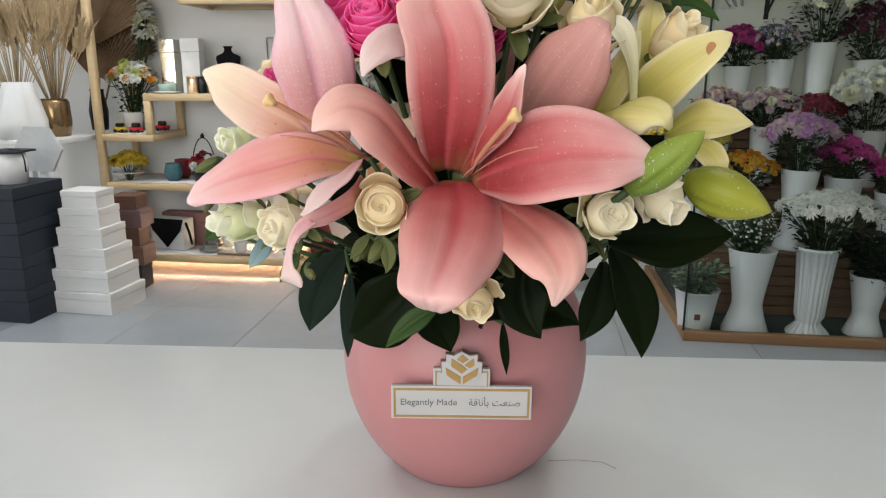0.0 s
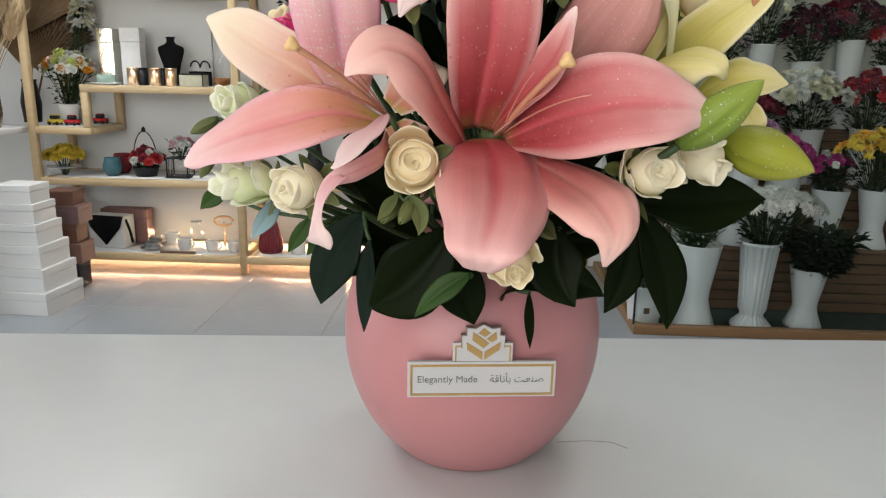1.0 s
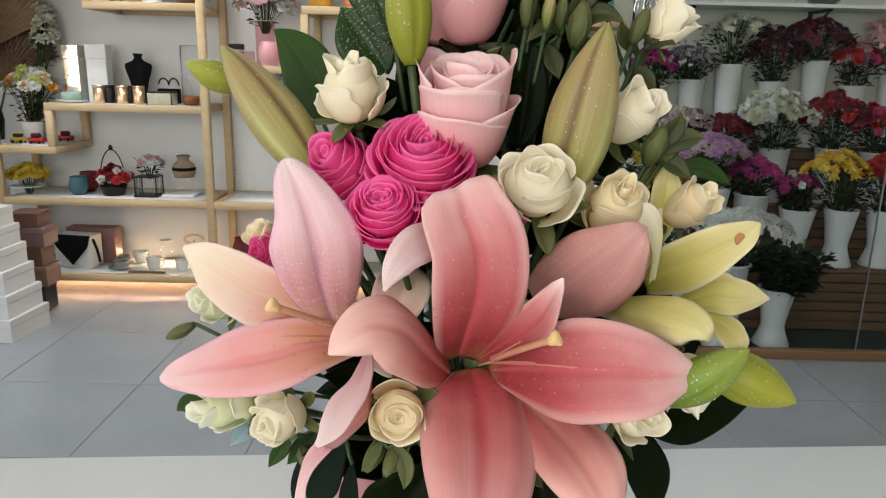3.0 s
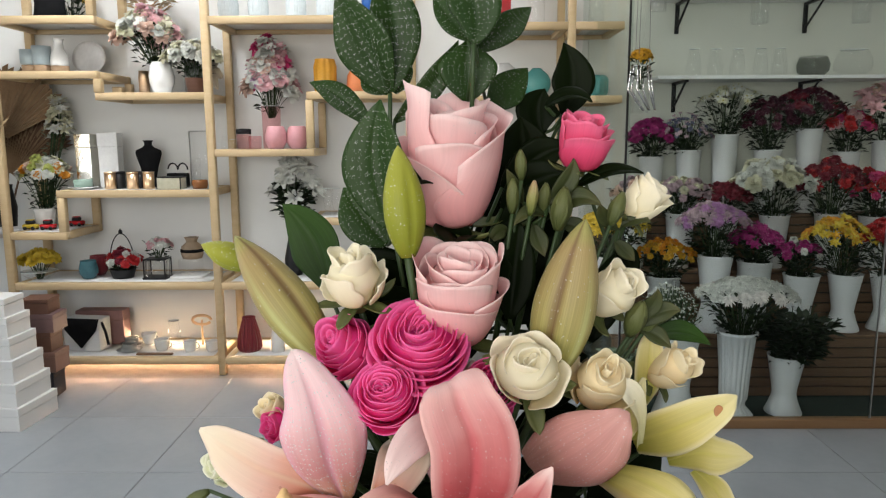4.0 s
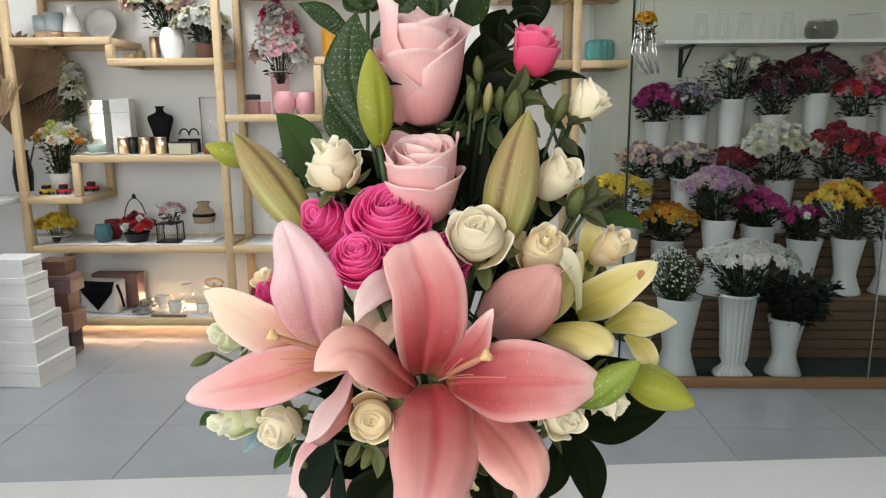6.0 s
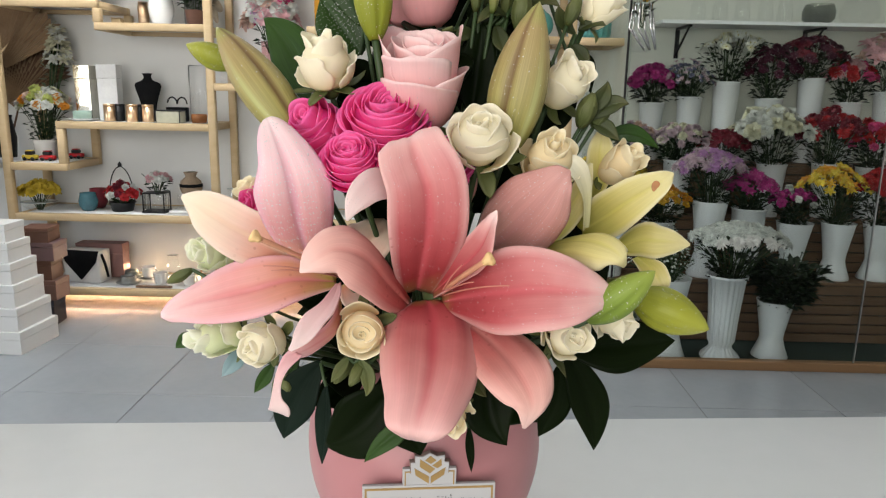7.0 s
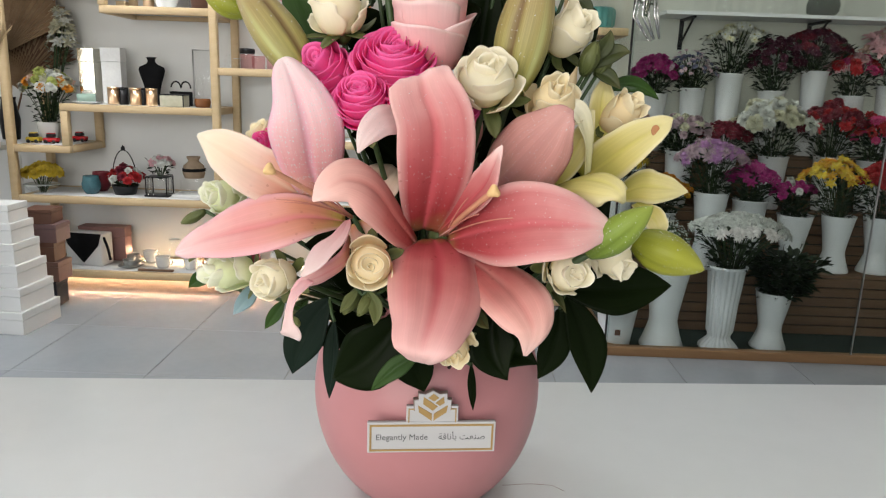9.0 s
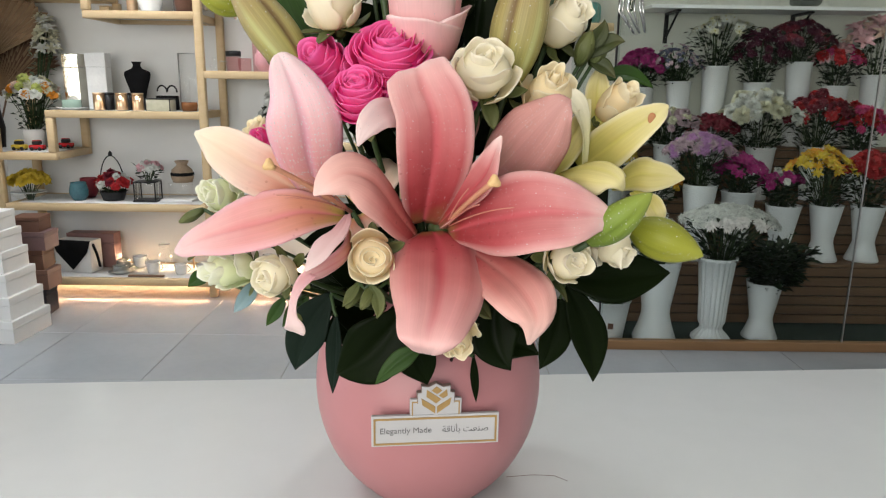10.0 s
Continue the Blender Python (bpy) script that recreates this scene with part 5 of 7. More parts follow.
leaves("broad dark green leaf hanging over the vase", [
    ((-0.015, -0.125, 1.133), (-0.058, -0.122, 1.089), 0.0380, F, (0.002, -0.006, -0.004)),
    ((-0.016, -0.115, 1.119), (-0.001, -0.105, 1.075), 0.0267, F, N0)], SHADED_LEAF)
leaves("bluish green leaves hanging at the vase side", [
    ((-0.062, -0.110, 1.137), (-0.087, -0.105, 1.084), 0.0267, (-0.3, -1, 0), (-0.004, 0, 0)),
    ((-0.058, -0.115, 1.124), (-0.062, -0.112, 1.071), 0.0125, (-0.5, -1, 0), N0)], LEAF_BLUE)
leaves("small fresh green leaf over the vase rim", [((-0.004, -0.145, 1.115), (-0.031, -0.150, 1.094), 0.0121, (-0.2, -1, 0.3), (0, 0, 0.003))], LEAF_MID)
leaves("narrow dark leaf hanging before the vase", [((0.029, -0.100, 1.093), (0.032, -0.091, 1.056), 0.0058, F, N0)], SHADED_LEAF)
leaves("small green leaves under the white spray roses", [
    ((-0.093, -0.100, 1.132), (-0.106, -0.100, 1.112), 0.0086, F, N0),
    ((-0.146, -0.080, 1.139), (-0.166, -0.070, 1.129), 0.0105, F, (0, 0, 0.003)),
    ((-0.080, -0.090, 1.131), (-0.098, -0.090, 1.108), 0.0110, F, N0)], LEAF_MID)
leaves("pale blue-green single leaf", [((-0.110, -0.095, 1.142), (-0.131, -0.085, 1.116), 0.0110, F, N0)], LEAF_PALE)
# inner leaves added so that their near-black colour shades the gaps between flowers
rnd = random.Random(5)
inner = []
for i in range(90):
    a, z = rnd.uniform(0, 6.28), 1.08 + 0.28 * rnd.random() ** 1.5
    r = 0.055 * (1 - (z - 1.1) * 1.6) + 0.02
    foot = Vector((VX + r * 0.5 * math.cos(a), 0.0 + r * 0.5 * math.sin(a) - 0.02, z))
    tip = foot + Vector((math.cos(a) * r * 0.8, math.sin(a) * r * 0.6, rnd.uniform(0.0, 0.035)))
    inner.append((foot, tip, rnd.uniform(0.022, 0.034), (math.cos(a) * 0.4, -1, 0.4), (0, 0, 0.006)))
leaves("dense near-black leaves added to shade the heart of the bouquet", inner, SHADED_LEAF)


BUD_PALE = petal_mat("pale_rosebud", [(0.0, (0.1, 0.14, 0.03)), (0.5, (0.3, 0.3, 0.1)), (1.0, (0.5, 0.36, 0.2))], vein=0.15)


def budlet(label, base, tip, width, material=CALYX, petals=5):
    """A small closed rosebud in its sepals."""
    ob = thing("rosebud", label, "rosebud", base, group="green buds")
    b, t = Vector(base), Vector(tip)
    width *= 0.68
    x = (t - b).normalized()
    s = x.orthogonal().normalized()
    for k in range(petals):
        o = Matrix.Rotation(k * 6.283 / petals, 3, x) @ s
        petal(ob, b + o * width * 0.1, (b + t) / 2 + o * width * 0.5, t + o * width * 0.08, width * 0.75, material, name="sepal", face=o, cup=-0.4, nv=9, nu=6, ridge=0)
    stem(ob, base, r=0.0012)
    return local(ob)


for args in (("tiny closed green rosebud", (0.032, -0.060, 1.366), (0.031, -0.062, 1.383), 0.0092), ("green rosebud in sepals", (0.027, -0.060, 1.347), (0.027, -0.062, 1.367), 0.0100),
             ("green rosebud in sepals", (0.037, -0.062, 1.346), (0.039, -0.064, 1.366), 0.0108 * 0.8, BUD_PALE), ("green rosebud in sepals", (0.045, -0.050, 1.346), (0.047, -0.055, 1.364), 0.0108),
             ("green rosebud in long sepals", (0.053, -0.060, 1.337), (0.057, -0.060, 1.362), 0.0169), ("green rosebud in long sepals", (0.083, -0.060, 1.340), (0.090, -0.060, 1.359), 0.0123),
             ("green rosebud with spread sepals", (0.092, -0.075, 1.279), (0.098, -0.080, 1.300), 0.0170), ("green rosebud with spread sepals", (0.101, -0.070, 1.279), (0.110, -0.070, 1.297), 0.0151),
             ("green rosebud hanging below a cream rose", (-0.040, -0.135, 1.152), (-0.047, -0.150, 1.141), 0.0116), ("green rosebud hanging below a cream rose", (-0.031, -0.140, 1.152), (-0.038, -0.155, 1.142), 0.0110),
             ("green rosebud under a lily petal", (0.026, -0.130, 1.141), (0.035, -0.150, 1.136), 0.0111), ("pale green bud tip beside a lily", (-0.152, -0.070, 1.183), (-0.169, -0.070, 1.174), 0.0100),
             ("pale green bud tip beside a lily", (-0.154, -0.075, 1.161), (-0.163, -0.075, 1.149), 0.0069), ("small green bud behind a lily", (-0.088, -0.100, 1.125), (-0.082, -0.110, 1.118), 0.0108)):
    budlet(*args)

OLIVE = petal_mat("olive_sepal_leaf", [(0.0, (0.028, 0.038, 0.01)), (0.6, (0.045, 0.058, 0.016)), (1.0, (0.085, 0.085, 0.03))], rough=0.5, vein=0.3, translucent=0.15)
leaves("small olive leaves round the green rosebuds", [
    ((0.048, -0.052, 1.352), (0.062, -0.056, 1.378), 0.0120, (0.2, -1, 0.2), (0.004, 0, 0)),
    ((0.046, -0.054, 1.345), (0.028, -0.060, 1.340), 0.0095, (0, -0.7, 0.7), (0, 0, 0.005)),
    ((0.052, -0.050, 1.348), (0.078, -0.060, 1.351), 0.0130, (0.2, -0.8, 0.5), (0, 0, 0.006)),
    ((0.056, -0.050, 1.340), (0.074, -0.052, 1.330), 0.0110, (0.2, -0.9, 0.3), (0, 0, 0.003)),
    ((0.034, -0.050, 1.352), (0.024, -0.056, 1.372), 0.0080, (-0.3, -1, 0), N0),
    ((0.040, -0.052, 1.340), (0.046, -0.060, 1.322), 0.0105, F, N0),
    ((0.026, -0.045, 1.335), (0.014, -0.052, 1.328), 0.0090, F, (0, 0, 0.003))], OLIVE)
leaves("small olive leaves below the cream rosebud", [
    ((0.090, -0.050, 1.336), (0.078, -0.056, 1.352), 0.0090, F, (-0.003, 0, 0)),
    ((0.092, -0.050, 1.338), (0.108, -0.054, 1.341), 0.0080, (0.2, -0.8, 0.6), (0, 0, 0.003)),
    ((0.088, -0.050, 1.330), (0.100, -0.052, 1.318), 0.0095, F, N0)], OLIVE)
leaves("small olive leaves beside the half-open cream rose", [
    ((0.098, -0.074, 1.284), (0.120, -0.078, 1.294), 0.0120, (0.2, -0.9, 0.4), (0, 0, 0.004)),
    ((0.100, -0.072, 1.282), (0.116, -0.076, 1.272), 0.0105, (0.3, -0.9, 0.2), (0, 0, 0.002)),
    ((0.096, -0.074, 1.288), (0.106, -0.080, 1.307), 0.0100, F, (0.003, 0, 0))], OLIVE)
leaves("small olive sepals under the cream spray rose", [
    ((-0.034, -0.146, 1.154), (-0.029, -0.157, 1.137), 0.0085, F, (0.003, 0, 0)),
    ((-0.040, -0.144, 1.154), (-0.049, -0.151, 1.142), 0.0065, (-0.3, -1, 0), N0),
    ((-0.024, -0.144, 1.155), (-0.015, -0.150, 1.146), 0.0045, F, (0, 0, 0.003))], CALYX)
leaves("small olive sepals between the lily petals", [
    ((0.026, -0.140, 1.146), (0.036, -0.152, 1.136), 0.0075, F, N0),
    ((0.022, -0.140, 1.146), (0.020, -0.152, 1.134), 0.0065, F, N0),
    ((0.074, -0.124, 1.152), (0.082, -0.136, 1.142), 0.0045, (0.3, -1, 0), (0, 0, 0.002))], OLIVE)

# a stray plant fibre lying on the counter
fib = thing("plant_fibre", "thin curled brown fibre lying on the counter", "fibre", (0.094, -0.005, 0.950))
part("strand", tube(bmesh.new(), [(0.063, -0.008, 0.951), (0.086, -0.004, 0.951), (0.104, -0.005, 0.951), (0.113, -0.013, 0.951)], 0.00018, 5), KRAFT, fib)
local(fib)

# ---- helpers for the shop's stock ----
def keep(ob):
    ob.matrix_parent_inverse = Matrix.Identity(4)
    return ob


def turned(name, label, category, at, profile, material, wall=0.003, seg=32, group="", smooth=True, **kw):
    ob = thing(name, label, category, at, group=group)
    if material in (THIN_GLASS, PINK_GLASS):
        # blown glass: a single skin with a bead at the rim, its highlight put into the colour
        skin = lathe(bmesh.new(), profile, seg, **kw)
        skin.faces.ensure_lookup_table()
        bmesh.ops.delete(skin, geom=[skin.faces[-1]], context="FACES_ONLY")
        body = part("body", skin, material, ob, smooth=smooth)
        body.visible_shadow = False
        r, z = profile[-1]
        part("rim", lathe(bmesh.new(), [(r - 0.001, z - 0.001), (r + 0.0012, z), (r, z + 0.0015), (r - 0.001, z + 0.0005)], seg), RIM_HIGHLIGHT, ob, "pale glass rim with its highlight in the colour")
        return ob
    part("body", vessel(profile, wall, seg, **kw), material, ob, smooth=smooth)
    return ob


def carton(name, label, at, size, material, rz=0.0, lid=0.3, group="", category="box"):
    """A box with its lid, open joint between them."""
    w, d, h = size
    ob = thing(name, label, category, at, (0, 0, rz), group=group)
    part("body", boxed((-w / 2 + 0.002, -d / 2 + 0.002, 0), (w / 2 - 0.002, d / 2 - 0.002, h * (1 - lid)), 0.002), material, ob, smooth=False)
    part("lid", boxed((-w / 2, -d / 2, h * (1 - lid) + 0.0015), (w / 2, d / 2, h), 0.002), material, ob, smooth=False)
    return ob


def blossom_mesh(name, layers, material, seed=0, core=None):
    """A flower head: rings of bent petals (count, rise in degrees, length, width) round a small heart."""
    rnd = random.Random(seed)
    bm = bmesh.new()
    for count, rise, length, width in layers:
        off = rnd.uniform(0, 6)
        for k in range(count):
            a = off + 6.283 * k / count + rnd.uniform(-0.2, 0.2)
            e = radians(rise + rnd.uniform(-12, 12))
            out, up = Vector((math.cos(a), math.sin(a), 0)), Vector((0, 0, 1))
            side = Vector((-math.sin(a), math.cos(a), 0))
            l, w = length * rnd.uniform(0.85, 1.15), width * rnd.uniform(0.85, 1.15)
            rows = []
            for s, ws, de in ((0.0, 0.35, 0.0), (0.55, 1.0, 0.0), (1.0, 0.45, -0.35)):
                c = out * l * s * math.cos(e + de * s) + up * l * s * math.sin(e + de * s)
                lift = (out * -math.sin(e) + up * math.cos(e)) * w * 0.22 * ws
                rows.append([bm.verts.new(c - side * w * 0.5 * ws + lift), bm.verts.new(c), bm.verts.new(c + side * w * 0.5 * ws + lift)])
            for r0, r1 in zip(rows, rows[1:]):
                for j in range(2):
                    bm.faces.new((r0[j], r0[j + 1], r1[j + 1], r1[j]))
    mats = [material]
    if core:
        n0 = len(bm.faces)
        r = bmesh.ops.create_icosphere(bm, subdivisions=1, radius=core[0])
        bmesh.ops.translate(bm, verts=r["verts"], vec=(0, 0, core[0] * 0.5))
        for f in list(bm.faces)[n0:]:
            f.material_index = 1
        mats.append(core[1])
    me = bpy.data.meshes.new(name)
    bm.normal_update()
    bm.to_mesh(me)
    bm.free()
    for m in mats:
        me.materials.append(m)
    me.polygons.foreach_set("use_smooth", [True] * len(me.polygons))
    return me


def bloom_mat(name, color, c2=None):
    return mat(name, color, 0.6, color2=c2, vary=0.2, scale=60, translucent=0.25, island=0.2)


B_WHITE = bloom_mat("white_bloom", (0.74, 0.75, 0.7))
B_CREAM = bloom_mat("cream_bloom", (0.7, 0.68, 0.5))
B_YELLOW = bloom_mat("yellow_bloom", (0.75, 0.55, 0.05))
B_ORANGE = bloom_mat("orange_bloom", (0.75, 0.3, 0.02))
B_GOLD = bloom_mat("golden_bloom", (0.75, 0.42, 0.03))
B_RED = bloom_mat("red_bloom", (0.5, 0.02, 0.025))
B_DKRED = bloom_mat("dark_red_bloom", (0.2, 0.012, 0.03))
B_MAROON = bloom_mat("maroon_bloom", (0.09, 0.012, 0.035))
B_MAGENTA = bloom_mat("magenta_bloom", (0.42, 0.025, 0.2))
B_HOT = bloom_mat("hot_pink_bloom", (0.7, 0.06, 0.22))
B_PINK = bloom_mat("pink_bloom", (0.8, 0.47, 0.5))
B_PEACH = bloom_mat("peach_bloom", (0.78, 0.55, 0.45))
B_LILAC = bloom_mat("lilac_bloom", (0.52, 0.25, 0.52))
B_MAUVE = bloom_mat("pale_mauve_bloom", (0.55, 0.4, 0.45))
B_BLUE = bloom_mat("dusky_blue_bloom", (0.13, 0.14, 0.22))
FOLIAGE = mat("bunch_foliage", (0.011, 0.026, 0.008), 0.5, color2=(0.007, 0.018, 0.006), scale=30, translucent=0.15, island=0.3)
FOLIAGE_GREY = mat("grey_green_foliage", (0.24, 0.3, 0.22), 0.6, color2=(0.12, 0.18, 0.1), scale=30, translucent=0.15, island=0.3)
DISK = mat("flower_disk", (0.45, 0.4, 0.08), 0.7)

MUM = lambda m, s: blossom_mesh("bloom", [(14, 12, 0.024, 0.007), (12, 38, 0.02, 0.006), (8, 65, 0.014, 0.005)], m, s)
DAISY = lambda m, s: blossom_mesh("bloom", [(13, 10, 0.02, 0.006), (10, 30, 0.016, 0.005)], m, s, (0.004, DISK))
CARN = lambda m, s: blossom_mesh("bloom", [(10, 5, 0.022, 0.014), (10, 35, 0.02, 0.013), (9, 62, 0.019, 0.011), (5, 82, 0.016, 0.009)], m, s)
ALSTRO = lambda m, s: blossom_mesh("bloom", [(6, 42, 0.03, 0.014), (3, 65, 0.026, 0.009)], m, s)
ROSY = lambda m, s: blossom_mesh("bloom", [(7, 8, 0.021, 0.021), (7, 36, 0.022, 0.021), (6, 60, 0.021, 0.018), (5, 80, 0.019, 0.013)], m, s)
TINY = lambda m, s: blossom_mesh("bloom", [(6, 25, 0.006, 0.005)], m, s)
SPRAYS = [0]


def leaf_cloud(bm, n, rnd, lo, hi, size, droop=0.3):
    """Loose leaves between a rim and a crown."""
    lo, hi = Vector(lo), Vector(hi)
    for _ in range(n):
        s = rnd.random()
        a = rnd.uniform(0, 6.283)
        spread = rnd.random() ** 0.6
        c = Vector((math.cos(a) * spread * (lo.x + (hi.x - lo.x) * s), math.sin(a) * spread * (lo.y + (hi.y - lo.y) * s), lo.z + (hi.z - lo.z) * s))
        d = Vector((math.cos(a), math.sin(a), rnd.uniform(-droop, 0.9))).normalized()
        side = d.cross(Vector((rnd.uniform(-0.5, 0.5), rnd.uniform(-0.5, 0.5), 1))).normalized()
        l, w = size * rnd.uniform(0.6, 1.3), size * rnd.uniform(0.2, 0.36)
        n2 = side.cross(d) * l * 0.12
        p = [c, c + d * l * 0.5 + side * w + n2, c + d * l, c + d * l * 0.5 - side * w + n2, c + d * l * 0.5]
        v = [bm.verts.new(q) for q in p]
        for f in ((0, 1, 4), (1, 2, 4), (2, 3, 4), (3, 0, 4)):
            bm.faces.new([v[i] for i in f])
    return bm


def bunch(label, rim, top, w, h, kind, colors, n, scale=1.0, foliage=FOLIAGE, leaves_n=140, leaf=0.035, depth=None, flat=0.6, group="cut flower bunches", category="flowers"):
    """Cut flowers standing in a vessel: rim is where they leave it, top the middle of the crown, w and h the crown's size."""
    SPRAYS[0] += 1
    n, scale, leaves_n, leaf = int(n * 1.8), scale * 1.4, int(leaves_n * 1.7), leaf * 1.25
    if len(label.split()) < 4:
        label += " cut for sale in a vase"
    rnd = random.Random(SPRAYS[0] * 13)
    rim, top = Vector(rim), Vector(top)
    d = (depth or w * 0.75)
    ob = thing("flower_bunch", label, category, rim, group=group)
    rise = top - rim
    heads = [[kind(c, i + 5 * j) for i in range(2)] for j, c in enumerate(colors)]
    spots = []
    for i in range(n):
        r, a = math.sqrt((i + 0.5) / n), i * 2.39996 + rnd.uniform(-0.3, 0.3)
        p = rise + Vector((math.cos(a) * r * w / 2, math.sin(a) * r * d / 2, h * 0.5 * (1 - 2 * flat * r ** 2) + rnd.uniform(-0.2, 0.2) * h * 0.5))
        spots.append(p)
        tilt = Vector((math.cos(a) * r * 0.9, math.sin(a) * r * 0.9 - 0.35, 0.9))
        m = Matrix.Translation(p) @ tilt.to_track_quat("Z", "Y").to_matrix().to_4x4() @ Matrix.Rotation(rnd.uniform(0, 6), 4, "Z") @ Matrix.Scale(scale * rnd.uniform(0.8, 1.15), 4)
        o = new("bloom", rnd.choice(heads[rnd.randrange(len(colors))]))
        o.parent = ob
        o.matrix_local = m
    st = bmesh.new()
    for p in spots[::2]:
        tube(st, [Vector((p.x * 0.15, p.y * 0.15, -0.02)), p * 0.55 + Vector((0, 0, 0.0)), p], 0.002, 4)
    tagged(part("stem_filler", st, STEM, ob), kind="stuff")
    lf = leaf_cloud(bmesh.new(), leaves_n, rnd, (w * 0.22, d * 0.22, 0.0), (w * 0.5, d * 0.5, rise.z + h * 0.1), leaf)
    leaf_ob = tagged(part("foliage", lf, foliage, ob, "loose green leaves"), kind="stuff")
    leaf_ob.location = Vector((rise.x * 0.5, rise.y * 0.5, 0))
    return ob


# ---- buckets and vases in the cooler ----
def waisted(h, r):
    return [(0.001, 0), (r * 0.95, 0), (r * 0.98, h * 0.02), (r * 0.78, h * 0.17), (r * 0.62, h * 0.33), (r * 0.64, h * 0.42), (r * 0.8, h * 0.7), (r * 0.97, h * 0.985), (r, h)]


def tapered(h, r):
    return [(0.001, 0), (r * 0.66, 0), (r * 0.68, h * 0.01), (r * 0.82, h * 0.5), (r * 0.97, h * 0.98), (r * 1.02, h * 0.985), (r * 1.02, h)]


def fluted(h, r):
    return [(0.001, 0), (r * 1.0, 0), (r * 1.02, h * 0.03), (r * 0.6, h * 0.13), (r * 0.58, h * 0.17), (r * 0.7, h * 0.22), (r * 0.78, h * 0.55), (r * 0.95, h * 0.96), (r * 1.04, h * 0.965), (r * 1.04, h)]


def bucket(label, x, y, z0, z1, r, shape, **kw):
    return turned("flower_bucket", label, "bucket", (x, y, z0), shape(z1 - z0, r), PLASTIC_W, seg=kw.pop("seg", 40), group="flower buckets", **kw)


FL = 0.0065
yf = 2.96
bucket("tall white fluted plastic vase on a spread foot", 1.415, yf, FL, 0.447, 0.1873 / 2, fluted, flute=20, depth=0.035, seg=120)
bunch("white chrysanthemums massed in a fluted vase", (1.434, yf, 0.447 - 0.03), (1.454, 2.960, 0.636), 0.4682, 0.12, MUM, [B_WHITE], 70, 1.0, leaves_n=170)
bucket("tall white waisted plastic vase", 1.688, 3.0, FL, 0.307, 0.1837 / 2, waisted)
bunch("dark green leafy bunch in clear wrap", (1.708, 3.0, 0.307 - 0.03), (1.764, 3.000, 0.470), 0.3588, 0.2, TINY, [FOLIAGE], 10, 1.0, leaves_n=420, leaf=0.05)
bucket("tall white waisted plastic vase", 1.122, yf, FL, 0.428, 0.2255 / 2, waisted)
gyp = bunch("cloud of white gypsophila on fine stems", (1.112, yf, 0.428 - 0.03), (1.074, 2.960, 0.576), 0.3263, 0.2, TINY, [B_WHITE], 170, 0.8, FOLIAGE_GREY, 160, 0.02, flat=0.9)
bk = bucket("white plastic bucket with a small brown label", 0.875, 2.93, FL, 0.226, 0.2124 / 2, tapered)
tag = part("label", boxed((-0.022, -0.1677 / 2 - 0.004, 0.085), (0.005, -0.1677 / 2 + 0.004, 0.115)), KRAFT, bk, "small brown label", smooth=False)
bunch("loose pale green foliage in a bucket", (0.864, 2.93, 0.226 - 0.03), (0.869, 2.930, 0.328), 0.2655, 0.1, TINY, [FOLIAGE_GREY], 10, 1.0, FOLIAGE_GREY, 240, 0.035)

T1 = 0.3475
for px, rim, w, shape, depth in ((1085, 432, 72, tapered, 3.32), (1172, 470, 60, tapered, 3.36), (1258, 432, 62, waisted, 3.34), (1330, 443, 60, tapered, 3.36), (1410, 465, 62, waisted, 3.34), (1487, 463, 58, waisted, 3.34), (1562, 463, 58, waisted, 3.34)):
    zr = {432: 0.764, 443: 0.727, 465: 0.655, 463: 0.659, 470: 0.648}[rim]
    bx = {1085: 0.891, 1172: 1.163, 1258: 1.431, 1330: 1.655, 1410: 1.903, 1487: 2.141, 1562: 2.373}[px]
    bucket("white plastic flower vase on the slatted stand", bx, depth, T1, zr, w * 0.0031 / 2, shape)
for label, rim, top, w, h, kind, cols, n, sc in (
        ("bright yellow chrysanthemums", (0.884, 3.330, 0.747), (0.865, 3.330, 0.928), 0.4116, 0.13, MUM, [B_YELLOW], 26, 1.1),
        ("orange spray flowers in a low bunch", (1.166, 3.360, 0.628), (1.152, 3.330, 0.769), 0.3324, 0.13, ROSY, [B_ORANGE, B_GOLD], 30, 0.7),
        ("lilac chrysanthemums in a full dome", (1.422, 3.340, 0.739), (1.412, 3.340, 0.951), 0.3745, 0.16, MUM, [B_LILAC, B_MAUVE], 42, 1.0),
        ("magenta alstroemeria", (1.655, 3.360, 0.695), (1.647, 3.360, 0.834), 0.2935, 0.14, ALSTRO, [B_MAGENTA], 26, 1.0),
        ("white and dark pink spray roses", (1.897, 3.340, 0.633), (1.882, 3.340, 0.772), 0.2381, 0.12, ROSY, [B_WHITE, B_MAGENTA], 12, 0.9),
        ("golden yellow and orange freesias", (2.134, 3.340, 0.637), (2.096, 3.340, 0.856), 0.3492, 0.17, ALSTRO, [B_YELLOW, B_GOLD, B_ORANGE], 34, 0.95),
        ("red gerberas and tulips", (2.365, 3.340, 0.634), (2.347, 3.340, 0.853), 0.2857, 0.15, ROSY, [B_RED], 18, 1.3)):
    bunch(label, rim, top, w, h, kind, cols, n, sc)
yb = 3.66
for bx, z1 in ((1.070, 0.962), (1.336, 0.958), (1.585, 0.939), (1.883, 0.945), (2.204, 0.954), (2.461, 0.938)):
    bucket("white plastic flower bucket on the upper stand", bx, yb, 0.6375, z1, 0.085, tapered)
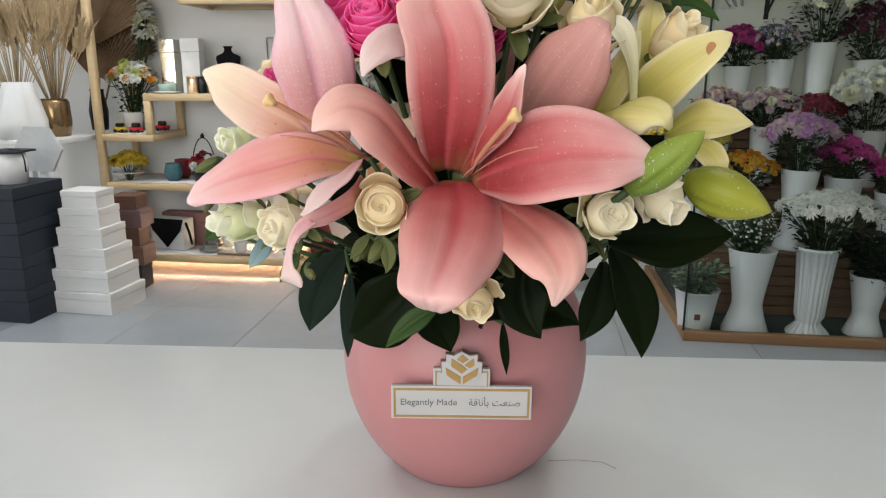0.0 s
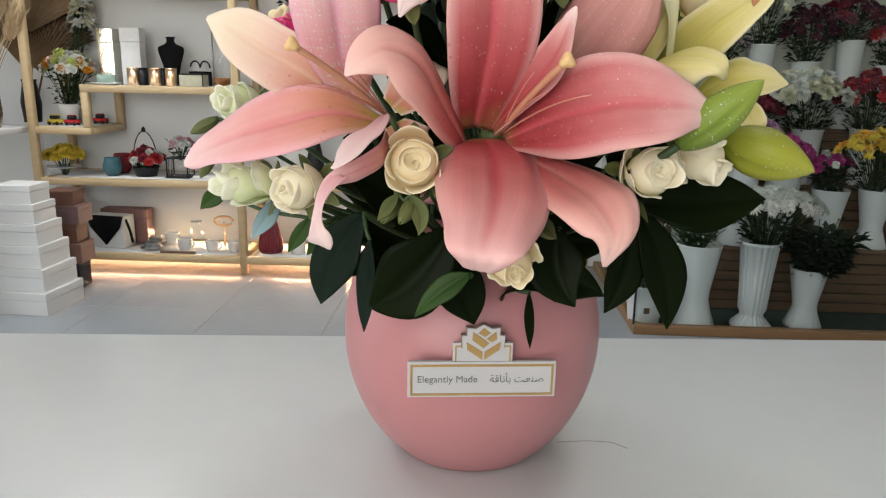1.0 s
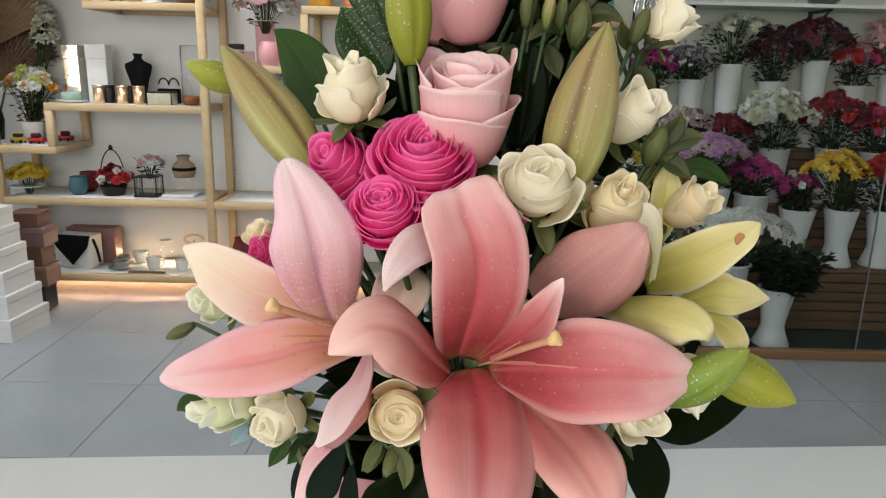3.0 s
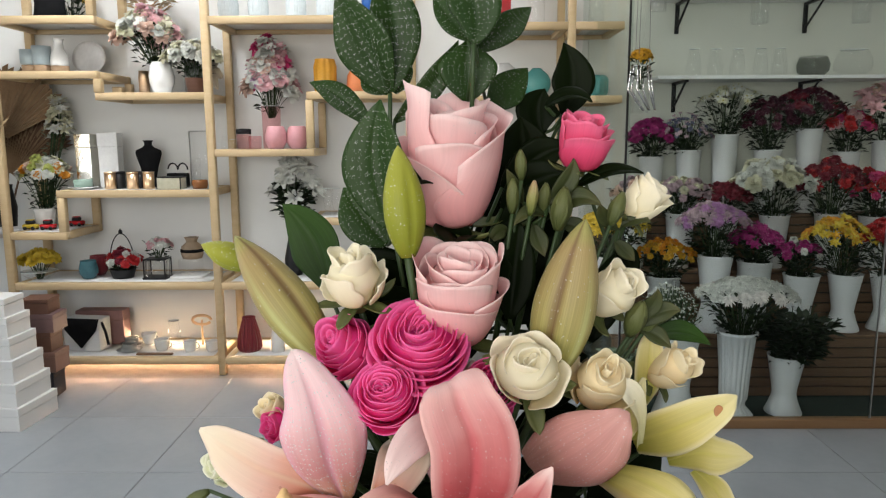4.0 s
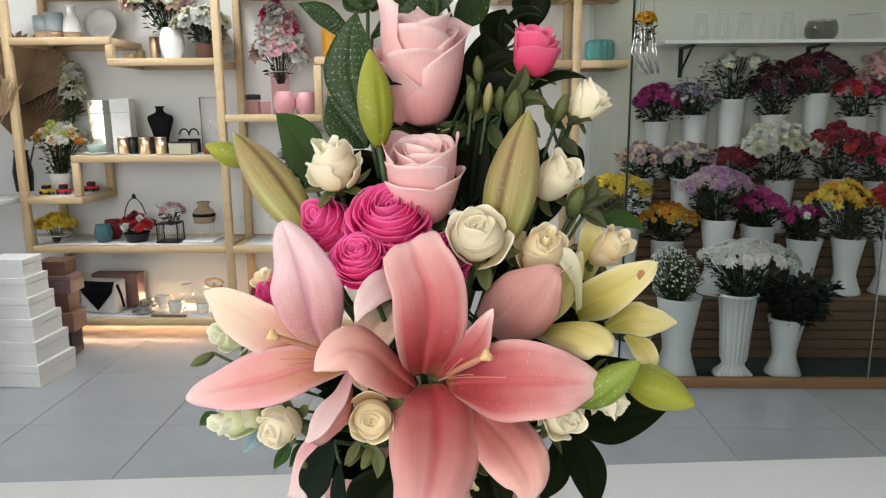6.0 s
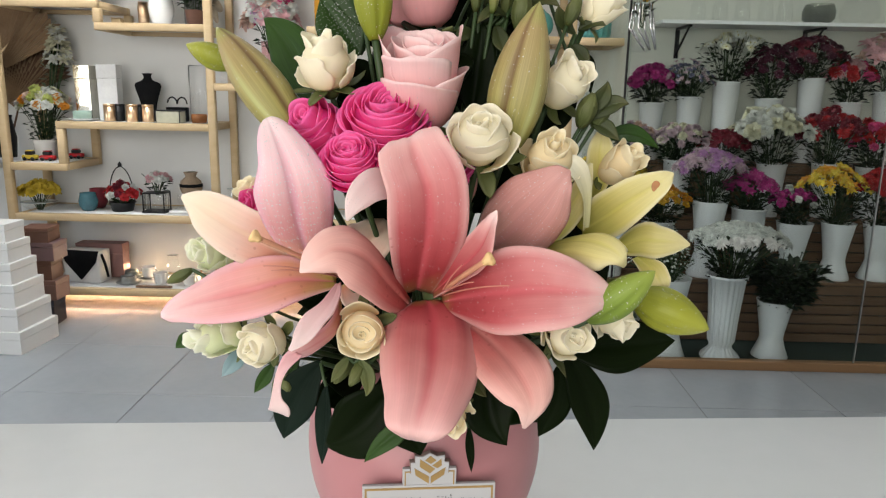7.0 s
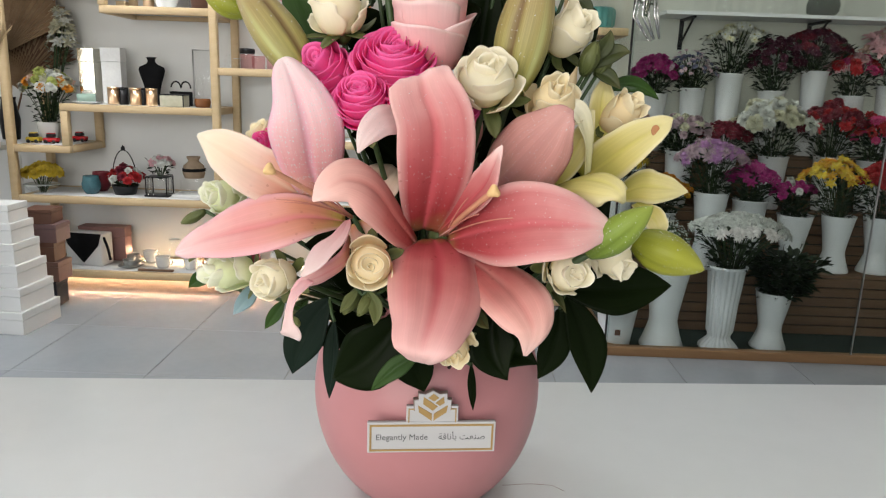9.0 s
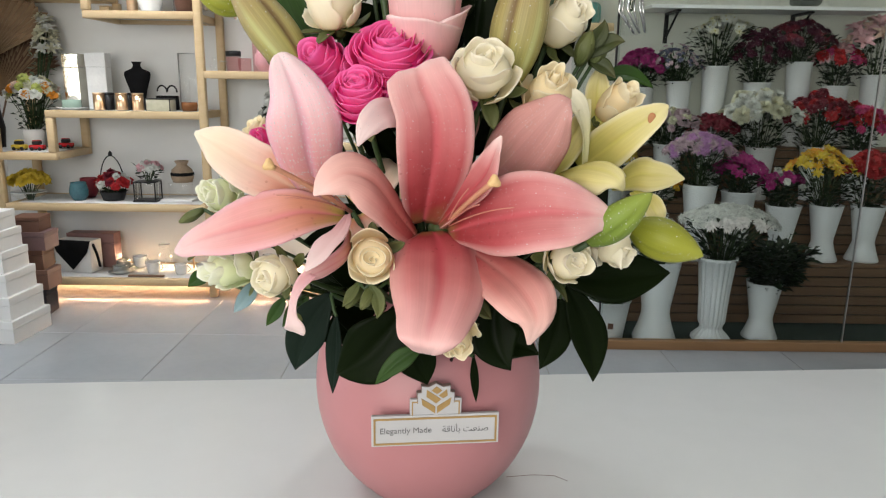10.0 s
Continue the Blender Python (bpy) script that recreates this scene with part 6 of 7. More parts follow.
for label, rim, top, w, h, kind, cols, n, sc in (
        ("peach lisianthus", (1.069, 3.660, 0.935), (1.072, 3.660, 1.078), 0.2577, 0.13, ROSY, [B_PEACH, B_MAUVE], 18, 1.0),
        ("pale mauve and white lisianthus", (1.335, 3.660, 0.932), (1.329, 3.660, 1.075), 0.3608, 0.15, ROSY, [B_MAUVE, B_CREAM, B_MAUVE], 30, 0.95),
        ("dark red carnations in a low bunch", (1.584, 3.660, 0.922), (1.587, 3.660, 1.055), 0.3093, 0.13, CARN, [B_DKRED], 24, 1.0),
        ("creamy white roses above dark leaves", (1.881, 3.660, 0.918), (1.859, 3.660, 1.134), 0.4467, 0.2, ROSY, [B_CREAM, B_WHITE], 20, 1.75),
        ("dark red roses in a dense bunch", (2.201, 3.660, 0.928), (2.195, 3.660, 1.146), 0.3952, 0.2, CARN, [B_DKRED, B_RED, B_DKRED], 34, 1.1),
        ("hot pink carnations", (2.459, 3.660, 0.911), (2.451, 3.660, 1.084), 0.2921, 0.2, CARN, [B_HOT, B_RED], 26, 1.1)):
    bunch(label, rim, top, w, h, kind, cols, n, sc)
yb = 3.88
for px, z1, wide in ((1.442, 1.317, 0.075), (1.656, 1.409, 0.08), (1.917, 1.317, 0.08), (2.161, 1.440, 0.075), (2.627, 1.369, 0.08), (1.218, 1.279, 0.075), (2.394, 1.304, 0.075)):
    bucket("tall white plastic flower bucket at the back", px, yb, 0.9375, z1, wide, tapered)
for label, rim, top, w, h, kind, cols, n, sc in (
        ("magenta carnations at the back", (1.218, 3.880, 1.269), (1.207, 3.880, 1.395), 0.2893, 0.17, CARN, [B_MAGENTA], 26, 1.0),
        ("dusky blue statice and lavender", (1.440, 3.880, 1.300), (1.411, 3.880, 1.419), 0.3436, 0.2, TINY, [B_BLUE, B_MAUVE], 60, 2.0),
        ("tall white chrysanthemums on long green stems", (1.649, 3.880, 1.396), (1.689, 3.880, 1.611), 0.4159, 0.16, DAISY, [B_CREAM, B_WHITE], 26, 1.0),
        ("dark maroon foliage and blooms", (1.914, 3.880, 1.304), (1.910, 3.880, 1.480), 0.3436, 0.26, CARN, [B_MAROON], 30, 0.9),
        ("dark burgundy chrysanthemums", (2.148, 3.880, 1.426), (2.143, 3.880, 1.561), 0.4340, 0.2, MUM, [B_MAROON, B_DKRED], 40, 1.0),
        ("pink and red carnations", (2.390, 3.880, 1.287), (2.388, 3.880, 1.456), 0.3074, 0.14, CARN, [B_RED, B_HOT, B_PINK], 18, 1.15),
        ("pink lilies with long leaves", (2.617, 3.880, 1.352), (2.598, 3.880, 1.571), 0.3074, 0.2, ALSTRO, [B_PINK, B_PEACH], 12, 1.6)):
    bunch(label, rim, top, w, h, kind, cols, n, sc, leaves_n=110)

# ---- glassware on the cooler's wall shelf ----
GZ = 1.745 + 0.0005
GLASSY = [(0.001, 0.0), (0.034, 0.0), (0.04, 0.01), (0.042, 0.06), (0.032, 0.12), (0.026, 0.155), (0.028, 0.17)]
for gx in (1.443, 1.571, 1.701, 1.836, 1.950):
    turned("glass_vase", "clear glass bud vase with a narrow neck", "vase", (gx, 3.87, GZ), [(r * 1.05, z * 0.95) for r, z in GLASSY], THIN_GLASS, 0.002, 28, group="shelf glassware")
turned("glass_bowl", "smoked glass round bowl", "bowl", (2.147, 3.87, GZ), [(0.001, 0.0), (0.06, 0.0), (0.088, 0.03), (0.092, 0.07), (0.078, 0.11), (0.07, 0.115)], pane_mat("smoked_glass", tint=(0.8, 0.81, 0.8)), 0.003, 36, group="shelf glassware")
turned("glass_bowl", "clear glass fish bowl", "bowl", (2.383, 3.87, GZ), [(0.001, 0.0), (0.06, 0.0), (0.1, 0.04), (0.105, 0.08), (0.085, 0.13), (0.07, 0.145), (0.078, 0.152)], THIN_GLASS, 0.002, 36, group="shelf glassware")
for gx in (1.400, 1.671, 2.182):
    turned("glass_vase", "clear straight glass vase on the top shelf", "vase", (gx, 3.87, 2.213 + 0.0005), [(0.001, 0), (0.05, 0), (0.052, 0.004), (0.052, 0.2)], THIN_GLASS, 0.002, 28, group="shelf glassware")

# ---- hanging glass vases ----
for (hx, hy, hz), hr, hh, flower in (((0.829, 2.720, 1.499), 0.036, 0.2, 1), ((0.899, 2.740, 1.930), 0.034, 0.17, 0), ((1.575, 3.300, 1.961), 0.042, 0.24, 0), ((2.091, 3.300, 1.962), 0.042, 0.24, 0)):
    hv = turned("hanging_vase", "clear glass cylinder hung on thin cords", "vase", (hx, hy, hz), [(0.001, 0), (hr, 0), (hr + 0.001, 0.003), (hr, hh)], THIN_GLASS, 0.002, 28, group="hanging vases")
    for k in range(3):
        a = k * 2.094
        part("cord", tube(bmesh.new(), [(hr * math.cos(a), hr * math.sin(a), hh), (hr * 0.5 * math.cos(a), hr * 0.5 * math.sin(a), 2.9 - hz), (0, 0, 3.0 - hz)], 0.0012, 5), CORD, hv)
    part("water", lathe(bmesh.new(), [(0.001, 0.004), (hr - 0.004, 0.004), (hr - 0.004, hh * 0.25), (0.001, hh * 0.25)], 24), THIN_GLASS, hv)
    if flower:
        for k in range(6):
            a = k * 1.05
            ribs = tube(bmesh.new(), [(hr * 1.05 * math.cos(a), hr * 1.05 * math.sin(a), hh), (hr * 1.5 * math.cos(a), hr * 1.5 * math.sin(a), hh * 0.5), (hr * (1.2 + 0.7 * math.cos(a)), hr * 1.3 * math.sin(a), 0.01)], 0.005, 5)
            part("ribbon", ribs, CHROME, hv, "silvery ribbon end")
    bunch("few orange and dark stems in a hanging glass" if flower else "few dry stems in a hanging glass", (hx, hy, hz + hh * 0.6), (hx, hy, hz + hh + 0.035), 0.08, 0.04, ROSY, [B_GOLD] if flower else [B_PEACH], 7 if flower else 3, 0.8, leaves_n=14, leaf=0.03)

# ---- shelf stock, first bay ----
SA, SB, SC, ST, SU1, SU2, STOP = 1.1055, 0.5625, 0.1085, 0.8605, 1.7755, 1.6555, 2.0755
Y1 = 3.80
carton("gift_box", "tall glossy white gift box", (-2.051, 3.85, SA), (0.1213, 0.08, 0.3281), mat("glossy_white_card", (0.86, 0.86, 0.85), 0.12), lid=0.25)
carton("gift_box", "tall mirrored gift box", (-2.192, 3.85, SA), (0.1141, 0.08, 0.3210), mat("mirror_card", (0.85, 0.83, 0.76), 0.06, metal=1.0, vary=0.02), rz=-14, lid=0.25)
bust = thing("necklace_bust", "black velvet necklace display bust", "bust", (-1.834, 3.88, SA))
bprof = [(0.001, 0), (0.058, 0), (0.058, 0.008), (0.04, 0.014), (0.036, 0.04), (0.05, 0.1), (0.068, 0.15), (0.074, 0.172), (0.07, 0.186), (0.03, 0.202), (0.021, 0.214), (0.022, 0.224), (0.03, 0.235), (0.001, 0.236)]
part("body", lathe(bmesh.new(), [(r * 1.08, z * 1.2) for r, z in bprof], 36, squash=0.45), BLACK, bust)
for k, (tx, m) in enumerate(((-2.004, GOLD), (-1.971, BLACK_METAL), (-1.872, GOLD), (-1.851, BLACK_METAL), (-1.777, GOLD))):
    tin = turned("candle_tin", "small lidded metal candle tin", "tin", (tx, 3.72 + 0.05 * (k % 2), SA), [(0.001, 0), (0.031, 0), (0.032, 0.002), (0.032, 0.088)], m, 0.002, 28, group="candle tins")
    part("lid", lathe(bmesh.new(), [(0.001, 0.0885), (0.033, 0.0885), (0.033, 0.1), (0.001, 0.1005)], 28), m, tin)
gb = thing("glass_box", "glass and metal trinket box with cream filling", "box", (-1.643, 3.72, SA))
part("body", boxed((-0.07, -0.05, 0), (0.07, 0.05, 0.065), 0.003), mat("cream_filling", (0.5, 0.48, 0.36), 0.4, scale=40), gb)
for ex in (-0.071, 0.067):
    for ey in (-0.051, 0.047):
        part("edge", boxed((ex, ey, 0.0), (ex + 0.005, ey + 0.005, 0.07)), BLACK_METAL, gb)
part("lid", boxed((-0.072, -0.052, 0.0655), (0.072, 0.052, 0.0715), 0.001), BLACK_METAL, gb)
bow = thing("ring_stand", "black curled wire ring stand", "stand", (-1.654, 3.86, SA))
part("foot", boxed((-0.06, -0.03, 0), (0.06, 0.03, 0.085), 0.004), BLACK, bow)
for k in (-1, 1):
    part("loop", tube(bmesh.new(), [(k * 0.03 + 0.03 * math.cos(a * 0.5), 0, 0.105 + 0.04 * abs(math.sin(a * 0.5))) for a in range(0, 7)], 0.005, 6), BLACK_METAL, bow)
turned("glass_dish", "amber glass dish with dried fruit", "dish", (-1.482, 3.74, SA), [(0.001, 0), (0.04, 0), (0.046, 0.03), (0.044, 0.05)], mat("amber_dish", (0.35, 0.14, 0.05), 0.25, translucent=0.3), 0.003, 28)
turned("glass_cylinder", "slim clear glass candle tube", "vase", (-1.547, 3.88, SA), [(0.001, 0), (0.022, 0), (0.024, 0.17)], THIN_GLASS, 0.002, 24)
sau = turned("sage_tin", "sage green tin on a white saucer", "tin", (-2.176, 3.74, SA), [(0.001, 0.012), (0.05, 0.012), (0.052, 0.05), (0.046, 0.056), (0.001, 0.058)], SAGE, 0.002, 28)
part("saucer", lathe(bmesh.new(), [(0.001, 0), (0.05, 0), (0.085, 0.01), (0.085, 0.012), (0.05, 0.008), (0.001, 0.008)], 32), CERAMIC_W, sau)
frm = thing("picture_frame", "thin empty glass frame leaning on the wall", "frame", (-1.541, 3.985, SA))
for x0, x1, z0, z1 in ((-0.08, -0.075, 0, 0.34), (0.075, 0.08, 0, 0.34), (-0.075, 0.075, 0.335, 0.34), (-0.075, 0.075, 0, 0.005)):
    part("edge", boxed((x0, -0.006, z0), (x1, 0.006, z1)), ALU, frm)
part("pane", boxed((-0.0745, -0.001, 0.0055), (0.0745, 0.001, 0.3345)), THIN_GLASS, frm)

for tx, ty, m, lab in ((-2.518, 3.75, B_YELLOW, "small yellow toy car with a dark roof"), (-2.412, 3.75, RED_GL, "small red toy car with white trim"), (-2.333, 3.93, RED_GL, "small red toy car with white trim")):
    toy = thing("toy_car", lab, "toy car", (tx, ty, ST), group="toy cars")
    part("body", boxed((-0.042, -0.024, 0.010), (0.042, 0.024, 0.034), 0.008, 3), m, toy)
    part("cabin", boxed((-0.024, -0.020, 0.0345), (0.022, 0.020, 0.056), 0.007, 3), BLACK_METAL, toy, "dark windows")
    part("roof", boxed((-0.020, -0.018, 0.0565), (0.018, 0.018, 0.061), 0.002, 2), m, toy)
    part("bumper", boxed((-0.046, -0.0235, 0.010), (-0.0425, 0.0235, 0.018), 0.001, 1), CERAMIC_W, toy, "white bumper")
    for wx in (-0.024, 0.024):
        for wy in (-0.0255, 0.0175):
            wheel = bmesh.new()
            tube(wheel, [(wx, wy, 0.011), (wx, wy + 0.008, 0.011)], 0.011, 14)
            part("wheel", wheel, BLACK_METAL, toy)

vs = turned("flower_pot", "small white flower pot on the stepped shelf", "pot", (-2.489, 3.86, ST), [(0.001, 0), (0.05, 0), (0.06, 0.1), (0.062, 0.12)], CERAMIC_W)
bunch("artificial orange, white and lime flowers", (-2.489, 3.86, ST + 0.11), (-2.452, 3.840, 1.197), 0.2918, 0.15, ROSY, [B_WHITE, B_CREAM, B_CREAM, B_WHITE, B_PEACH, B_ORANGE, bloom_mat('lime_bloom', (0.5, 0.55, 0.15))], 34, 1.15, leaves_n=70, category="artificial flowers")
bunch("tall white orchid spray with beige plumes", (-2.502, 3.93, ST + 0.12), (-2.390, 3.930, 1.467), 0.12, 0.34, ALSTRO, [B_WHITE, B_CREAM], 22, 1.1, FOLIAGE_GREY, 30, category="artificial flowers")

turned("glass_bowl", "clear shallow glass bowl", "bowl", (-2.489, 3.74, SB), [(0.001, 0), (0.05, 0), (0.09, 0.03), (0.1, 0.05)], THIN_GLASS, 0.003, 32)
bunch("yellow artificial petals in a glass bowl", (-2.485, 3.74, SB + 0.02), (-2.473, 3.740, 0.680), 0.2016, 0.07, ROSY, [B_YELLOW], 22, 1.2, leaves_n=0, category="artificial flowers")
turned("ceramic_pot", "round dark teal glazed pot", "pot", (-2.196, 3.76, SB), [(0.001, 0), (0.035, 0), (0.052, 0.03), (0.055, 0.06), (0.045, 0.1), (0.046, 0.108)], TEAL_DK)
turned("ceramic_pot", "round dark red glazed pot", "pot", (-2.192, 3.88, SB), [(0.001, 0), (0.035, 0), (0.052, 0.03), (0.055, 0.07), (0.048, 0.115), (0.049, 0.12)], MAROON)
bas = thing("flower_basket", "black basket with a tall wire handle", "basket", (-1.996, 3.78, SB))
part("tray", vessel([(0.001, 0), (0.06, 0), (0.075, 0.05), (0.078, 0.055)], 0.004, 28), BLACK_METAL, bas)
part("handle", tube(bmesh.new(), [(0.078 * math.cos(radians(a)), 0, 0.05 + 0.22 * math.sin(radians(a))) for a in range(0, 181, 12)], 0.0035, 6), BLACK_METAL, bas)
part("handle_knot", lathe(bmesh.new(), [(0.001, 0.265), (0.012, 0.27), (0.012, 0.285), (0.001, 0.3)], 10), BLACK_METAL, bas)
bunch("red and white artificial flowers in a basket", (-1.997, 3.78, SB + 0.04), (-1.986, 3.770, 0.669), 0.1926, 0.1, ROSY, [B_RED, B_WHITE, B_DKRED], 18, 1.0, leaves_n=16, category="artificial flowers")
lan = thing("glass_lantern", "small black-edged glass lantern", "lantern", (-1.775, 3.76, SB))
part("foot", boxed((-0.072, -0.06, 0), (0.072, 0.06, 0.01), 0.002), BLACK_METAL, lan)
part("roof", boxed((-0.066, -0.055, 0.115), (0.066, 0.055, 0.122), 0.002), BLACK_METAL, lan)
for ex in (-0.066, 0.06):
    for ey in (-0.055, 0.049):
        part("edge", boxed((ex, ey, 0.0105), (ex + 0.006, ey + 0.006, 0.1145)), BLACK_METAL, lan)
for ex in (-0.064, 0.062):
    part("pane", boxed((ex, -0.048, 0.0105), (ex + 0.002, 0.048, 0.1145)), THIN_GLASS, lan)
part("pane", boxed((-0.059, -0.054, 0.0105), (0.059, -0.052, 0.1145)), THIN_GLASS, lan)
bunch("small pink and white posy on a lantern", (-1.770, 3.76, SB + 0.1225), (-1.760, 3.760, 0.761), 0.1467, 0.06, ROSY, [B_PINK, B_WHITE], 14, 0.75, leaves_n=20, category="artificial flowers")
cub = thing("glass_stand", "clear glass display cube", "stand", (-1.594, 3.82, SB))
part("tray", boxed((-0.095, -0.1, 0.0), (0.095, 0.08, 0.015), 0.003), CERAMIC_W, cub, "white tray")
part("cube", boxed((-0.06, -0.05, 0.0155), (0.06, 0.05, 0.11), 0.004), THIN_GLASS, cub)
sack = thing("burlap_sack", "tied burlap sack with a black ribbon", "sack", (-1.581, 3.82, SB + 0.1105))
part("body", lathe(bmesh.new(), [(0.001, 0), (0.055, 0.0), (0.066, 0.03), (0.06, 0.075), (0.034, 0.098), (0.03, 0.106), (0.042, 0.13), (0.001, 0.125)], 26, flute=9, depth=0.06), BURLAP, sack)
part("ribbon", lathe(bmesh.new(), [(0.062, 0.04), (0.069, 0.042), (0.069, 0.058), (0.062, 0.06)], 26), BLACK, sack)

bag = thing("gift_bag", "black and white folded gift bag", "bag", (-2.256, 3.8, SC), (0, 0, -8))
part("body", boxed((-0.12, -0.06, 0), (0.12, 0.06, 0.2), 0.006), CARD_W, bag)
part("flap", prism([(-0.125, 0.205), (0.125, 0.205), (0.1, 0.13), (0.0, 0.02), (-0.1, 0.13)], -0.072, -0.0605), BLACK, bag, "black pointed flap")
part("strap", tube(bmesh.new(), [(0.12, -0.03, 0.18), (0.15, -0.04, 0.12), (0.165, -0.04, 0.04)], 0.008, 6), BLACK, bag)
carton("gift_box", "dull pink keepsake box behind the bag", (-2.216, 3.93, SC), (0.3, 0.1, 0.22), mat("dull_pink_card", (0.32, 0.17, 0.15), 0.6), lid=0.3)
CUP = [(0.001, 0), (0.028, 0), (0.036, 0.02), (0.04, 0.06), (0.041, 0.066)]
for cx, cy, k in ((-1.781, 3.76, 1.1), (-1.600, 3.74, 1.0), (-1.463, 3.74, 1.0), (-1.917, 3.9, 1.1)):
    cup = turned("cup", "white and gold coffee cup", "cup", (cx, cy, SC), [(r * k, z * k) for r, z in CUP], CERAMIC_W, 0.003, 28, group="coffee cups")
    part("handle", tube(bmesh.new(), [(0.038 * k + 0.02 * math.sin(radians(a)), 0, 0.034 * k - 0.02 * math.cos(radians(a))) for a in range(0, 181, 30)], 0.004, 6), CERAMIC_W, cup)
for px_, r in ((-1.974, 0.075), (-2.018, 0.07)):
    turned("saucer_stack", "stack of grey saucers with a gold rim", "dish", (px_, 3.74 if r > 0.072 else 3.88, SC), [(0.001, 0), (r * 0.6, 0), (r, 0.014), (r * 0.6, 0.016), (r * 0.6, 0.03), (r * 0.55, 0.05)], mat("grey_ceramic", (0.2, 0.21, 0.2), 0.3), 0.003, 32, group="saucers")
turned("pitcher", "slim clear glass pitcher", "pitcher", (-1.755, 3.9, SC), [(0.001, 0), (0.036, 0), (0.038, 0.06), (0.03, 0.12), (0.034, 0.15)], THIN_GLASS)
bra = thing("brass_ornament", "curled brass ornament on a rod", "ornament", (-1.569, 3.88, SC))
part("rod", tube(bmesh.new(), [(0, 0, 0), (0, 0, 0.16)], 0.006, 10), GOLD, bra)
part("curl", tube(bmesh.new(), [(0.06 * math.cos(radians(a)), 0, 0.16 + 0.03 * math.sin(radians(a))) for a in range(0, 331, 30)], 0.009, 8), GOLD, bra)
brd = thing("serving_board", "small brown wooden serving board", "board", (-1.786, 3.72, SC))
part("board", boxed((-0.11, -0.07, -0.0001), (0.11, -0.045, 0.012), 0.004), DECK, brd)

# ---- upper shelves, first bay ----
for cx, k, lab in ((-2.462, 0.8, 0), (-2.391, 0.95, 1)):
    t = turned("two_tone_pot", "grey-blue glazed pot with a bare clay foot", "pot", (cx, 3.8, SU1), [(0.042 * k + 0.004, 0.05), (0.052, 0.06), (0.052, 0.135 * k + 0.03)], GREY_BLUE, group="two-tone pots")
    part("foot", lathe(bmesh.new(), [(0.001, 0), (0.044, 0), (0.046, 0.049), (0.001, 0.0495)], 28), TERRA, t)
t = turned("bottle_vase", "white bottle vase with a bare clay foot", "vase", (-2.286, 3.8, SU1), [(0.05, 0.045), (0.052, 0.06), (0.045, 0.11), (0.026, 0.15), (0.024, 0.18), (0.03, 0.2)], CERAMIC_W)
part("foot", lathe(bmesh.new(), [(0.001, 0), (0.047, 0), (0.049, 0.044), (0.001, 0.0445)], 28), TERRA, t)
pl = thing("marble_plate", "round veined marble plate standing on edge", "plate", (-2.167, 3.92, SU1 + 0.103))
part("disc", lathe(bmesh.new(), [(0.001, 0), (0.08, 0.0), (0.1, 0.012), (0.1, 0.016), (0.078, 0.008), (0.001, 0.008)], 40), MARBLE, pl)
pl.matrix_world = pose(-2.167, 3.92, SU1 + 0.102, 82, 0, 0)
carton("wooden_block", "small pine riser block", (-1.997, 3.9, SU2), (0.06, 0.06, 0.05), PINE, lid=0.1, category="block")
turned("gold_vase", "slim shiny gold vase", "vase", (-1.823, 3.86, SU2), [(0.001, 0), (0.03, 0), (0.032, 0.1), (0.028, 0.14)], GOLD)
turned("egg_vase", "white egg-shaped ceramic vase", "vase", (-1.677, 3.76, SU2), [(0.001, 0), (0.045, 0), (0.068, 0.06), (0.072, 0.1), (0.058, 0.165), (0.05, 0.18)], CERAMIC_W)
bunch("pink, purple and white artificial flowers with dried plumes", (-1.711, 3.8, SU2 + 0.17), (-1.761, 3.800, 1.999), 0.3349, 0.22, ROSY, [B_WHITE, B_PINK, B_CREAM, B_PEACH, B_WHITE, B_PINK], 38, 1.7, leaves_n=80, category="artificial flowers")
plume = leaf_cloud(bmesh.new(), 260, random.Random(8), (0.05, 0.04, 0.0), (0.2, 0.12, 0.24), 0.05)
pm = tagged(link_mesh("dried_plumes", plume, DRY), "fine beige dried plumes above a bouquet", "dried flowers", kind="stuff")
pm.location = (-1.754, 3.840, 2.069)
turned("basket_pot", "brown glass flower pot with a white tag", "pot", (-1.489, 3.78, SU2), [(0.001, 0), (0.045, 0), (0.055, 0.08), (0.058, 0.09)], KRAFT)
bunch("white artificial roses in a low pot", (-1.486, 3.78, SU2 + 0.085), (-1.497, 3.770, 1.866), 0.2976, 0.12, ROSY, [B_WHITE, B_CREAM], 20, 1.5, leaves_n=60, category="artificial flowers")
hat = thing("hat_box", "black round hat box with a silver ribbon", "box", (-1.523, 3.9, SU2))
part("body", lathe(bmesh.new(), [(0.001, 0), (0.07, 0), (0.07, 0.22), (0.001, 0.22)], 32, flute=8, depth=0.01), mat("silver_wrap", (0.62, 0.63, 0.64), 0.25, metal=0.6, bump=0.5, bump_scale=30), hat)
part("brim", lathe(bmesh.new(), [(0.001, 0.2205), (0.075, 0.2205), (0.075, 0.29), (0.001, 0.295)], 32), BLACK, hat)
rib = thing("ribbon_bow", "crumpled beige satin bow", "ribbon", (-1.414, 3.9, SU2))
SATIN = mat("beige_satin", (0.55, 0.47, 0.36), 0.35)
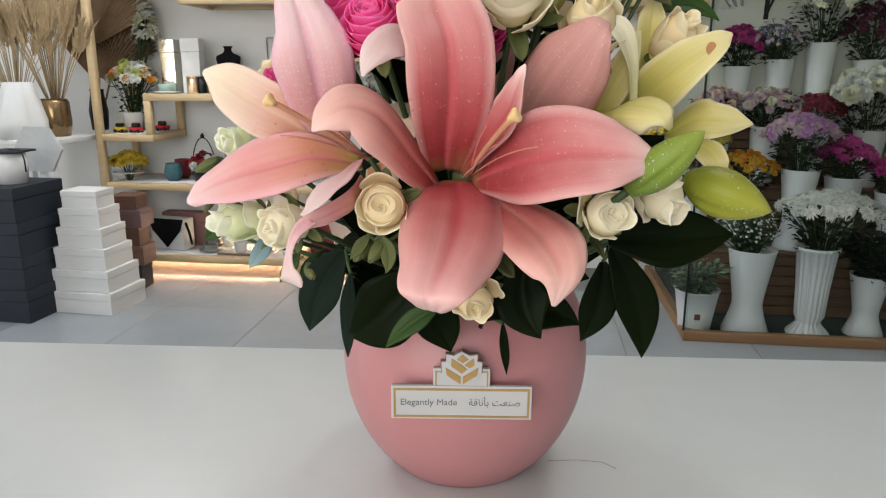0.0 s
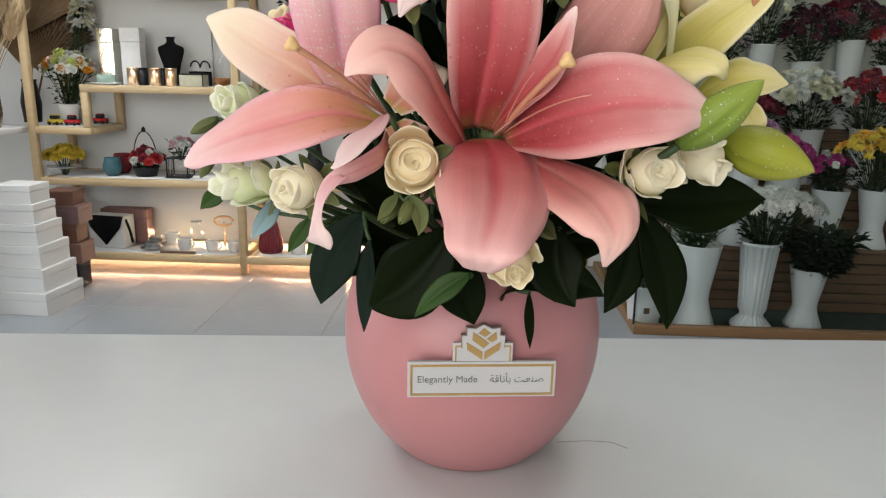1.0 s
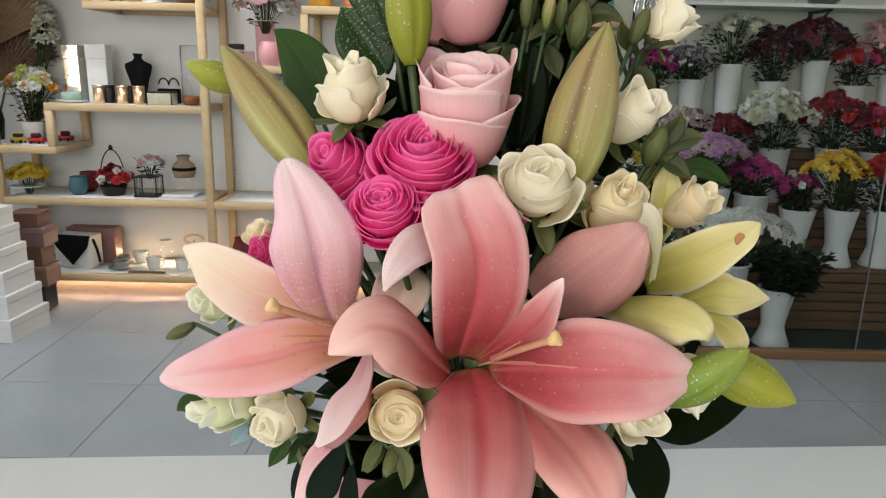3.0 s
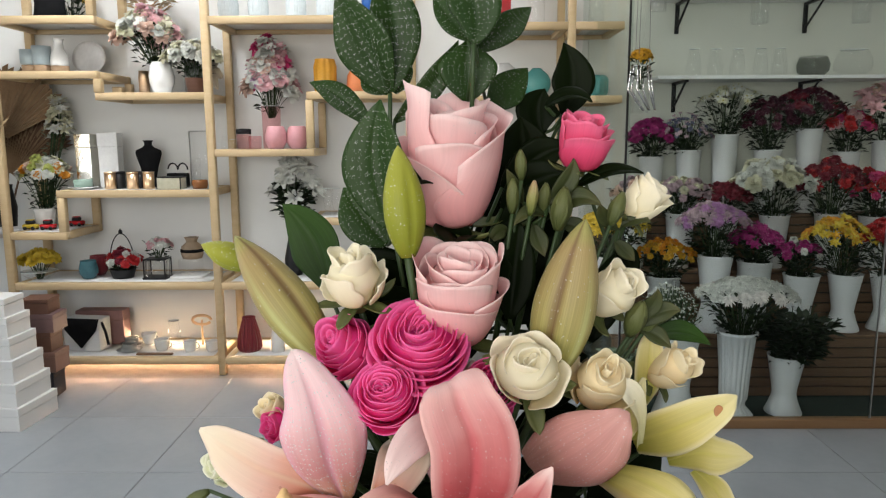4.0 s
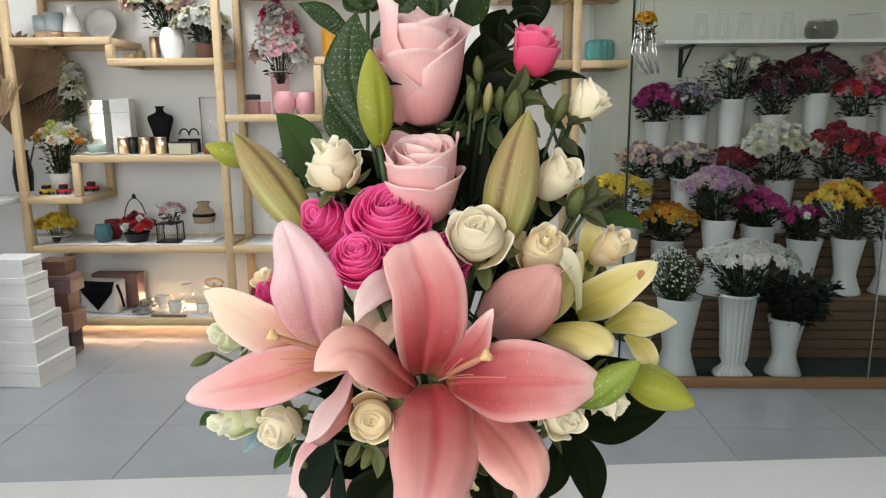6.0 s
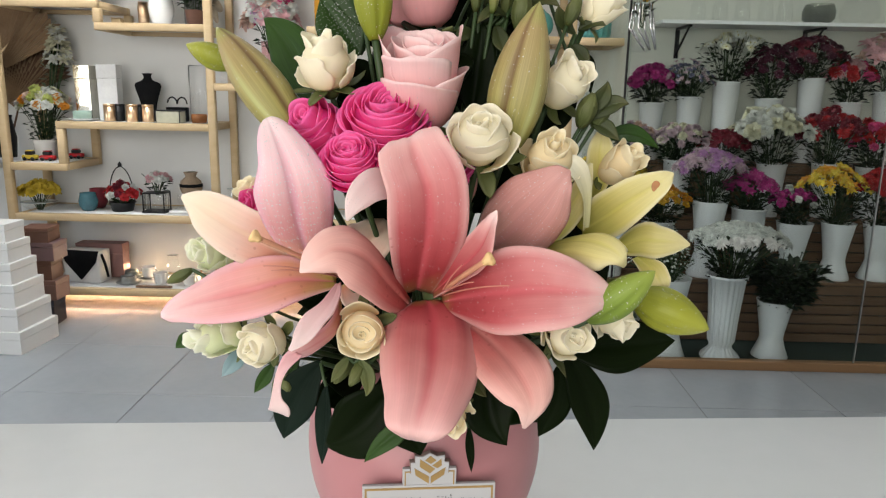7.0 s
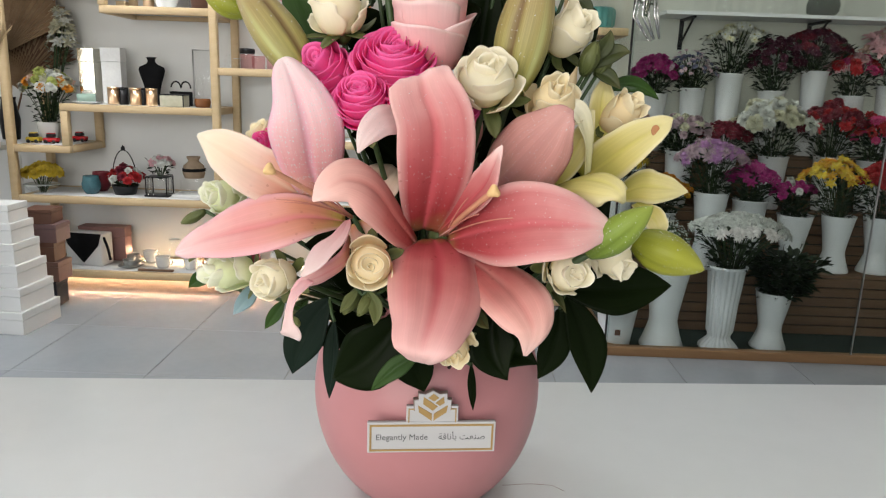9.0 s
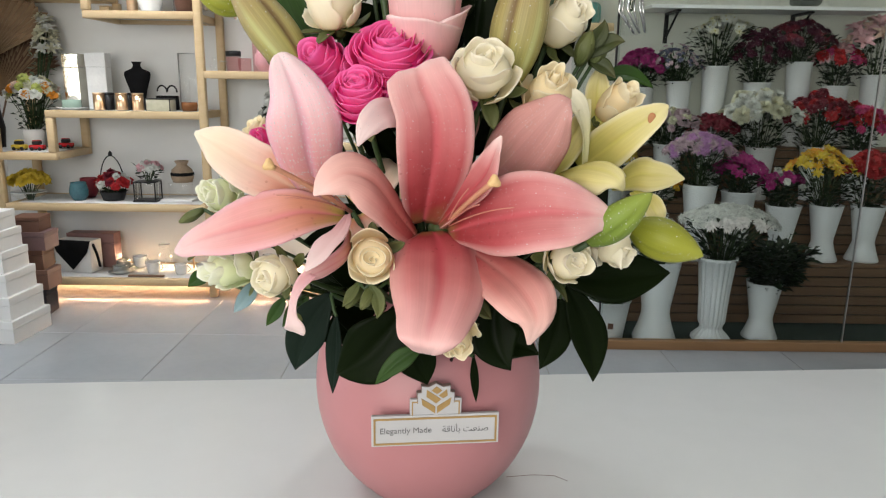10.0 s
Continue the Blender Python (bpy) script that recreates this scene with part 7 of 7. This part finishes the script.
for k, (dx, dz, w) in enumerate(((-0.05, 0.24, 0.05), (0.05, 0.25, 0.055), (-0.04, 0.12, 0.05), (0.05, 0.1, 0.05), (0.0, 0.18, 0.06), (0.02, 0.03, 0.04))):
    petal(rib, (0, 0, 0.16), (dx * 0.6, -0.03, 0.16 + (dz - 0.16) * 0.6), (dx, -0.01, dz), w, SATIN, name="loop", cup=0.5, nv=9, nu=7)
blk = thing("top_hat", "black top hat planter on the high shelf", "hat", (-2.318, 3.8, STOP))
part("brim", lathe(bmesh.new(), [(0.001, 0), (0.16, 0), (0.165, 0.006), (0.1, 0.014), (0.001, 0.014)], 40), BLACK, blk)
part("crown", lathe(bmesh.new(), [(0.085, 0.0145), (0.088, 0.02), (0.078, 0.09), (0.092, 0.19), (0.001, 0.195)], 40), BLACK, blk)
bunch("orange and white artificial flowers behind a hat", (-2.268, 3.93, STOP), (-2.240, 3.930, 2.232), 0.2, 0.14, ROSY, [B_PEACH, B_WHITE, B_GOLD], 14, 1.2, leaves_n=40, category="artificial flowers")

# ---- second bay ----
MZ, UZ, TZ = 1.336 + 0.0005, 1.656 + 0.0005, 2.0685
for vx_ in (-1.276, -1.103, -0.885, -0.709):
    turned("ribbed_vase", "tall white ribbed ceramic vase", "vase", (vx_, 3.78, TZ), [(0.001, 0), (0.045, 0), (0.056, 0.04), (0.058, 0.09), (0.045, 0.16), (0.03, 0.21), (0.034, 0.24)], mat("pale_blue_white_glaze", (0.66, 0.72, 0.74), 0.25), flute=24, depth=0.02, seg=96, group="ribbed vases")
for bx_ in (-0.468, -0.376):
    turned("blue_jar", "cobalt blue glazed jar", "jar", (bx_, 3.8, TZ), [(0.001, 0), (0.04, 0), (0.042, 0.14), (0.034, 0.17)], BLUE_GL, group="blue jars")
turned("glass_bottle", "small clear glass bottle", "bottle", (-1.322, 3.74, MZ), [(0.001, 0), (0.022, 0), (0.024, 0.045), (0.012, 0.06), (0.012, 0.075)], THIN_GLASS)
turned("glass_bottle", "small clear glass jar", "jar", (-1.261, 3.72, MZ), [(0.001, 0), (0.024, 0), (0.026, 0.05), (0.024, 0.055)], THIN_GLASS)
jar = turned("smoked_jar", "smoked pink glass jar with a black lid", "jar", (-1.215, 3.76, MZ), [(0.001, 0), (0.04, 0), (0.042, 0.08), (0.04, 0.085)], PINK_GLASS)
part("lid", lathe(bmesh.new(), [(0.001, 0.0855), (0.044, 0.0855), (0.044, 0.115), (0.001, 0.118)], 28), BLACK_METAL, jar)
turned("glass_jar", "small pale pink glass jar", "jar", (-1.139, 3.72, MZ), [(0.001, 0), (0.036, 0), (0.038, 0.07), (0.036, 0.075)], PINK_GLASS)
for bx_, yy in ((-1.011, 3.7), (-0.888, 3.72), (-0.938, 3.92)):
    turned("ball_vase", "round rose-pink ceramic vase", "vase", (bx_, yy, MZ), [(0.001, 0), (0.04, 0), (0.062, 0.04), (0.062, 0.085), (0.048, 0.125), (0.042, 0.13)], ROSE_CER, group="ball vases")
turned("glass_vase", "tall pink glass vase", "vase", (-1.073, 3.86, MZ), [(0.001, 0), (0.05, 0), (0.052, 0.01), (0.056, 0.24), (0.058, 0.25)], PINK_GLASS)
bunch("tall bouquet of pink, lilac and white artificial flowers", (-1.070, 3.86, MZ + 0.2), (-1.065, 3.840, 1.775), 0.25, 0.34, ROSY, [B_PINK, B_LILAC, B_PEACH, B_PINK, B_WHITE, B_HOT, B_WHITE, B_PINK], 34, 2.0, leaves_n=16, flat=0.8, category="artificial flowers")
turned("amber_jar", "amber ribbed glass jar", "jar", (-0.725, 3.76, UZ), [(0.001, 0), (0.055, 0), (0.063, 0.02), (0.065, 0.15), (0.055, 0.185), (0.057, 0.19)], AMBER_GLASS, flute=12, depth=0.04, seg=72)
turned("orange_vase", "burnt orange ceramic vase", "vase", (-0.552, 3.8, UZ), [(0.001, 0), (0.04, 0), (0.055, 0.05), (0.05, 0.1), (0.03, 0.14), (0.034, 0.15)], ORANGE_CER)
turned("pleated_vase", "maroon pleated ceramic vase", "vase", (-1.237, 3.76, SC), [(0.001, 0), (0.06, 0), (0.072, 0.02), (0.068, 0.08), (0.045, 0.17), (0.036, 0.2), (0.04, 0.21)], MAROON, flute=18, depth=0.06, seg=108)
turned("white_jug", "white jug with a dark band", "jug", (-1.059, 3.74, SC), [(0.001, 0), (0.04, 0), (0.04, 0.1), (0.03, 0.13)], CERAMIC_W)
SS = 0.941 + 0.0005
for gx_ in (-0.731, -0.678, -0.610):
    turned("glass_flute", "slim clear drinking glass", "glass", (gx_, 3.75, SS), [(0.001, 0), (0.02, 0), (0.014, 0.02), (0.026, 0.08), (0.024, 0.16)], THIN_GLASS, 0.002, 24, group="slim glasses")
turned("black_bottle", "tall slim black bottle vase", "vase", (-0.969, 3.86, SB), [(0.001, 0), (0.05, 0), (0.055, 0.1), (0.03, 0.22), (0.02, 0.36)], BLACK_METAL)
bunch("white artificial lilies with dark leaves", (-0.961, 3.86, SB + 0.33), (-0.937, 3.840, 1.064), 0.2491, 0.4, ALSTRO, [B_WHITE], 16, 1.7, FOLIAGE, 90, 0.06, category="artificial flowers")
for gx_ in (-1.327, -1.242, -1.152):
    turned("candlestick", "slim glass candle holder", "candlestick", (gx_, 3.78, SB), [(0.001, 0), (0.025, 0), (0.01, 0.02), (0.009, 0.12), (0.02, 0.15)], THIN_GLASS, 0.002, 20, group="candle holders")

# ---- third bay ----
RZ, RZ2 = 1.628 + 0.0005, 2.0265
carton("red_tin", "tall red lacquered tin", (0.322, 3.8, RZ2), (0.06, 0.06, 0.2), RED_GL, lid=0.15, category="tin")
turned("glass_vase", "tall clear glass vase", "vase", (0.501, 3.8, RZ2), [(0.001, 0), (0.045, 0), (0.047, 0.005), (0.047, 0.24)], THIN_GLASS)
bunch("red artificial roses on a high shelf", (0.501, 3.8, RZ2 + 0.2), (0.484, 3.800, 2.305), 0.25, 0.1, ROSY, [B_RED], 14, 1.4, leaves_n=50, category="artificial flowers")
for dx, m_, r, lab in ((0.323, MARBLE, 0.1, "round white ceramic moon vase"), (0.516, TEAL_CER, 0.085, "round teal ceramic moon vase")):
    dv = turned("moon_vase", lab, "vase", (dx, 3.88, RZ), [(0.001, 0), (r * 0.45, 0)] + [(r * math.sin(radians(a)), r - r * math.cos(radians(a)) * 0.98) for a in range(32, 160, 12)] + [(r * 0.3, r * 2.05)], m_, squash=0.45, group="moon vases")
turned("teal_pot", "teal ribbed ceramic pot", "pot", (0.835, 3.78, RZ), [(0.001, 0), (0.07, 0), (0.085, 0.03), (0.085, 0.1), (0.07, 0.12)], TEAL_CER, flute=14, depth=0.04, seg=84)
turned("glass_vase", "tall clear glass vase", "vase", (0.845, 3.8, RZ2), [(0.001, 0), (0.042, 0), (0.044, 0.005), (0.044, 0.22)], THIN_GLASS)

# ---- boxes and dried plants beside the shelving ----
zb = 0.0
for i, (w, h) in enumerate(((0.36, 0.115), (0.325, 0.115), (0.29, 0.112), (0.255, 0.105), (0.225, 0.098), (0.195, 0.09))):
    carton("gift_box", "white lidded card gift box in a graded stack", (-2.245, 2.93, zb), (w, w * 0.85, h), CARD_W, rz=-4 + i * 0.8, lid=0.35, group="white box stack")
    zb += h + 0.0005
zb = 0.0
for i in range(4):
    carton("gift_box", "black lidded card gift box in a stack", (-2.62, 2.80, zb), (0.44 - 0.015 * i, 0.38, 0.17), CARD_B, rz=-3 + i, lid=0.35, group="black box stack")
    zb += 0.1705
zb = 0.0
for i, (w, h, m_) in enumerate(((0.14, 0.15, CARD_B), (0.16, 0.11, mat("rose_card", (0.25, 0.14, 0.11), 0.5)), (0.15, 0.11, KRAFT), (0.17, 0.1, mat("mauve_card", (0.2, 0.12, 0.12), 0.5)), (0.15, 0.08, KRAFT))):
    carton("gift_box", "small brown and rose gift box in a stack", (-2.23 + 0.02 * (i % 2), 3.28, zb), (w, 0.15, h), m_, rz=6 - 5 * (i % 2), lid=0.25, group="coloured box stack")
    zb += h + 0.0005
con = thing("console_table", "white console table beside the shelving", "table", (-2.95, 3.55, 0))
part("top", boxed((-0.3, -0.3, 0.82), (0.3, 0.3, 0.85), 0.003), CARD_W, con)
for lx in (-0.29, 0.24):
    for ly in (-0.29, 0.24):
        part("leg", boxed((lx, ly, 0), (lx + 0.05, ly + 0.05, 0.8195), 0.002), CARD_W, con)
part("shelf", boxed((-0.29, -0.29, 0.4), (0.29, 0.29, 0.42), 0.002), CARD_W, con)
hexa = thing("hexagon_panel", "grey-white hexagonal display panel", "panel", (-2.613, 3.1, 0.6815))
part("panel", prism([(0.14 * math.cos(radians(a)), 0.14 + 0.14 * math.sin(radians(a))) for a in range(0, 360, 60)], -0.01, 0.01), mat("grey_board", (0.55, 0.56, 0.56), 0.5), hexa, smooth=False)
hexa.location.z = 0.820 - 0.14
prop = part("support", boxed((-0.02, 0.0105, -(0.820 - 0.14)), (0.02, 0.03, 0.1)), CARD_W, hexa)
plt = turned("planter", "white planter under a black mortarboard hat", "planter", (-2.555, 2.8, 0.6825), [(0.001, 0), (0.07, 0), (0.078, 0.1), (0.07, 0.15)], CERAMIC_W)
part("cap", boxed((-0.085, -0.085, 0.155), (0.085, 0.085, 0.165), 0.002), CARD_B, plt, "black square cap")
part("cap_band", lathe(bmesh.new(), [(0.001, 0.1505), (0.06, 0.1505), (0.06, 0.1545), (0.001, 0.1548)], 24), CARD_B, plt)
part("tassel", tube(bmesh.new(), [(0.0, 0, 0.168), (0.08, -0.02, 0.166), (0.1, -0.03, 0.12), (0.1, -0.03, 0.06)], 0.004, 6), CARD_B, plt)


def dried(label, at, height, spread, n, material, seed, plume=0.1):
    """Dried grasses: long thin stalks, each ending in a plume of fine blades."""
    rnd = random.Random(seed)
    ob = thing("dried_grass", label, "dried grass", at, group="dried grasses")
    st, pl_ = bmesh.new(), bmesh.new()
    for _ in range(n):
        a, r = rnd.uniform(0, 6.283), spread * rnd.random() ** 0.7
        top = Vector((math.cos(a) * r, math.sin(a) * r * 0.6, height * rnd.uniform(0.65, 1.0)))
        tube(st, [(0, 0, 0), top * 0.5 + Vector((0, 0, 0.03)), top], 0.0022, 4)
        for _k in range(60):
            c = top * rnd.uniform(0.78, 1.04)
            d = (top.normalized() + Vector((rnd.uniform(-0.5, 0.5), rnd.uniform(-0.5, 0.5), rnd.uniform(-0.1, 0.5)))).normalized()
            side = d.orthogonal().normalized() * 0.005
            v = [pl_.verts.new(q) for q in (c - side, c + side, c + d * plume * rnd.uniform(0.4, 1.0))]
            pl_.faces.new(v)
    tagged(part("stalks", st, material, ob), kind="stuff")
    tagged(part("plumes", pl_, material, ob), kind="stuff")
    return ob


turned("bronze_vase", "shiny bronze glass vase", "vase", (-2.815, 3.55, 0.8505), [(0.001, 0), (0.08, 0), (0.095, 0.08), (0.09, 0.2), (0.08, 0.22)], mat("bronze_glass", (0.3, 0.2, 0.1), 0.2, metal=0.8))
dried("bunch of pale dried wheat and pampas grass", (-2.798, 3.55, 0.95), 0.75, 0.3, 46, DRY, 3)
turned("dark_pot", "dark pot wrapped in white paper", "pot", (-3.028, 3.5, 0.8505), [(0.001, 0), (0.09, 0), (0.11, 0.18), (0.11, 0.2)], BLACK_METAL)
dried("cream dried flowers and pampas grass", (-3.009, 3.5, 0.98), 0.65, 0.3, 44, DRY, 9)
wrap = thing("paper_wrap", "crumpled white wrapping paper on a pot", "paper", (-2.900, 3.38, 0.8505))
part("sheet", lathe(bmesh.new(), [(0.13, 0), (0.14, 0.1), (0.09, 0.24), (0.07, 0.32)], 30, flute=7, depth=0.12), CARD_W, wrap)


def palm_fan(label, at, radius, spread, tilt, material):
    """A dried fan palm leaf: pleats running out from the stalk, their tips cut in a rough arc."""
    rnd = random.Random(int(radius * 1000))
    ob = thing("palm_fan", label, "dried palm", at, (0, tilt, 0), group="dried palms")
    n = 26
    grid = []
    for i in range(7):
        r = radius * (0.12 + 0.88 * i / 6)
        row = []
        for k in range(n * 2 + 1):
            a = radians(-spread / 2 + spread * k / (n * 2))
            rr = r * (1 + (0.05 * ((k * 7) % 5 - 2) / 2 if i == 6 else 0))
            row.append(Vector((math.sin(a) * rr, (0.014 if k % 2 else -0.014) * r / radius + 0.08 * (r / radius) ** 2 * radius, math.cos(a) * rr)))
        grid.append(row)
    part("leaf", sheet(bmesh.new(), grid, 0.0012), material, ob, smooth=False)
    part("stalk", tube(bmesh.new(), [(0, 0, radius * 0.2), (0, 0.005, -0.1), (0, 0.0, -0.35)], 0.006, 7), material, ob)
    return ob


PALM = mat("dried_palm_leaf", (0.36, 0.25, 0.15), 0.8, color2=(0.22, 0.14, 0.08), scale=12)
palm_fan("large pleated beige dried palm fan", (-2.752, 3.900, 1.374), 0.46, 115, 6, PALM)
palm_fan("pleated brown dried palm fan", (-2.669, 3.960, 1.229), 0.34, 100, 18, DRY_DK)
palm_fan("pleated brown dried palm fan", (-2.755, 3.950, 1.144), 0.42, 100, 8, PALM)
turned("palm_vase", "tall dark vase for dried palms", "vase", (-2.765, 3.93, 0.8605), [(0.001, 0), (0.05, 0), (0.06, 0.12), (0.04, 0.24), (0.045, 0.26)], BLACK_METAL)


# ---- ceiling lights, added out of view ----
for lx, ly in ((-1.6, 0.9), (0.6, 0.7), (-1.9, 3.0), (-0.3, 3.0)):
    cl = thing("ceiling_light", "unseen flat white square ceiling light panel, added overhead", "light", (lx, ly, 2.96), group="ceiling lights")
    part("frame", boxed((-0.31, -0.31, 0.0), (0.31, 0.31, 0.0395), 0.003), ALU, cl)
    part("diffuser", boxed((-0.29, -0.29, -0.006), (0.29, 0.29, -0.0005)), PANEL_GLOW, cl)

# ---- floor tiles ----
tile_mesh = bpy.data.meshes.new("tile")
tb = boxed((-0.2985, -0.2985, -0.0035), (0.2985, 0.2985, 0.0), 0.0012, 1)
tb.to_mesh(tile_mesh)
tb.free()
tile_mesh.materials.append(TILE)
for ix in range(-8, 7):
    for iy in range(-2, 7):
        tx, ty = -1.3 + 0.6 * ix + 0.31, 0.25 + 0.6 * iy
        if -5.0 < tx - 0.3 and tx + 0.3 < 3.7 and ty + 0.3 < 4.06:
            o = new("tile", tile_mesh)
            o.parent = floor
            o.location = (tx, ty, 0.0)
